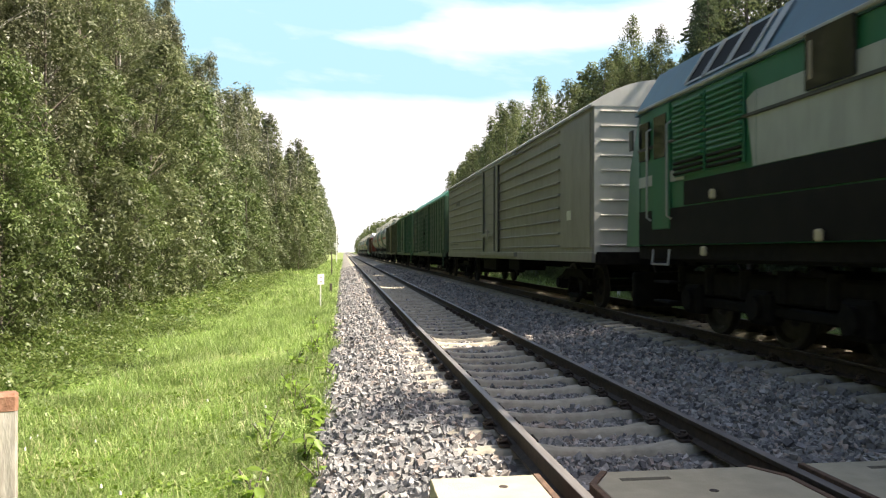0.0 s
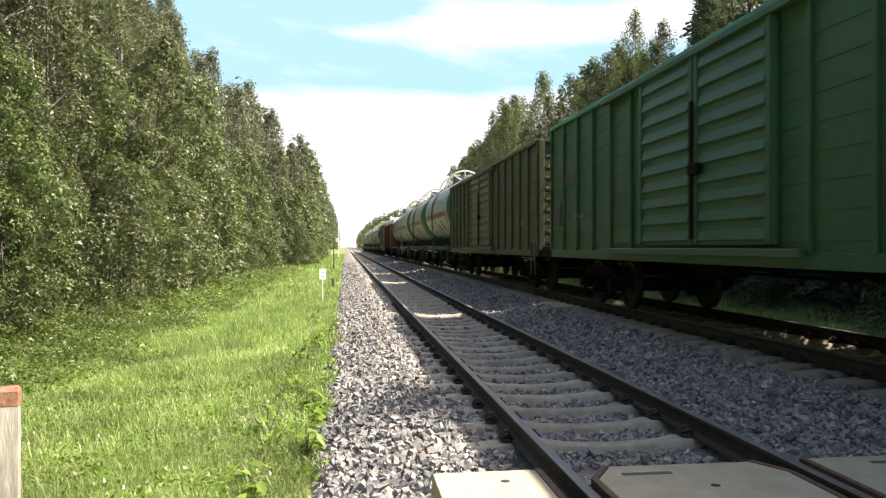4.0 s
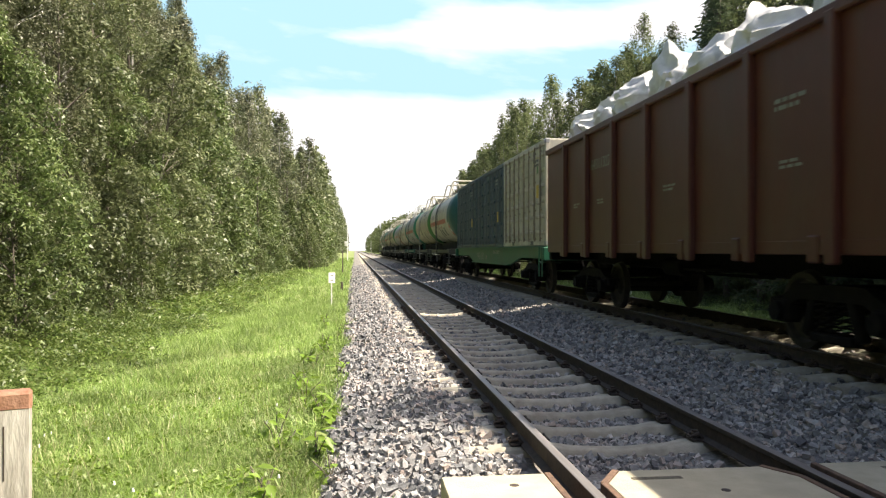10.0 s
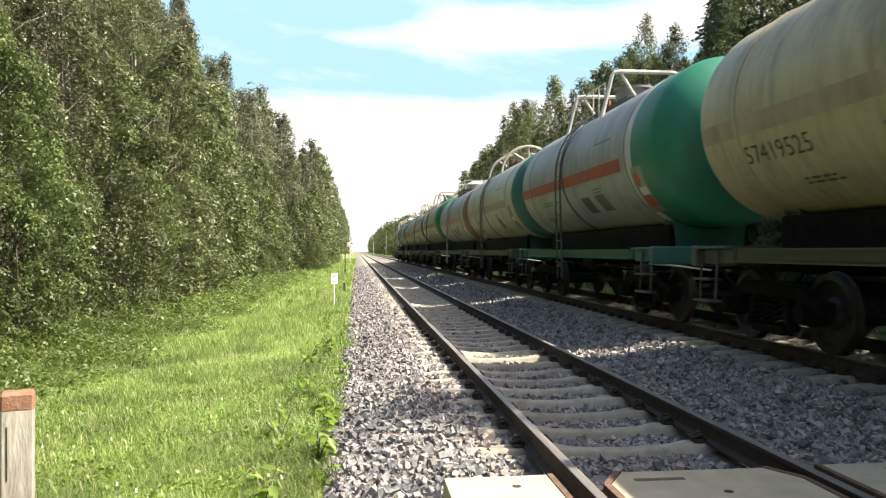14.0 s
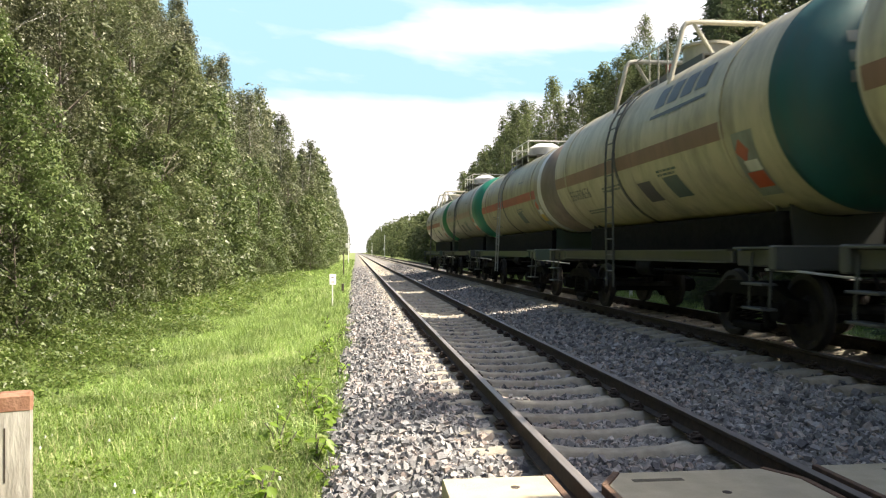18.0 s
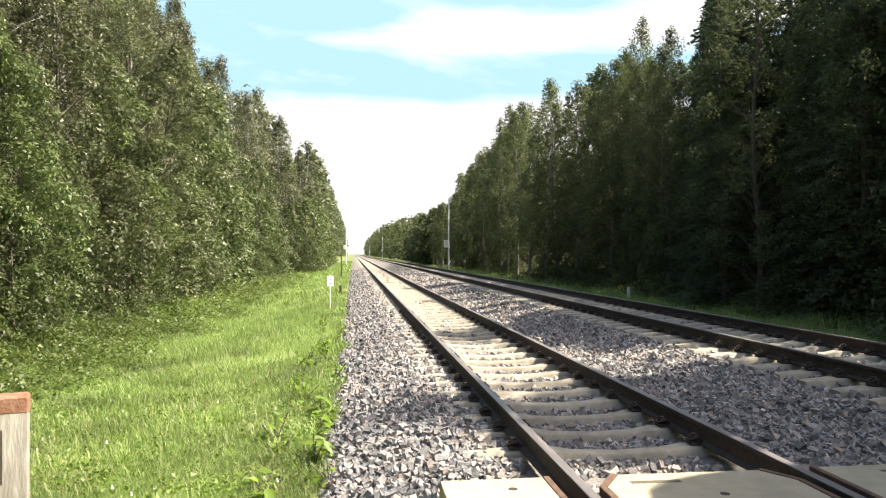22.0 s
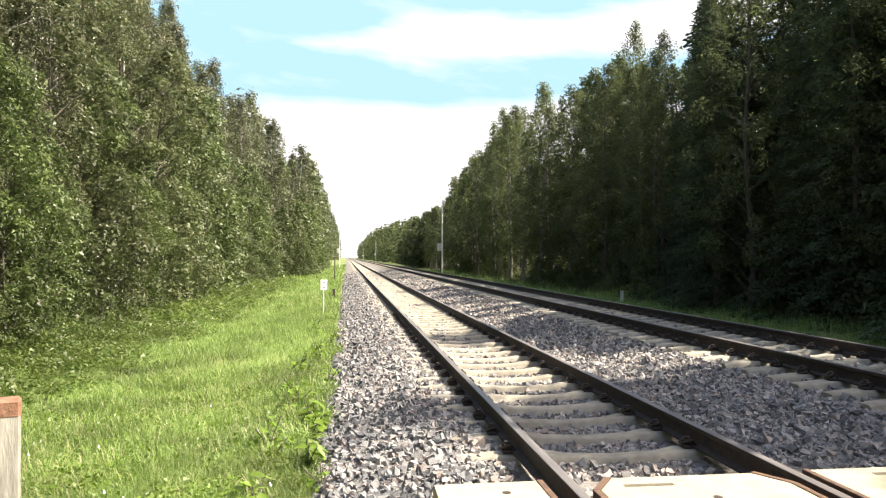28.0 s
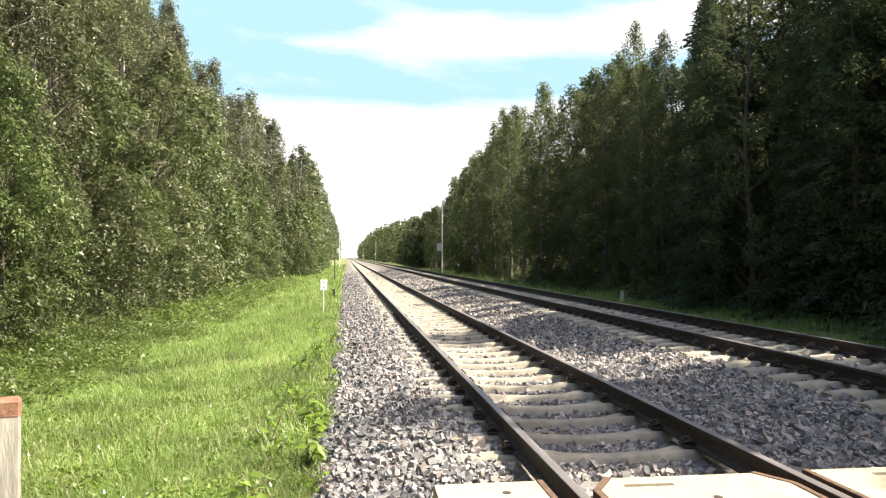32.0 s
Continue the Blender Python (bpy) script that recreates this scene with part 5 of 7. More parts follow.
def reefer(length, wall, ridge):
    ob = tagged(new("refrigerator_car"), "silver-grey refrigerator car with long ribbed sides and plug doors", "railway wagon", group="wagons of the goods train")
    h, w, z0 = length / 2, 1.52, 1.14
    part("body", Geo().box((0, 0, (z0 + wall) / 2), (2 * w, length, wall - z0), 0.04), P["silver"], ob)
    n = 13
    prof = [(-w - 0.02, wall - 0.05)] + [((w + 0.02) * (-1 + 2 * i / (n - 1)), wall + (ridge - wall) * (1 - abs(-1 + 2 * i / (n - 1)) ** 2.2)) for i in range(n)] + [(w + 0.02, wall - 0.05)]
    rf = part("roof", Geo().extrude(prof, -h - 0.02, h + 0.02), P["white"], ob, "curved pale grey roof", smooth=30)
    part("gutter", Geo().box((-w - 0.03, 0, wall - 0.05), (0.06, length, 0.06), 0.01), P["grey"], rf)
    for s in (-1, 1):
        for k in range(10):
            z = z0 + 0.2 + (wall - z0 - 0.4) * k / 9
            if s < 0:
                for y0, y1 in ((-h + 2.3, -1.35), (1.35, h - 0.4)):
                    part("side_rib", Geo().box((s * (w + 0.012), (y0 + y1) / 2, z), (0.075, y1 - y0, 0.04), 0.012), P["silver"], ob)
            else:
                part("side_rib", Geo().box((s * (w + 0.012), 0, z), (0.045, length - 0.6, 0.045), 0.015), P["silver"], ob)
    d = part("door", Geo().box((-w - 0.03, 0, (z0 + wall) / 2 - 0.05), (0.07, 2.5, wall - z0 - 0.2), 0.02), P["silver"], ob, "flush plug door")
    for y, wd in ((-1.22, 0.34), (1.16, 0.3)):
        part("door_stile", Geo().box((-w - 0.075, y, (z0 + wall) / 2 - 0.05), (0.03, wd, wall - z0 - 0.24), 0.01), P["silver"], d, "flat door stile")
    for y in (-0.98, 0.94):
        part("door_bar", Geo().box((-w - 0.10, y, (z0 + wall) / 2 - 0.05), (0.05, 0.06, wall - z0 - 0.3), 0.012), P["sill"], d, "dirty upright locking bar")
    for k in range(8):
        part("door_rib", Geo().box((-w - 0.07, -0.02, z0 + 0.35 + (wall - z0 - 0.75) * k / 7), (0.02, 1.8, 0.035), 0.008), P["silver"], d)
    part("door_latch", Geo().box((-w - 0.12, -0.02, z0 + 0.62), (0.06, 1.9, 0.13), 0.02).box((-w - 0.16, -0.1, z0 + 0.62), (0.07, 0.2, 0.34), 0.03), P["silver"], d, "heavy horizontal door latch")
    part("door_rail", Geo().box((-w - 0.06, -0.6, z0 + 0.0), (0.10, 6.6, 0.12), 0.01).box((-w - 0.06, -0.6, wall - 0.16), (0.08, 6.6, 0.08), 0.01), P["silver"], ob)
    part("end_panel", Geo().box((-w - 0.012, -h + 1.15, (z0 + wall) / 2), (0.03, 2.1, wall - z0 - 0.3), 0.01), P["silver"], ob, "flat blank side panel")
    part("notice", Geo().box((-w - 0.035, -h + 1.5, z0 + 0.85), (0.01, 0.3, 0.2)), P["chalk"], ob, "white notice plate", smooth=None)
    # the ends' paler colour stands in for sunlight falling on them
    for s in (-1, 1):
        for k in range(10):
            part("end_rib", Geo().box((0, s * (h + 0.015), z0 + 0.2 + (wall - z0 - 0.35) * k / 9), (2 * w - 0.3, 0.06, 0.05), 0.02), P["sunlit_end"], ob)
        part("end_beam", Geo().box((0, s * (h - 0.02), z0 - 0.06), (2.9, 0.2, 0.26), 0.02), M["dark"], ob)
        part("end_sheet", Geo().box((0, s * (h + 0.004), (z0 + wall) / 2), (2 * w - 0.06, 0.012, wall - z0 - 0.04), 0.004), P["sunlit_end"], ob, "brighter end sheet")
        part("end_platform", Geo().box((0.2, s * (h + 0.14), z0 + 2.0), (1.0, 0.16, 0.22), 0.03), P["grey"], ob)
    part("underframe", Geo().box((0, 0, 0.98), (0.6, length - 0.3, 0.34), 0.02).box((-0.9, 1.5, 0.85), (0.8, 2.4, 0.5), 0.04).box((-0.9, -2.4, 0.88), (0.8, 1.5, 0.42), 0.04), M["dark"], ob)
    part("side_sill", Geo().box((-w + 0.02, 0, z0 - 0.04), (0.08, length, 0.2), 0.01), P["silver"], ob)
    g = bars(Geo(), on_side(-w - 0.04, h - 3.2, z0 + 2.0), 1, 1.3, 0.16, random.Random(4))
    bars(g, on_side(-w - 0.04, h - 2.2, z0 + 0.35), 1, 2.4, 0.05, random.Random(5))
    tagged(part("small_writing", g, P["ink"], ob, "dark stencilled marks", smooth=None), kind="stuff")
    brake_gear(ob, -1.0)
    running_gear(ob, h - 2.6, h + 0.02)
    return ob


def gondola(length, top):
    ob = tagged(new("gondola_wagon"), "rust-red open gondola wagon loaded with white bulk bags", "gondola wagon", group="wagons of the goods train")
    h, w, z0 = length / 2, 1.46, 1.3
    for s in (-1, 1):
        part("side_wall", Geo().box((s * w, 0, (z0 + top) / 2), (0.07, length, top - z0), 0.01), P["oxide"], ob, "rust-red sheet side wall")
        part("top_rail", Geo().box((s * (w + 0.03), 0, top - 0.06), (0.16, length, 0.13), 0.02), P["oxide"], ob)
        part("end_wall", Geo().box((0, s * h, (z0 + top) / 2), (2 * w, 0.07, top - z0), 0.01), P["scarlet"], ob, "brighter red end wall")
        for k in range(3):
            part("end_rib", Geo().box((0, s * (h + 0.06), z0 + 0.25 + (top - z0 - 0.4) * k / 2), (2 * w - 0.1, 0.1, 0.16), 0.03), P["scarlet"], ob)
        for x in (-w + 0.05, w - 0.05):
            part("corner_post", Geo().box((x, s * (h + 0.04), (z0 + top) / 2), (0.14, 0.14, top - z0), 0.02), P["scarlet"], ob)
        for i in range(1, 8):
            y = -h + length * i / 8
            part("stake", Geo().box((s * (w + 0.075), y, (z0 + top) / 2 - 0.15), (0.10, 0.17, top - z0 + 0.18), 0.02), P["oxide"], ob)
        for i in range(7):
            y = -h + length * (i + 1) / 8
            if s < 0:
                part("hatch_hinge", Geo().box((-w - 0.02, y + 0.4, z0 - 0.08), (0.08, 0.2, 0.3), 0.02), P["oxide"], ob)
        part("side_sill", Geo().box((s * (w - 0.02), 0, z0 - 0.06), (0.12, length, 0.16), 0.01), P["oxide"], ob)
        part("end_beam", Geo().box((0, s * (h - 0.02), 1.12), (2.9, 0.2, 0.3), 0.02), M["dark"], ob)
    part("floor_plate", Geo().box((0, 0, z0 + 0.02), (2 * w - 0.1, length - 0.1, 0.08)), M["dark"], ob)
    part("underframe", Geo().box((0, 0, 1.05), (0.5, length - 0.3, 0.36), 0.02), M["dark"], ob)
    ladder(ob, -w + 0.45, -h - 0.16, 1.0, -w + 0.45, top, 0.4, P["scarlet"])
    letters("64311327", 0.30, on_side(-w - 0.045, -h + length * 5.5 / 8, z0 + 1.55), P["stencil"], ob, "stencilled white wagon number")
    g = bars(Geo(), on_side(-w - 0.045, -h + length * 1.5 / 8, z0 + 1.6), 2, 0.6, 0.05, random.Random(3))
    for i in (1, 3, 5, 6):
        bars(g, on_side(-w - 0.045, -h + length * (i + 0.5) / 8, z0 + 0.9), 2, 0.4, 0.035, random.Random(i))
    tagged(part("small_writing", g, P["stencil"], ob, "small white stencilled marks", smooth=None), kind="stuff")
    part("notice", Geo().box((-w - 0.04, -h + 0.5, top - 0.5), (0.01, 0.3, 0.3)), P["chalk"], ob, smooth=None)
    brake_gear(ob)
    running_gear(ob, h - 2.4, h + 0.02)
    return ob


def bulk_bags(length, top, u):
    """Lumpy sacks heaped above a gondola's sides."""
    rng = np.random.default_rng(8)
    h = length / 2
    y = -h + 0.75
    while y < h - 0.5:
        for x in (-0.72, 0.68):
            bm = bmesh.new()
            bmesh.ops.create_icosphere(bm, subdivisions=4, radius=1.0)
            ph = rng.uniform(0, 9, 5)
            for v in bm.verts:
                p = v.co
                q = Vector((math.copysign(abs(p.x) ** 0.6, p.x), math.copysign(abs(p.y) ** 0.6, p.y), p.z))
                crease = abs(noise.noise(Vector((p.x * 2.6 + ph[0], p.y * 2.6 + ph[1], p.z * 2.0)))) * 0.32 + abs(noise.noise(Vector((p.x * 6 + ph[2], p.y * 6, p.z * 5)))) * 0.12
                peak = (0.08 + 0.03 * ph[3]) * max(0, 1 - (abs(p.x - 0.06 * ph[4]) + abs(p.y + 0.1)) * 1.5) if p.z > 0.2 else 0
                v.co = Vector((q.x * 0.62, q.y * 0.56, q.z * 0.54 + peak * 1.3)) * (1.08 - crease)
            me = bpy.data.meshes.new("bulk_bag")
            bm.to_mesh(me)
            bm.free()
            me.materials.append(M["bag"])
            me.shade_smooth()
            me.set_sharp_from_angle(angle=radians(40))
            b = tagged(part("bulk_bag", me, None), "white woven bulk bag heaped in the red gondola wagon", "bag", group="bulk bags in the gondola")
            LOADS.append((b, u + y + rng.uniform(-0.15, 0.15), x + rng.uniform(-0.06, 0.06), top + 0.02 + rng.uniform(-0.12, 0.22), rng.uniform(0, 180)))
        y += rng.uniform(1.4, 1.75)


def flat_wagon(length):
    ob = tagged(new("container_flat_wagon"), "green fish-bellied flat wagon that carries three containers", "flat wagon", group="wagons of the goods train")
    h = length / 2
    for s in (-1, 1):
        x = s * 1.18
        o = Geo()
        prof = [(-h, 1.30), (h, 1.30), (h, 0.98), (h - 3.6, 0.98), (h - 5.2, 0.72), (-h + 5.2, 0.72), (-h + 3.6, 0.98), (-h, 0.98)]
        n = len(prof)
        o.add([(x - 0.03, y, z) for y, z in prof] + [(x + 0.03, y, z) for y, z in prof], [tuple(range(n))[::-1], tuple(range(n, 2 * n))] + [(i, (i + 1) % n, n + (i + 1) % n, n + i) for i in range(n)])
        o.box((x - 0.05, 0, 1.29), (0.16, length, 0.035)).box((x - 0.05, 0, 0.725), (0.16, length - 10.4, 0.035))
        part("side_girder", o, P["flatgreen"], ob, "green fish-bellied side girder")
        part("end_beam", Geo().box((0, s * (h - 0.05), 1.12), (2.7, 0.16, 0.36), 0.02), P["flatgreen"], ob)
    part("centre_sill", Geo().box((0, 0, 1.05), (0.6, length - 0.3, 0.4), 0.02), M["dark"], ob)
    part("deck", Geo().box((0, 0, 1.31), (2.5, length, 0.05), 0.005), P["flatgreen"], ob)
    ladder(ob, -1.35, -h + 0.3, 0.5, -1.35, 1.3, 0.35, P["flatgreen"], name="step_ladder")
    letters("94554565", 0.40, on_side(-1.235, 2.0, 0.84), P["stencil"], ob, "faded white stencilled wagon number")
    g = bars(Geo(), on_side(-1.235, 0.6, 0.86), 1, 0.3, 0.16, random.Random(2))
    bars(g, on_side(-1.235, -1.5, 1.16), 2, 1.2, 0.04, random.Random(6))
    tagged(part("small_writing", g, P["stencil"], ob, "faded white stencilled marks", smooth=None), kind="stuff")
    brake_gear(ob)
    running_gear(ob, h - 2.3, h + 0.02)
    return ob


def container(ln, col, lab, k):
    ob = tagged(new("freight_container"), lab + " freight container with ribbed doors on the flat wagon", "container", group="containers on the flat wagon")
    y0, z0, z1, x = 0.0, 0.0, 2.88, -1.20
    part("body", Geo().box((0, 0, (z0 + z1) / 2), (2.36, ln - 0.06, z1 - z0), 0.02), P[col], ob)
    for s in (-1, 1):
        for q in (-1, 1):
            part("corner_post", Geo().box((q * 1.20, s * (ln / 2 - 0.1), (z0 + z1) / 2), (0.12, 0.16, z1 - z0), 0.01), P[col], ob)
            for z in (z0 + 0.07, z1 - 0.06):
                part("corner_casting", Geo().box((q * 1.205, s * (ln / 2 - 0.1), z), (0.13, 0.18, 0.13), 0.02), P["grey" if col == "ivory" else col], ob)
    for z in (z0 + 0.08, z1 - 0.06):
        part("frame_rail", Geo().box((x, y0, z), (0.11, ln - 0.06, 0.14), 0.01), P[col], ob)
    for dk in range(4):
        yd = y0 - ln / 2 + 0.2 + (ln - 0.4) * (dk + 0.5) / 4
        dw = (ln - 0.4) / 4 - 0.03
        d = part("side_door", Geo().box((x + 0.005, yd, (z0 + z1) / 2), (0.06, dw, z1 - z0 - 0.32), 0.01), P[col], ob, "ribbed side door")
        for r in range(6):
            part("door_rib", Geo().box((x - 0.03, yd, z0 + 0.38 + (z1 - z0 - 0.75) * r / 5), (0.06, dw - 0.2, 0.11), 0.025), P[col], d)
        for q in (-0.24, 0.24):
            rod = Geo().cyl((x - 0.085, yd + q * dw, z0 + 0.12), (x - 0.085, yd + q * dw, z1 - 0.1), 0.02, n=6)
            for r in range(4):
                rod.box((x - 0.07, yd + q * dw, z0 + 0.2 + r * 0.8), (0.05, 0.06, 0.05), 0.01)
            rod.box((x - 0.11, yd + q * dw + 0.07, z0 + 1.15), (0.03, 0.18, 0.03), 0.008)
            part("lock_rod", rod, P["umber" if col == "ivory" else "rod"], d)
        for s in (-1, 1):
            for z in (0.5, 1.4, 2.3):
                part("hinge", Geo().box((x - 0.03, yd + s * (dw / 2 - 0.02), z), (0.03, 0.05, 0.12), 0.008), P["sand" if col == "ivory" else col], d)
    for yy in (-ln * 0.22, ln * 0.22):
        part("fork_pocket", Geo().box((x - 0.058, y0 + yy, z0 + 0.08), (0.01, 0.34, 0.11)), P["black"], ob, smooth=None)
    part("placard", Geo().box((x - 0.115, y0 - ln / 2 + 0.75, z0 + (1.05 if k else 1.5)), (0.01, 0.24, 0.36)), P["yellow"], ob, "yellow placard", smooth=None)
    if k == 0:
        part("data_plate", Geo().box((x - 0.115, y0 - ln / 2 + 0.75, z0 + 2.1), (0.01, 0.13, 0.2)), P["leafgreen"], ob, "small green plate", smooth=None)
    for dk in range(1, 4):
        part("door_seam", Geo().box((x - 0.03, y0 - ln / 2 + 0.2 + (ln - 0.4) * dk / 4, (z0 + z1) / 2), (0.02, 0.035, z1 - z0 - 0.34), 0.004), P["umber" if col == "ivory" else "black"], ob, "dark rusty seam between doors")
    tagged(part("small_writing", bars(Geo(), on_side(x - 0.10, y0 - ln / 2 + 1.0, z1 - 0.55), 2, 0.6, 0.07, random.Random(k)), P["stencil" if k else "ink"], ob, smooth=None), kind="stuff")
    return ob


def locomotive(length):
    """The trailing end of a diesel locomotive, its cab at +y."""
    ob = tagged(new("diesel_locomotive"), "green, white and dark brown diesel locomotive", "locomotive", group="wagons of the goods train")
    h, w, z0, zw = length / 2, 1.5, 1.3, 3.5
    part("body", Geo().box((0, -0.5, (z0 + zw) / 2), (2 * w, length - 1.0, zw - z0), 0.06), P["locogreen"], ob)
    cab = Geo()
    a, b = h - 1.02, h
    cab.add([(-w, a, z0), (w, a, z0), (w, a, zw), (-w, a, zw), (-w + 0.16, b, z0), (w - 0.16, b, z0), (w - 0.22, b - 0.02, zw - 0.85), (-w + 0.22, b - 0.02, zw - 0.85), (-w + 0.2, a + 0.25, zw + 0.3), (w - 0.2, a + 0.25, zw + 0.3)],
            [(0, 3, 7, 4), (1, 5, 6, 2), (4, 7, 6, 5), (3, 8, 7), (2, 6, 9), (7, 8, 9, 6), (3, 2, 9, 8), (0, 4, 5, 1)])
    part("cab_front", cab, P["locogreen"], ob, "green faceted cab front", smooth=20)
    prof = [(-w - 0.01, zw - 0.04), (-w - 0.01, zw), (-1.08, 4.18), (-0.62, 4.42), (0.62, 4.42), (1.08, 4.18), (w + 0.01, zw), (w + 0.01, zw - 0.04)]
    rf = part("roof", Geo().extrude(prof, -h, h - 0.85), P["locoblue"], ob, "sloping blue-grey roof", smooth=20)
    part("gutter", Geo().box((-w - 0.03, -0.5, zw), (0.06, length - 1.1, 0.05), 0.01), P["grey"], rf)
    sl = lambda f, y, o: (-w - 0.01 + f * (w - 1.07) - o, y, zw + f * 0.68 + o * 0.5)
    for y0, y1 in ((h - 3.2, h - 2.65), (h - 3.85, h - 3.26), (h - 4.5, h - 3.91)):
        fr = part("roof_window", Geo().add([sl(0.22, y0, 0.012), sl(0.22, y1, 0.012), sl(0.88, y1, 0.012), sl(0.88, y0, 0.012)], [(0, 1, 2, 3)]), P["locodark"], rf, "dark sloping opening in the roof edge", smooth=None)
        for q in (y0, y1):
            part("mullion", Geo().tube([sl(0.18, q, 0.02), sl(0.92, q, 0.02)], 0.022, 6), P["lococream"], fr)
        for q0, q1 in ((0.16, 0.22), (0.88, 0.94)):
            part("window_frame", Geo().add([sl(q0, y0 - 0.04, 0.016), sl(q0, y1 + 0.04, 0.016), sl(q1, y1 + 0.04, 0.016), sl(q1, y0 - 0.04, 0.016)], [(0, 1, 2, 3)]), P["lococream"], fr, smooth=None)
    part("roof_rib", Geo().add([sl(0, h - 4.85, 0.02), sl(0, h - 4.65, 0.02), sl(1, h - 4.65, 0.02), sl(1, h - 4.85, 0.02)], [(0, 1, 2, 3)]), P["lococream"], rf, "white roof rib", smooth=None)
    x = -w - 0.012
    sb = lambda y0, y1, za, zb, k, nm, lab="", t=0.02: part(nm, Geo().box((x - t / 2 + 0.01, (y0 + y1) / 2, (za + zb) / 2), (t, y1 - y0, zb - za), 0.004), P[k], ob, lab)
    sb(-h, h - 4.72, 2.23, 3.13, "lococream", "livery_band", "white painted band")
    part("livery_wedge", Geo().add([(x - 0.014, h - 4.72, 3.13), (x - 0.014, h - 4.72, 2.23), (x - 0.014, h - 4.66, 2.23), (x - 0.014, h - 4.5, 3.05)], [(0, 1, 2, 3)]), P["lococream"], ob, "slanted end of the white band", smooth=None)
    sb(h - 2.75, h - 1.05, 2.25, 2.42, "lococream", "livery_band", "white painted band")
    sb(-h, h - 2.75, 1.88, 2.22, "locodark", "livery_skirt", "dark brown lower band")
    sb(-h, h - 1.05, 1.32, 1.86, "locodark", "livery_skirt", "dark brown lower band")
    sb(-h, h - 1.05, 2.835, 2.875, "black", "body_line", "thin dark line", 0.045)
    for y0, y1 in ((h - 3.42, h - 2.45), (h - 4.46, h - 3.5)):
        fr = part("grille", Geo().box((x - 0.012, (y0 + y1) / 2, 2.85), (0.03, y1 - y0, 1.1), 0.01), P["locogreen"], ob, "green louvred grille")
        for i in range(14):
            z = 2.34 + i * 0.076
            part("louvre", Geo().box((x - 0.04, (y0 + y1) / 2, z), (0.05, y1 - y0 - 0.06, 0.04), 0.012, Matrix.Rotation(0.5, 4, "Y")), P["locodark" if z < 2.5 else "locogreen"], fr)
    for z in (1.98, 2.06, 2.14, 2.34, 2.42, 2.60, 2.68):
        part("side_rib", Geo().box((x - 0.018, -h / 2 - 0.1, z), (0.03, length / 2 + 2.4, 0.03), 0.01), P["locodark" if z < 2.2 else "lococream"], ob)
    d = part("cab_door", Geo().box((x - 0.005, h - 1.95, 2.5), (0.04, 0.66, 1.9), 0.02), P["locogreen"], ob, "green cab door")
    part("door_window", Geo().box((x - 0.03, h - 1.95, 2.98), (0.02, 0.46, 0.66), 0.01), M["glass"], d)
    part("cab_window", Geo().box((x - 0.015, h - 1.3, 2.98), (0.03, 0.42, 0.62), 0.02), M["glass"], ob, "dark cab side window")
    for yy in (h - 6.15, h - 9.0):
        fr = part("side_window", Geo().box((x - 0.03, yy, 3.2), (0.035, 0.82, 0.62), 0.06), M["glass"], ob, "dark rounded side window")
        part("curtain", Geo().box((x - 0.05, yy + 0.3, 3.2), (0.006, 0.07, 0.40)), P["umber"], fr, "brown curtain edge", smooth=None)
    for yy in (h - 2.34, h - 1.58):
        part("grab_rail", Geo().tube([(x - 0.02, yy, 1.7), (x - 0.09, yy, 1.75), (x - 0.09, yy, 3.1), (x - 0.02, yy, 3.15)], 0.018, 6), P["grey"], ob, "upright grab rail")
    part("mirror", Geo().box((x - 0.1, h - 0.95, 3.05), (0.03, 0.16, 0.34), 0.01), P["black"], ob)
    for s in (-1, 1):
        part("side_sill", Geo().box((s * 1.4, -0.4, 1.2), (0.12, length - 1.0, 0.22), 0.02), M["dark"], ob)
    part("underframe", Geo().box((0, -0.4, 1.15), (2.6, length - 1.0, 0.18), 0.02), M["dark"], ob)
    part("fuel_tank", Geo().box((0, -1.0, 0.68), (2.5, 3.6, 0.8), 0.12), M["dark"], ob, "sooty fuel tank")
    for yy, z in ((h - 3.7, 1.97), (h - 3.45, 1.22), (h - 6.0, 1.38)):
        part("lamp_housing", Geo().box((x - 0.05, yy, z), (0.08, 0.08, 0.13), 0.02), P["sand"], ob, "small pale lamp housing")
    part("step_hoop", Geo().tube([(x - 0.03, h - 2.3, 1.25), (x - 0.05, h - 2.3, 1.02), (x - 0.05, h - 1.7, 1.02), (x - 0.03, h - 1.7, 1.25)], 0.018, 6), P["grey"], ob)
    for s in (-1, 1):
        g = Geo()
        for q in (-1, 1):
            g.box((q * 1.1, 0, 0.75), (0.18, 5.0, 0.34), 0.04).box((q * 1.1, 0, 0.48), (0.2, 3.4, 0.14), 0.03)
            for yy in (-1.85, 0, 1.85):
                g.box((q * 1.16, yy, 0.52), (0.26, 0.5, 0.42), 0.05).cyl((q * 1.3, yy, 0.52), (q * 1.36, yy, 0.52), 0.15, n=14)
                for e in (-0.45, 0.45):
                    g.cyl((q * 1.14, yy + e, 0.6), (q * 1.14, yy + e, 0.98), 0.12, n=10)
        bg = part("truck", g, M["dark"], ob, "sooty three-axle truck")
        bg.location = (0, s * (h - 4.3), 0)
        for yy in (-1.85, 0, 1.85):
            wset = part("wheelset", mesh_of("wheelset", wheelset_geo(), M["wheel"], 40), None, bg, "steel wheels on an axle")
            wset.location = (0, yy, 0.475)
            WHEELSETS.append(wset)
        part("plough", Geo().box((0, s * (h - 0.2), 0.55), (2.6, 0.12, 0.6), 0.03), M["dark"], ob)
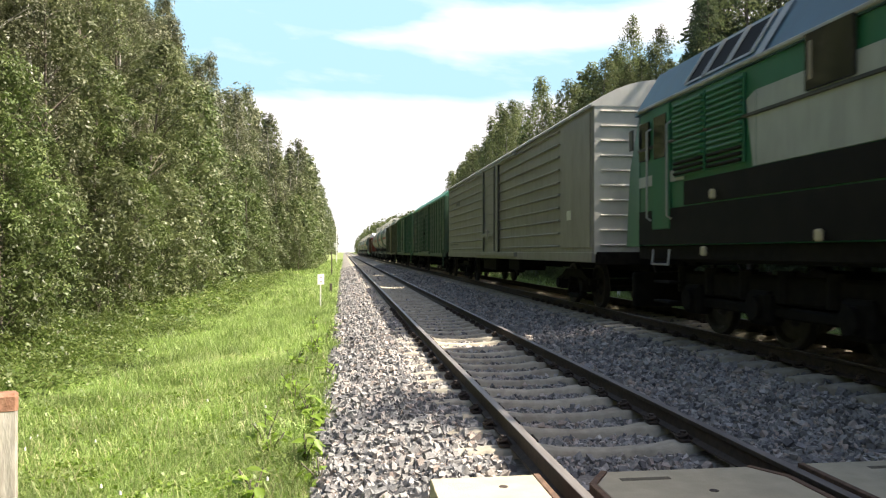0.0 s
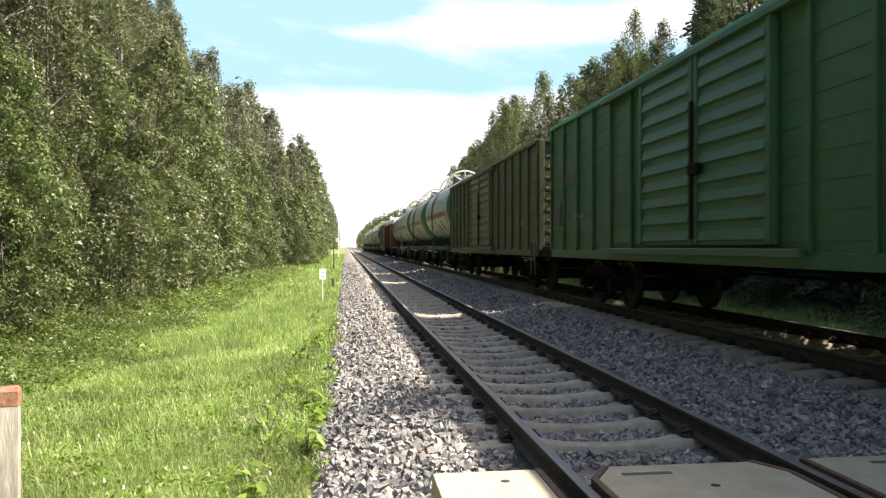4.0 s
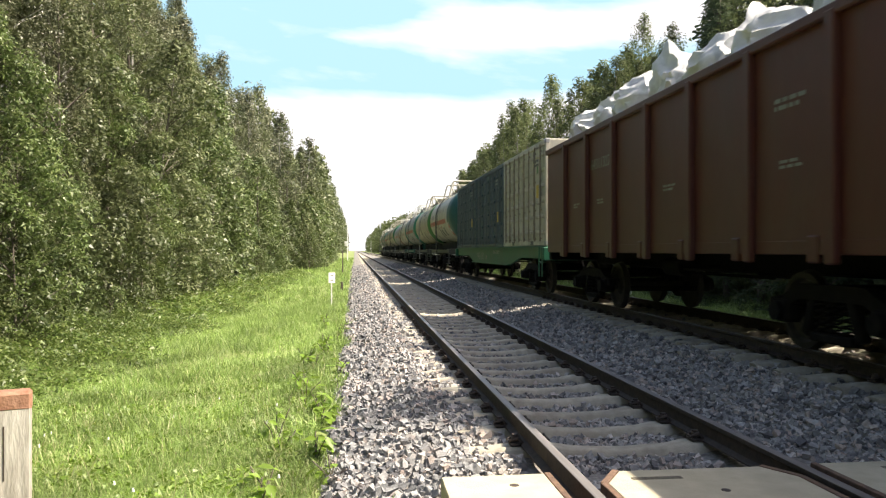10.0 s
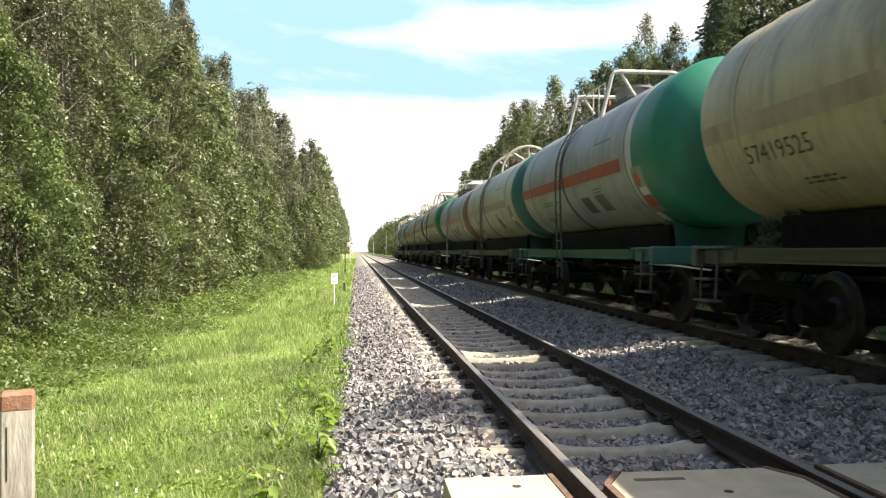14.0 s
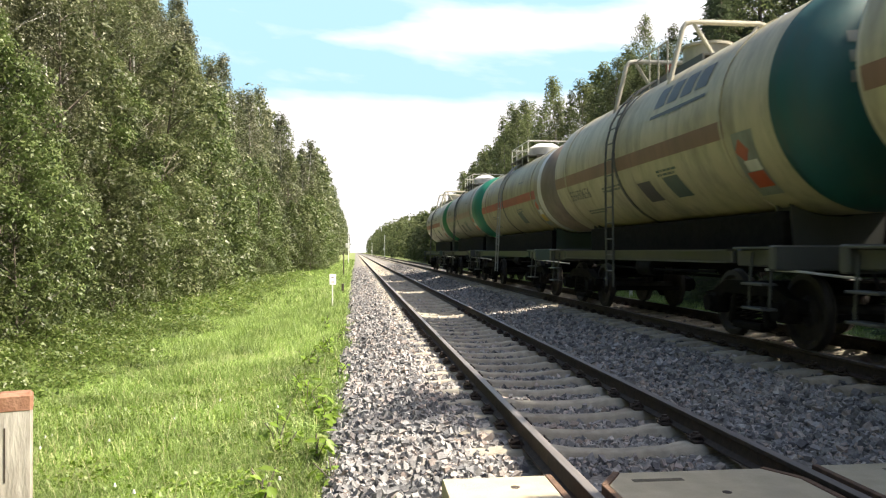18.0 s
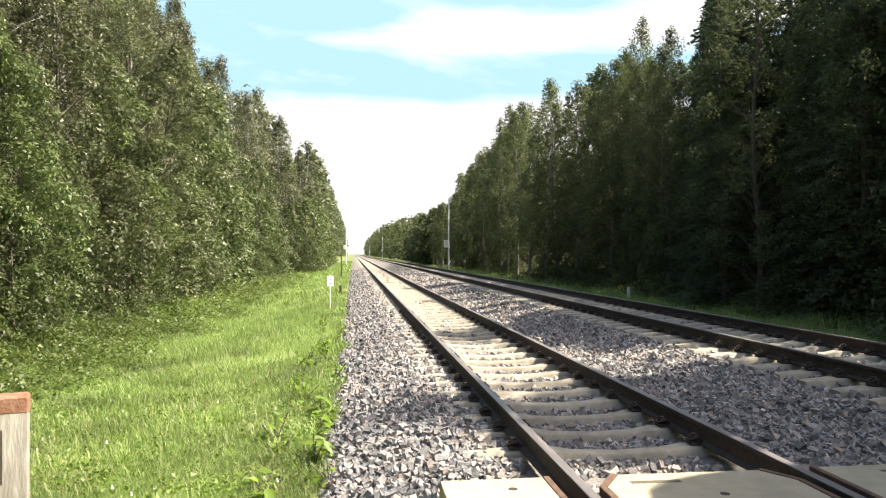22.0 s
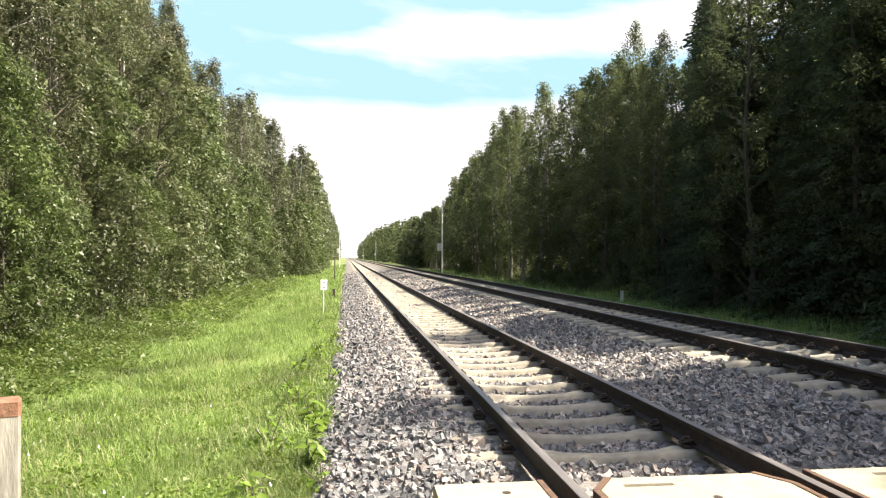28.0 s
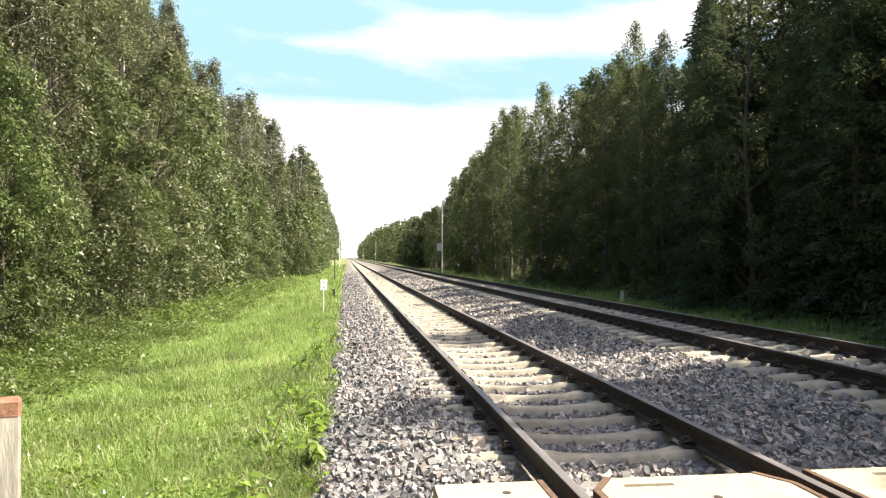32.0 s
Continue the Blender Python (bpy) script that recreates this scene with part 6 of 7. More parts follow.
        cp = part("coupler", COUPLER_MESH, None, ob)
        cp.location, cp.rotation_euler = (0, s * (h - 0.1), 0), (0, 0, 0 if s > 0 else math.pi)
    for q in (-1.0, 1.0):
        part("tail_lamp", Geo().cyl((q, h - 0.06, 1.7), (q, h + 0.06, 1.7), 0.11, n=16), M["lamp"], ob, "round buffer lamp")
    for z in (0.45, 0.75, 1.05):
        part("cab_step", Geo().box((-1.42, h - 1.95, z), (0.2, 0.6, 0.04), 0.008), M["dark"], ob)
    return ob


WAGONS = [(locomotive(18.0), 12.1 - 9.0), (reefer(21.0, 4.12, 4.62), 34.46 - 10.5),
          (boxcar(16.9, 3.93, 4.62, True, "boxgreen", "boxgreen", "roofgreen", "dark green covered goods wagon with ribbed sides, arched roof", "76172202", bay=1.0), 52.86 - 8.45),
          (boxcar(15.4, 4.0, 4.32, False, "box_green", "box_green", "roofgreen", "green covered goods wagon with slatted doors and low roof", bay=1.0, slat_door=True, ribs=9), 69.54 - 7.7),
          (boxcar(16.4, 3.93, 4.22, False, "olive", "ochre", "olive", "olive covered goods wagon with yellowish sliding doors", "52611191", bay=1.0, ends="olive", slat_door=True), 87.3 - 8.2),
          (gondola(13.5, 3.72), 149.5 - 6.75), (flat_wagon(18.2), 168.8 - 9.1)]
LOADS = []
bulk_bags(13.5, 3.72, 149.5 - 6.75)
for k, (col, lab) in enumerate((("ivory", "cream"), ("navy", "dark blue"), ("bluegrey", "faded blue"))):
    LOADS.append((container(5.98, col, lab, k), 168.8 - 9.1 - 6.05 + 6.05 * k, 0.0, 1.336, 0.0))
TANKS = [
    (98.9, 0.58, 0.066, "white", "red", "teal", None, 0.0, 0.2, "hoop", "steelgreen", "white tank wagon with red stripe, teal end and round arches", "76633181", [("ПРОПАН", 0.26, -0.6, 14, "ink")]),
    (111.17, 0.57, 0.062, "lilac", "rustred", "green", "lilac", 0.3, 1.1, "hoop", "steelgreen", "dusty greyish tank wagon with orange-brown stripe and green end", "", []),
    (123.3, 0.575, 0.06, "ivory", "rustred", "teal", "white", 0.75, 0.4, "hoop", "sill", "ivory tank wagon with rust-red stripe, white ring and teal end", "", [("С ГОРКИ", 0.26, -1.2, -25, "rustred")]),
    (135.85, 0.527, 0.07, "slate", "fadedred", "deepteal", "ivory", 1.2, 0, "box", "sill", "grey tank wagon with faded stripe, ivory ring and railed dome", "50531565", []),
    (180.5, 0.56, 0.063, "ivory", "red", "deepteal", "white", 0.35, 1.15, "arch", "sill", "ivory tank wagon with a red stripe and a dark teal end", "77744290", [("ОГНЕОПАСНО", 0.26, -0.4, 10, "brown"), ("С ГОРКИ НЕ СПУСКАТЬ", 0.26, 0.4, -27, "rustred")]),
    (192.75, 0.556, 0.063, "cream", "palebrown", "leafgreen", "cream", 0.8, 0, "arch", "sill", "cream tank wagon with a pale brown stripe and a green end", "-57419525", [("", 0.5, -1.7, 22, "ink")]),
    (204.85, 0.56, 0.066, "grey", "red", "emerald", "white", 0.25, 0.9, "arch", "teal", "grey tank wagon with a red stripe and an emerald green end", "", []),
    (216.65, 0.55, 0.066, "ivory", "palebrown", "teal", "ivory", 0.8, 0.1, "hoop", "sill", "ivory tank wagon with a pale brown stripe and a teal end", "", []),
    (228.5, 0.535, 0.064, "grey", "pink", "brown", "white", 0.2, 0.3, "dome", "sill", "pale grey tank wagon with a faded pink stripe", "", []),
    (240.75, 0.567, 0.08, "cream", "brown", "green", "cream", 0.4, 0.8, "arch", "sill", "grimy cream tank wagon with brown stripe and bright green end", "57790859", []),
    (252.55, 0.557, 0.076, "cream", "brown", "deepteal", "cream", 0.85, 0, "arch", "sill", "yellowish cream tank wagon with brown stripe and teal end", "-55680656", [("", 0.55, -2.2, 20, "ink")]),
    (264.7, 0.52, 0.088, "mustard", "red", "umber", "white", 0.4, 0, "dome", "steelgreen", "dirty mustard-grey tank wagon with red stripe and white ring", "", []),
    (276.8, 0.54, 0.098, "taupe", "fadedred", "emerald", "ivory", 0.4, 0.5, "dome", "sill", "dirty grey tank wagon with faded red stripe and emerald end", "57845745", []),
    (288.7, 0.535, 0.088, "ivory", "rustred", "green", "ivory", 1.2, 0, "arch", "steelgreen", "ivory tail tank wagon with rust-red stripe and green end", "57735912", [("ГАЗ-ОГНЕОПАСНО", 0.24, -0.9, 3, "ink")]),
]
for k, (u, slope, base, body, stripe, head, ring, rl, hd, top, sill, lab, num, words) in enumerate(TANKS):
    WAGONS.append((tank_wagon(slope, base, body, stripe, head, ring, rl, hd, top, sill, lab, num, words, seed=k + 1), u - HALF + 0.05))
for o in (*BOGIE.children_recursive, BOGIE):
    bpy.data.objects.remove(o)
# ---- level crossing deck ----


def slab(outline, label, edged, slots, holes):
    """A concrete deck slab: a flat outline (x, y), a rusted steel angle on the sides named, lifting slots and bolt holes."""
    ob = tagged(new("crossing_slab"), label, "concrete slab", group="slabs of the level crossing")
    top, low = -0.012, -0.17
    g = Geo()
    n = len(outline)
    cx, cy = sum(p[0] for p in outline) / n, sum(p[1] for p in outline) / n
    inner = [(cx + (x - cx) * 0.985, cy + (y - cy) * 0.992) for x, y in outline]
    g.add([(x, y, top) for x, y in inner] + [(x, y, top - 0.01) for x, y in outline] + [(x, y, low) for x, y in outline],
          [tuple(range(n)), *[(i, n + i, n + (i + 1) % n, (i + 1) % n) for i in range(n)], *[(n + i, 2 * n + i, 2 * n + (i + 1) % n, n + (i + 1) % n) for i in range(n)]])
    part("deck", g, M["slab"], ob, smooth=None)
    for i in edged:
        a, b = Vector((*outline[i], 0)), Vector((*outline[(i + 1) % n], 0))
        d = (b - a).normalized()
        m = (a + b) / 2 + Vector((d.y, -d.x, 0)) * 0.022
        part("steel_edge", Geo().box((m.x, m.y, -0.078), ((b - a).length + 0.012, 0.045, 0.14), 0.004, Matrix.Rotation(math.atan2(d.y, d.x), 4, "Z")), M["rust"], ob, "rusted steel angle at the slab's edge")
    for x, y, w in slots:
        part("lifting_slot", Geo().box((x, y, -0.0135), (w, 0.06, 0.006), 0.002), M["slot"], ob, "shallow dirty lifting slot")
    for x, y in holes:
        part("bolt_hole", Geo().cyl((x, y, -0.02), (x, y, -0.0095), 0.03, n=12), M["rail"], ob)
    return ob


M["slot"] = mat("dirty_slot", (0.10, 0.085, 0.06), (0.17, 0.15, 0.11), 30, 0.95, bump=0.4, bump_scale=90)
slab([(0.56, 2.2), (1.25, 2.2), (1.25, 5.06), (0.56, 5.05)], "pale concrete crossing slab outside the near rail", (1,), [], [(1.0, 4.82)])
slab([(1.60, 2.2), (2.90, 2.2), (2.90, 4.80), (2.76, 5.06), (1.76, 5.06), (1.60, 4.80)], "pale concrete crossing slab between the near rails", (1, 2, 4, 5), [(1.955, 4.87, 0.34)], [(2.28, 4.575)])
slab([(3.20, 2.2), (4.3, 2.2), (4.3, 5.10), (3.20, 5.09)], "pale concrete crossing slab between the two tracks", (3,), [(3.75, 4.93, 0.34)], [])

# ---- posts, signs and masts ----
M["postpaint"] = mat("worn_whitewash", (0.30, 0.275, 0.24), (0.46, 0.43, 0.385), 7, 0.9, bump=0.5, bump_scale=30, stain=(0.11, 0.085, 0.06), stain_scale=4.0, stain_amount=0.8, stretch=(1, 1, 0.25))
M["postcap"] = mat("faded_orange_paint", (0.21, 0.09, 0.052), (0.33, 0.18, 0.12), 12, 0.85, bump=0.4, bump_scale=40, stain=(0.16, 0.08, 0.05), stain_scale=5.0, stain_amount=0.7)
M["signwhite"] = mat("sign_enamel", (0.72, 0.72, 0.70), (0.80, 0.80, 0.78), 5, 0.45, stain=(0.45, 0.42, 0.36), stain_amount=0.3)
M["zinc"] = mat("galvanised_steel", (0.40, 0.41, 0.42), (0.52, 0.53, 0.54), 8, 0.5, 0.4)

px, py = -1.895, 4.6
ob = tagged(new("marker_post"), "weathered whitewashed concrete marker post with an orange-painted top", "post")
ob.location = (px, py, land(px, py))
ob.rotation_euler = (0, 0, radians(20))
zt = 0.69 - land(px, py)
part("shaft", Geo().box((0, 0, zt / 2 - 0.2), (0.172, 0.13, zt + 0.3), 0.012), M["postpaint"], ob)
part("painted_top", Geo().box((0, 0, zt - 0.06), (0.178, 0.136, 0.11), 0.016), M["postcap"], ob, "flaking orange paint")
part("crack", Geo().box((-0.05, -0.0665, zt - 0.34), (0.008, 0.003, 0.3)), M["rail"], ob, smooth=None)

sx, sy = -0.83, 28.6
ob = tagged(new("distance_sign"), "small white number plate on a thin post beside the track", "sign")
ob.location = (sx, sy, land(sx, sy))
ob.rotation_euler = (0, 0, radians(28))
hz = 1.47 - 40 / 1375 * 28.6 - land(sx, sy)
part("pole", Geo().cyl((0, 0.02, -0.2), (0, 0.02, hz), 0.025, n=8), M["signwhite"], ob)
pl = part("plate", Geo().box((0, 0, hz - 0.17), (0.27, 0.02, 0.38), 0.006), M["signwhite"], ob, "white enamelled plate")
for zz in (-0.07, -0.24):
    part("figure_bar", Geo().box((0.0, -0.0125, hz + zz - 0.02), (0.11, 0.004, 0.03)), M["bark"], pl, smooth=None)


def stake(x, y, h, r, material, label):
    ob = tagged(new("trackside_stake"), label, "post")
    ob.location = (x, y, land(x, y))
    part("shaft", Geo().box((0, 0, h / 2 - 0.1), (2 * r, 2 * r, h + 0.2), 0.01), M[material], ob)
    part("cap", Geo().box((0, 0, h + 0.02), (2 * r + 0.012, 2 * r + 0.012, 0.06), 0.01), M["signwhite" if material == "signwhite" else "bark"], ob)
    return ob


stake(-0.62, 38.0, 0.45, 0.06, "bark", "short dark stake at the ballast's edge")
stake(12.2, 33.5, 0.5, 0.06, "signwhite", "short white stake beyond the far track")
stake(-1.05, 69.0, 2.0, 0.05, "bark", "thin dark trackside post")


def mast(x, y, h, box_z, label):
    ob = tagged(new("trackside_mast"), label, "mast", group="masts along the railway")
    ob.location = (x, y, land(x, y))
    part("pole", Geo().tube([(0, 0, -0.3), (0, 0, h * 0.5), (0, 0, h)], 0.06, 10, radii=[0.10, 0.085, 0.07]), M["signwhite"], ob)
    part("top_cap", Geo().cyl((0, 0, h), (0, 0, h + 0.12), 0.09, n=10), M["signwhite"], ob)
    c = part("cabinet", Geo().box((-0.3, -0.1, box_z), (0.5, 0.3, 0.85), 0.03), M["signwhite"], ob, "white equipment cabinet")
    part("cabinet_door", Geo().box((-0.3, -0.255, box_z), (0.42, 0.02, 0.75), 0.01), M["signwhite"], c)
    part("bracket", Geo().box((-0.05, 0, box_z + 0.3), (0.3, 0.06, 0.05), 0.01).box((-0.05, 0, box_z - 0.3), (0.3, 0.06, 0.05), 0.01), M["zinc"], ob)


for x, y in ((10.8, 88.0), (10.8, 292.0), (10.8, 520.0)):
    mast(x, y, 8.3, 3.2, "slender galvanised mast with a white equipment cabinet")
mast(-1.4, 152.0, 7.4, 3.4, "slender white mast with a small cabinet beside the meadow")
stake(11.6, 96.0, 3.2, 0.05, "bark", "thin dark trackside post")

# ---- ballast stones ----


def stone_material(m):
    N, L = m.node_tree.nodes, m.node_tree.links
    bs = N["Principled BSDF"]
    src = bs.inputs["Base Color"].links[0].from_socket
    g = N.new("ShaderNodeNewGeometry")
    info = N.new("ShaderNodeObjectInfo")
    add = N.new("ShaderNodeMath")
    add.operation = "ADD"
    L.new(g.outputs["Random Per Island"], add.inputs[0])
    L.new(info.outputs["Random"], add.inputs[1])
    fr = N.new("ShaderNodeMath")
    fr.operation = "FRACT"
    L.new(add.outputs[0], fr.inputs[0])
    ramp = N.new("ShaderNodeValToRGB")
    for i, (p, c) in enumerate(((0.0, (0.36, 0.36, 0.39)), (0.35, (0.8, 0.8, 0.8)), (0.72, (1.22, 1.21, 1.19)), (0.9, (1.3, 1.08, 0.95)), (1.0, (1.75, 1.7, 1.64)))):
        e = ramp.color_ramp.elements[i] if i < 2 else ramp.color_ramp.elements.new(p)
        e.position, e.color = p, (*c, 1)
    L.new(fr.outputs[0], ramp.inputs[0])
    mx = N.new("ShaderNodeMix")
    mx.data_type, mx.blend_type = "RGBA", "MULTIPLY"
    mx.inputs[0].default_value = 1.0
    L.new(src, mx.inputs[6])
    L.new(ramp.outputs[0], mx.inputs[7])
    L.new(mx.outputs[2], bs.inputs["Base Color"])


stone_material(M["stone"])
stone_material(M["old_stone"])
CHIP = np.array([(x, y, z) for x in (-1, 1) for y in (-1, 1) for z in (-1, 1)], float) * 0.66
CHIP_F = np.array([(0, 1, 3), (0, 3, 2), (4, 6, 7), (4, 7, 5), (0, 4, 5), (0, 5, 1), (2, 3, 7), (2, 7, 6), (0, 2, 6), (0, 6, 4), (1, 5, 7), (1, 7, 3)])


def stone_shapes(rng, n):
    """Broken angular stones, as corner arrays (n, 8, 3) of unit size."""
    v = CHIP[None] * rng.uniform(0.7, 1.25, (n, 8, 1)) * rng.uniform(0.65, 1.35, (n, 1, 3)) + rng.normal(size=(n, 8, 3)) * 0.17
    q = rng.normal(size=(n, 4))
    q /= np.linalg.norm(q, axis=1)[:, None]
    w, x, y, z = q.T
    r = np.stack([1 - 2 * (y * y + z * z), 2 * (x * y - w * z), 2 * (x * z + w * y), 2 * (x * y + w * z), 1 - 2 * (x * x + z * z), 2 * (y * z - w * x),
                  2 * (x * z - w * y), 2 * (y * z + w * x), 1 - 2 * (x * x + y * y)], axis=1).reshape(n, 3, 3)
    return np.einsum("nij,nkj->nki", r, v)


def bed_z(xs):
    return np.interp(xs, [p[0] for p in BED], [p[1] for p in BED])


def stone_places(rng, x0, x1, y0, y1, density):
    n = int((x1 - x0) * (y1 - y0) * density)
    x, y = rng.uniform(x0, x1, n), rng.uniform(y0, y1, n)
    keep = np.ones(n, bool)
    for c, (first, step) in GAPS.items():
        on = (np.abs(x - c) < 1.36) & (np.abs((y - first + step / 2) % step - step / 2) < 0.125)
        keep &= ~(on & (rng.uniform(size=n) > np.where(x < 1.2, 0.4, 0.03)))
        for s in (-0.795, 0.795):
            keep &= np.abs(x - c - s) > 0.13
    keep &= ~((x > 0.5) & (x < 4.4) & (y < 5.14) & (y > 2.0))
    return x[keep], y[keep]


def stones():
    rng = np.random.default_rng(3)
    xs, ys, sz = [], [], []
    for x0, x1, y0, y1, dens, size in ((-0.42, 5.0, 4.2, 8, 640, 0.026), (-0.42, 5.0, 8, 12, 480, 0.028), (-0.40, 5.0, 12, 20, 300, 0.031), (-0.38, 9.2, 20, 40, 130, 0.032), (-0.38, 5.2, 40, 90, 42, 0.046), (5.0, 9.0, 6, 20, 150, 0.03)):
        x, y = stone_places(rng, x0, x1, y0, y1, dens)
        xs.append(x), ys.append(y), sz.append(size * np.clip(np.exp(rng.normal(size=len(x)) * 0.35), 0.45, 1.6))
    x, y, sz = np.concatenate(xs), np.concatenate(ys), np.concatenate(sz)
    near = np.where((y < 8.2) & (x < 0.8) & (x > -0.3))[0]
    near = near[np.argsort(y[near])][:300]
    rest = np.setdiff1d(np.arange(len(x)), near)
    z = bed_z(x) + sz * rng.uniform(-0.3, 0.8, len(x))
    old = x[rest] + rng.normal(size=len(rest)) * 0.2 > 0.95
    for pick, stuff, lab in ((rest[~old], "stone", "fresh grey crushed granite on the ballast's shoulder"), (rest[old], "old_stone", "weathered brownish ballast stones between and beside the rails")):
        n = len(pick)
        v = stone_shapes(rng, n) * sz[pick][:, None, None] + np.stack([x[pick], y[pick], z[pick]], axis=1)[:, None, :]
        me = bpy.data.meshes.new("ballast_stones")
        me.vertices.add(n * 8)
        me.vertices.foreach_set("co", v.astype(np.float32).ravel())
        f = (CHIP_F[None] + (np.arange(n) * 8)[:, None, None]).reshape(-1).astype(np.int32)
        me.loops.add(len(f))
        me.loops.foreach_set("vertex_index", f)
        me.polygons.add(n * 12)
        me.polygons.foreach_set("loop_start", np.arange(0, len(f), 3, dtype=np.int32))
        me.materials.append(M[stuff])
        me.shade_flat()
        me.update(calc_edges=True)
        tagged(part("ballast_stones", me, None), lab, "stones", kind="stuff")
    bed = bpy.data.objects["ballast_bed"]
    shapes = []
    for k, s in enumerate(stone_shapes(rng, 8)):
        g = Geo().add([tuple(p) for p in s], [tuple(int(i) for i in q) for q in CHIP_F])
        shapes.append(mesh_of("stone", g, M["stone"]))
    for i in near:
        o = part("stone", shapes[int(i) % 8], None, bed)
        o.location, o.scale = (x[i], y[i], z[i]), (sz[i],) * 3
        o.rotation_euler = (x[i] * 40 % 6, y[i] * 37 % 6, 0)


stones()

# ---- meadow ----


def blades(rng, x, y, z, length, width):
    """Blades of two faces each that bend over to all sides."""
    n = len(x)
    a = rng.uniform(0, 2 * math.pi, n)
    lean = rng.uniform(0.15, 1.15, n) * length
    root = np.stack([x, y, z - 0.02], axis=1)
    way = np.stack([np.cos(a), np.sin(a), np.zeros(n)], axis=1)
    up = np.array([0, 0, 1.0])
    b = a + rng.normal(size=n) * 0.7 + math.pi / 2
    side = np.stack([np.cos(b), np.sin(b), np.zeros(n)], axis=1) * (width / 2)[:, None]
    mid = root + way * (lean * 0.42)[:, None] + up * (length * 0.62)[:, None]
    tip = root + way * lean[:, None] + up * (length * 0.62 + (length - lean) * 0.38 - lean * 0.12)[:, None]
    if width[0] > 0.02:
        return np.stack([root - side, root + side, tip], axis=1)
    low = np.stack([root - side, root + side, mid + side * 0.8, mid - side * 0.8], axis=1)
    high = np.stack([mid - side * 0.8, mid + side * 0.8, tip + side * 0.15, tip - side * 0.15], axis=1)
    return np.stack([low, high], axis=1).reshape(-1, 4, 3)


def land_np(x, y):
    return np.array([land(a, b) for a, b in zip(x, y)])


def tufts(rng, x0, x1, y0, y1, n, clump=0.6):
    """Places that thicken into tufts."""
    k = max(4, n // 40)
    cx, cy = rng.uniform(x0, x1, k), rng.uniform(y0, y1, k)
    pick = rng.integers(0, k, n)
    loose = rng.uniform(size=n) > clump
    x = np.where(loose, rng.uniform(x0, x1, n), cx[pick] + rng.normal(size=n) * 0.09)
    y = np.where(loose, rng.uniform(y0, y1, n), cy[pick] + rng.normal(size=n) * 0.09)
    return x, y


M["leaf_herb"] = leaf_mat("herb_leaves", (0.075, 0.13, 0.025), (0.13, 0.19, 0.04), (0.21, 0.25, 0.08), through=0.4)
M["straw"] = leaf_mat("dry_stalks", (0.32, 0.36, 0.15), (0.42, 0.43, 0.21), (0.50, 0.46, 0.27), through=0.35, spread=0.0)

M["leaf_weed"] = leaf_mat("sapling_leaves", (0.14, 0.24, 0.03), (0.20, 0.32, 0.04), (0.28, 0.38, 0.07), through=0.45)
M["leaf_edge"] = leaf_mat("edge_herb_leaves", (0.075, 0.125, 0.025), (0.13, 0.195, 0.045), (0.23, 0.28, 0.10), through=0.45)


def patchy(x, y, k, seed):
    """Slow variation over the meadow, from 0 to 1."""
    return np.clip(0.5 + 0.5 * np.sin(x * k + 1.3 * np.sin(y * k * 0.7 + seed)) * np.cos(y * k * 0.8 + seed * 2 + 0.8 * np.sin(x * k * 1.3)), 0, 1)


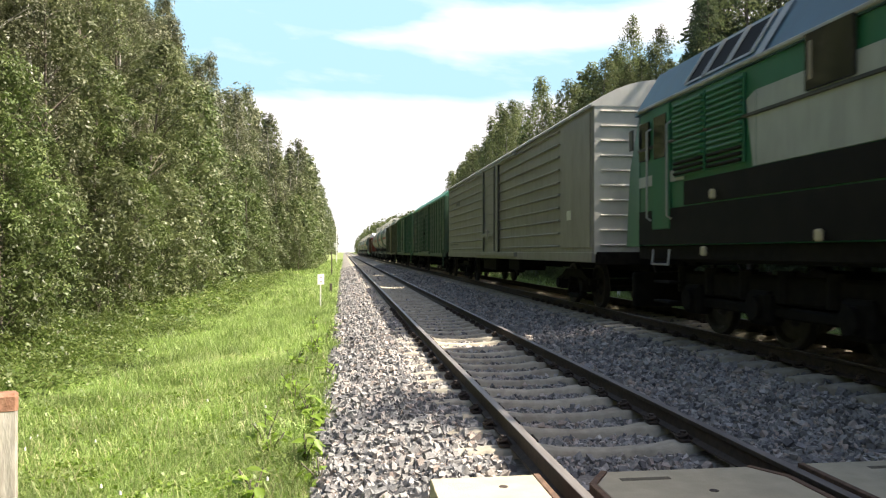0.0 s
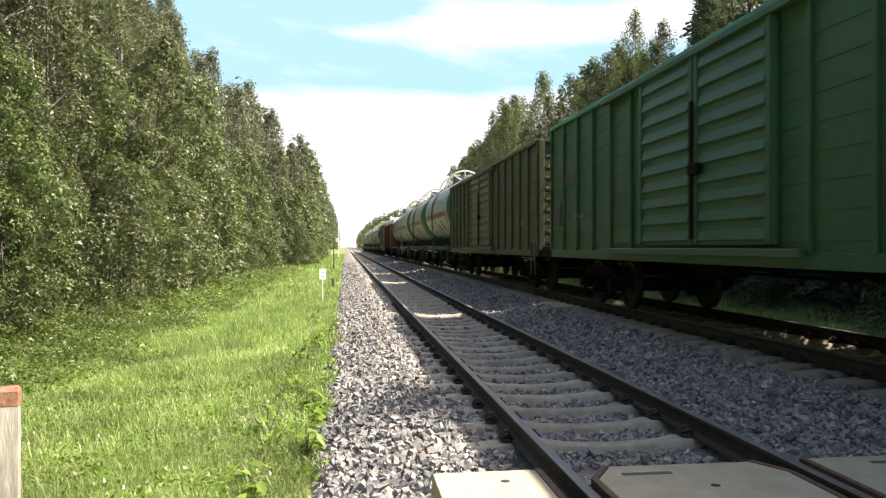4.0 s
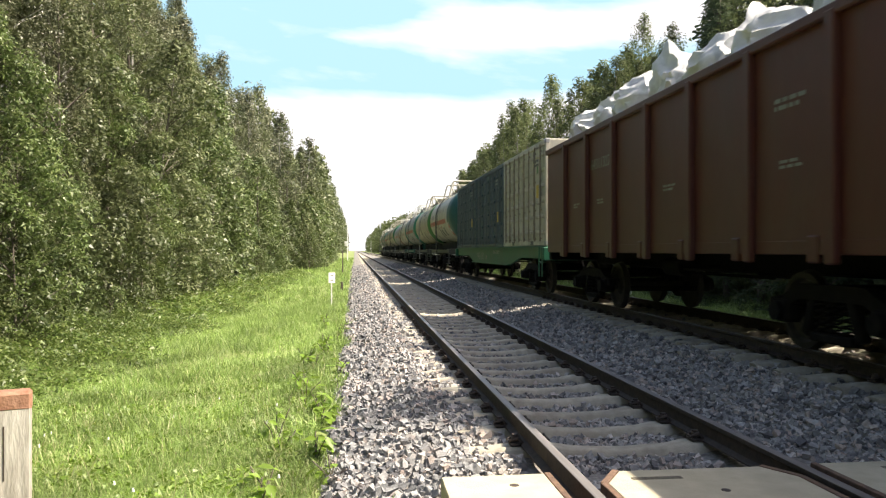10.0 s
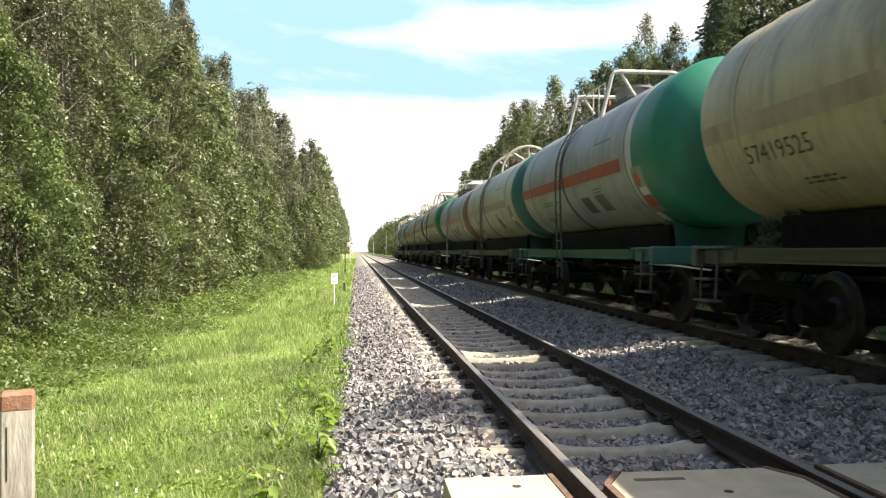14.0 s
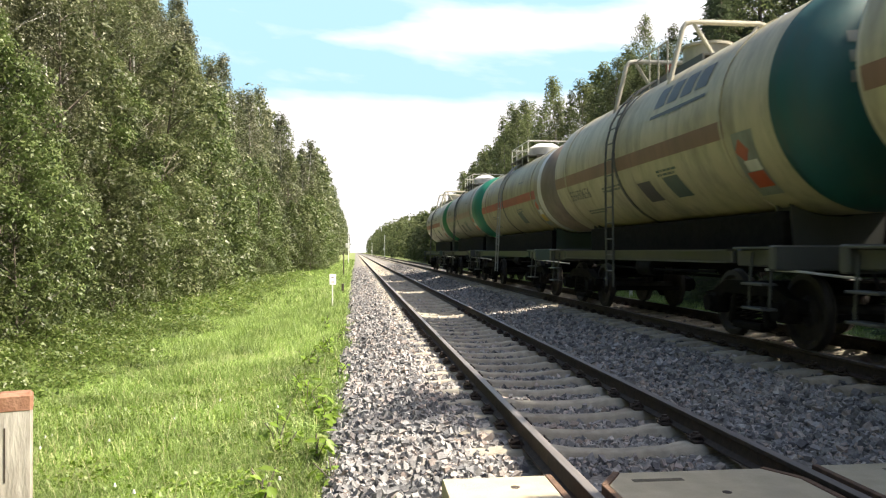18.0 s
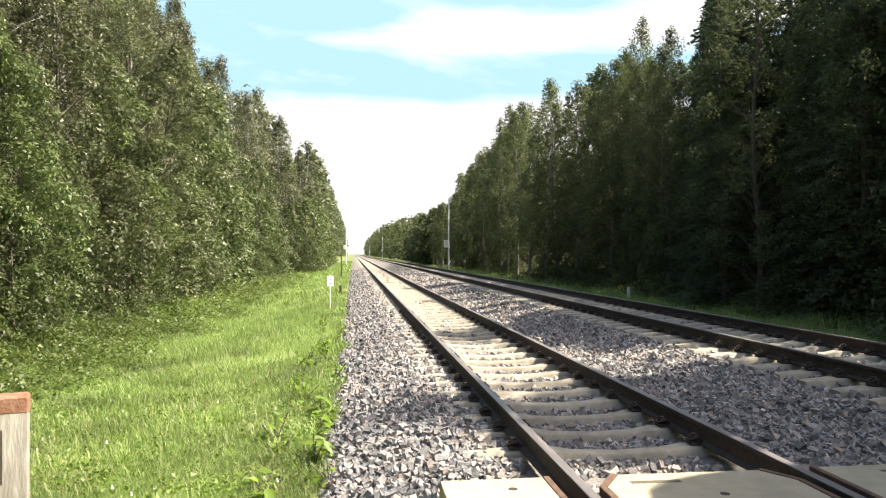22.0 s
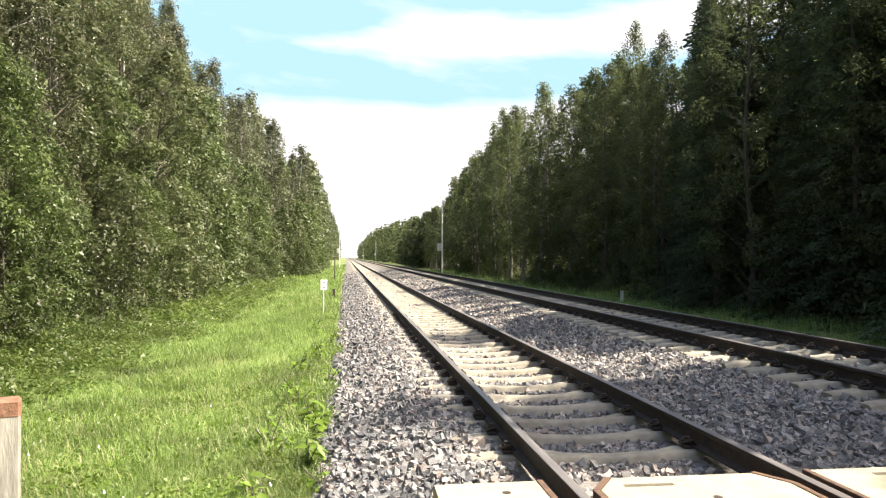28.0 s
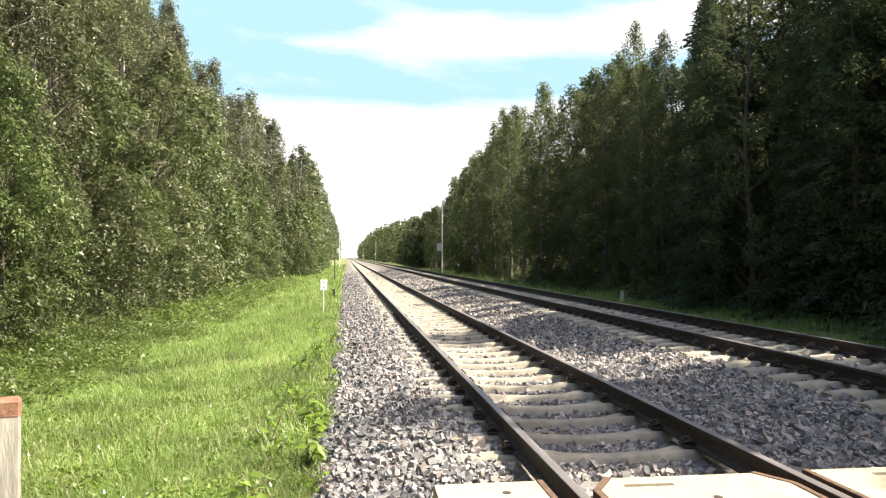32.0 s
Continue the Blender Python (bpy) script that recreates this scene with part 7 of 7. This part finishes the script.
def meadow():
    rng = np.random.default_rng(9)
    out, out3, dry = [], [], []
    for x0, x1, y0, y1, n, ln, wd in ((-4.6, -0.32, 3.4, 8, 80000, 0.15, 0.0055), (-6.6, -0.4, 8, 15, 54000, 0.18, 0.0095), (-7.0, -0.42, 15, 30, 40000, 0.22, 0.021), (-6.6, -0.42, 30, 75, 22000, 0.26, 0.055), (-6.0, -0.45, 75, 200, 11000, 0.35, 0.15),
                                      (-0.7, -0.12, 4.0, 16, 5000, 0.15, 0.008), (-0.5, 0.25, 4.2, 5.9, 3200, 0.08, 0.006), (-0.6, 0.1, 6, 40, 4500, 0.2, 0.016), (9.0, 14.4, 16, 40, 22000, 0.32, 0.025), (9.0, 14.4, 40, 110, 12000, 0.36, 0.06)):
        x, y = tufts(rng, x0, x1, y0, y1, n, 0.72)
        edge = -0.28 + 0.2 * np.sin(y * 2.1) * np.sin(y * 0.83 + 1) + np.where(y < 5.6, 0.45, 0.0)
        ok = (x > -9) & (x < edge) | (x > 9)
        x, y = x[ok], y[ok]
        far = np.clip((-x - 3.5) / 4, 0, 1)
        z = np.where(x < 9, np.maximum(land_np(x, y), np.where(x > -0.42, bed_z(x), -9)), land_np(x, y))
        tall = (1 + 0.7 * far) * (0.65 + 0.8 * patchy(x, y, 1.9, 2.0))
        q = blades(rng, x, y, z, ln * rng.uniform(0.45, 1.5, len(x)) * tall, np.full(len(x), wd) if wd > 0.013 else wd * rng.uniform(0.6, 1.5, len(x)))
        straw = rng.uniform(size=len(x)) < 0.04 + 0.13 * patchy(x, y, 1.2, 5.0) ** 3
        if q.shape[1] == 3:
            out3.append(q)
            continue
        pick = np.repeat(straw, 2)
        out.append(q[~pick])
        dry.append(q[pick])
    for faces, lab in ((out, "bright green meadow grass beside the railway"), (out3, "green meadow grass further along the railway")):
        tagged(part("meadow_grass", loose_mesh("meadow_grass", np.concatenate(faces), M["grass"]), None), lab, "grass", kind="stuff")
    x, y = rng.uniform(-4.8, -0.5, 900), rng.uniform(3.8, 11, 900)
    dry.append(blades(rng, x, y, land_np(x, y), rng.uniform(0.25, 0.5, 900), np.full(900, 0.006)))
    tagged(part("dry_grass", loose_mesh("dry_grass", np.concatenate(dry), M["straw"]), None), "pale straw-coloured stalks among the grass", "grass", kind="stuff")
    # the belt of herbs before the shrubs
    for name, y0, y1, n, size, m, lab in (("meadow_herbs", 9, 24, 52000, 0.034, "leaf_herb", "knee-high leafy herbs before the forest"), ("meadow_herbs", 24, 75, 42000, 0.065, "leaf_herb", "low leafy herbs at the foot of the forest"),
                                          ("forest_edge_herbs", 9, 60, 26000, 0.055, "leaf_edge", "olive-green nettles and weeds along the shrubs")):
        x, y = tufts(rng, -9.2, -3.6, y0, y1, n, 0.7)
        ok = rng.uniform(size=len(x)) < np.clip((-x - 3.9 + 0.5 * np.sin(y * 0.9)) / 1.2, 0.02, 1)
        x, y = x[ok], y[ok]
        belt = np.clip((-x - 3.7) / 2.6, 0.10, 1) * (0.45 + 0.55 * patchy(x, y, 1.5, 1.0))
        cs = np.stack([x, y, land_np(x, y) + (0.05 + rng.uniform(0.35, 1.0, len(x)) * belt * 0.95)], axis=1)
        tagged(part(name, loose_mesh(name, leaf_faces(rng, cs, size, flat=0.9), M[m]), None), lab, "plants", kind="stuff")
    x, y = rng.uniform(12.6, 15.0, 24000), 14 + 80 * rng.uniform(size=24000) ** 1.5
    cs = np.stack([x, y, land_np(x, y) + rng.uniform(0.02, 0.9, len(x)) * np.clip((x - 12.4) / 2.2, 0.1, 1)], axis=1)
    tagged(part("shade_herbs", loose_mesh("shade_herbs", leaf_faces(rng, cs, 0.06), M["leaf_dark"]), None), "low dark herbs along the wood's edge", "plants", kind="stuff")
    x, y = tufts(rng, -5.5, -0.5, 3.6, 12, 8000, 0.85)
    x, y = x[x < -0.45], y[x < -0.45]
    cs = np.stack([x, y, land_np(x, y) + rng.uniform(0.04, 0.16, len(x)) * (0.6 + patchy(x, y, 1.9, 2.0))], axis=1)
    tagged(part("clover_leaves", loose_mesh("clover_leaves", leaf_faces(rng, cs, 0.022, slim=0.75), M["leaf_weed"]), None), "low clover and broad-leaved weeds in the grass", "plants", kind="stuff")
    # clover heads
    x, y = rng.uniform(-4.5, -0.6, 26), rng.uniform(4.2, 11, 26)
    g = Geo()
    for a, b in zip(x, y):
        g.cyl((a, b, land(a, b) + 0.12), (a, b, land(a, b) + 0.15), 0.014, 0.008, n=6)
    tagged(part("clover_flowers", g, M["signwhite"]), "small white clover flowers in the grass", "flowers", kind="stuff")


meadow()


def sapling(x, y, h, n, seed):
    """A young broad-leaved shoot at the ballast's edge."""
    rng = random.Random(seed)
    ob = tagged(new("sapling"), "young bright green sapling growing at the ballast's edge", "plant", group="saplings at the ballast's edge")
    ob.location = (x, y, max(land(x, y), along(BED, x)) - 0.02)
    g = Geo()
    tips = []
    for k in range(3):
        a, l = rng.uniform(0, 6.28), rng.uniform(0.05, 0.22)
        g.tube([(0, 0, 0), (math.cos(a) * l * 0.4, math.sin(a) * l * 0.4, h * 0.5), (math.cos(a) * l, math.sin(a) * l, h * rng.uniform(0.75, 1.0))], 0.006, 5)
        tips.append((a, l))
    part("stem", g, M["bark"], ob)
    s = 0.055
    leaf = Geo().add([(0, 0, 0), (0.55 * s, 0.6 * s, 0.1 * s), (0.6 * s, 1.3 * s, 0.05 * s), (0, 2.2 * s, -0.3 * s), (-0.6 * s, 1.3 * s, 0.05 * s), (-0.55 * s, 0.6 * s, 0.1 * s), (0, 1.1 * s, -0.12 * s)],
                     [(0, 1, 6), (1, 2, 6), (2, 3, 6), (3, 4, 6), (4, 5, 6), (5, 0, 6)])
    me = mesh_of("leaf", leaf, M["leaf_weed"], 60)
    for i in range(n):
        a, l = tips[i % 3]
        t = rng.uniform(0.25, 1.0)
        o = part("leaf", me, None, ob)
        o.location = (math.cos(a) * l * t + rng.uniform(-0.04, 0.04), math.sin(a) * l * t + rng.uniform(-0.04, 0.04), h * t * 0.95)
        o.rotation_euler = (rng.uniform(-0.7, 0.3), rng.uniform(-0.4, 0.4), rng.uniform(0, 6.28))
        o.scale = (rng.uniform(0.7, 1.5),) * 3
    return ob


for k, (x, y, h, n) in enumerate([(-0.36, 7.3, 0.42, 22), (-0.42, 8.2, 0.5, 26), (-0.30, 9.6, 0.34, 18), (-0.52, 10.6, 0.4, 20), (-0.28, 12.2, 0.4, 22), (-0.45, 13.6, 0.5, 26), (-0.25, 14.6, 0.42, 22), (-0.5, 16.0, 0.45, 22), (-0.30, 18.5, 0.4, 20),
                                  (-0.42, 22.0, 0.4, 18), (0.05, 11.4, 0.16, 10), (-0.6, 6.6, 0.3, 16), (-0.2, 6.7, 0.24, 12), (-0.34, 6.2, 0.3, 24), (-0.45, 7.7, 0.36, 28), (-0.26, 8.9, 0.3, 24), (-0.38, 9.2, 0.42, 30), (-0.3, 11.2, 0.4, 28), (-0.4, 13.0, 0.42, 26), (-0.36, 15.3, 0.45, 26), (-0.4, 17.2, 0.45, 26), (-0.35, 20.2, 0.45, 24), (-0.5, 5.4, 0.22, 14)]):
    sapling(x - 0.13 * (k * 7 % 4), y, h * 0.85, int(n * 0.75), k)


def run(t):
    """How far the train has gone at t seconds; it slows a little."""
    return 13.03 * t - 0.0125 * (t - 10) ** 2


def motions():
    times = [0, 1 / 30, *[0.5 * i for i in range(1, 64)], 32 - 1 / 30, 32]
    for ob, u in WAGONS:
        walk(ob, [(t, pose(FAR, u - run(t), RISE)) for t in times])
    for ob, u, x, z, rz in LOADS:
        walk(ob, [(t, pose(FAR + x, u - run(t), RISE + z, 0, 0, rz)) for t in times])
    walk(BACKDROP, [(0, pose(0, 0, 0)), (16, pose(0, 0, 0, 0, 0, 1.9)), (32, pose(0, 0, 0, 0, 0, 3.8))])
    # wheels roll; those at one place on their bogies share one set of keys
    done = {}
    for w in WHEELSETS:
        y = round(w.location.y, 3)
        w.rotation_mode = "QUATERNION"
        if y not in done:
            walk(w, [(k / 30, pose(0, y, 0.475, math.degrees((run(k / 30) - run(0)) / 0.475))) for k in range(961)])
            done[y] = w
        else:
            keys = w.animation_data_create()
            keys.action = done[y].animation_data.action
            keys.action_slot = done[y].animation_data.action_slot


motions()
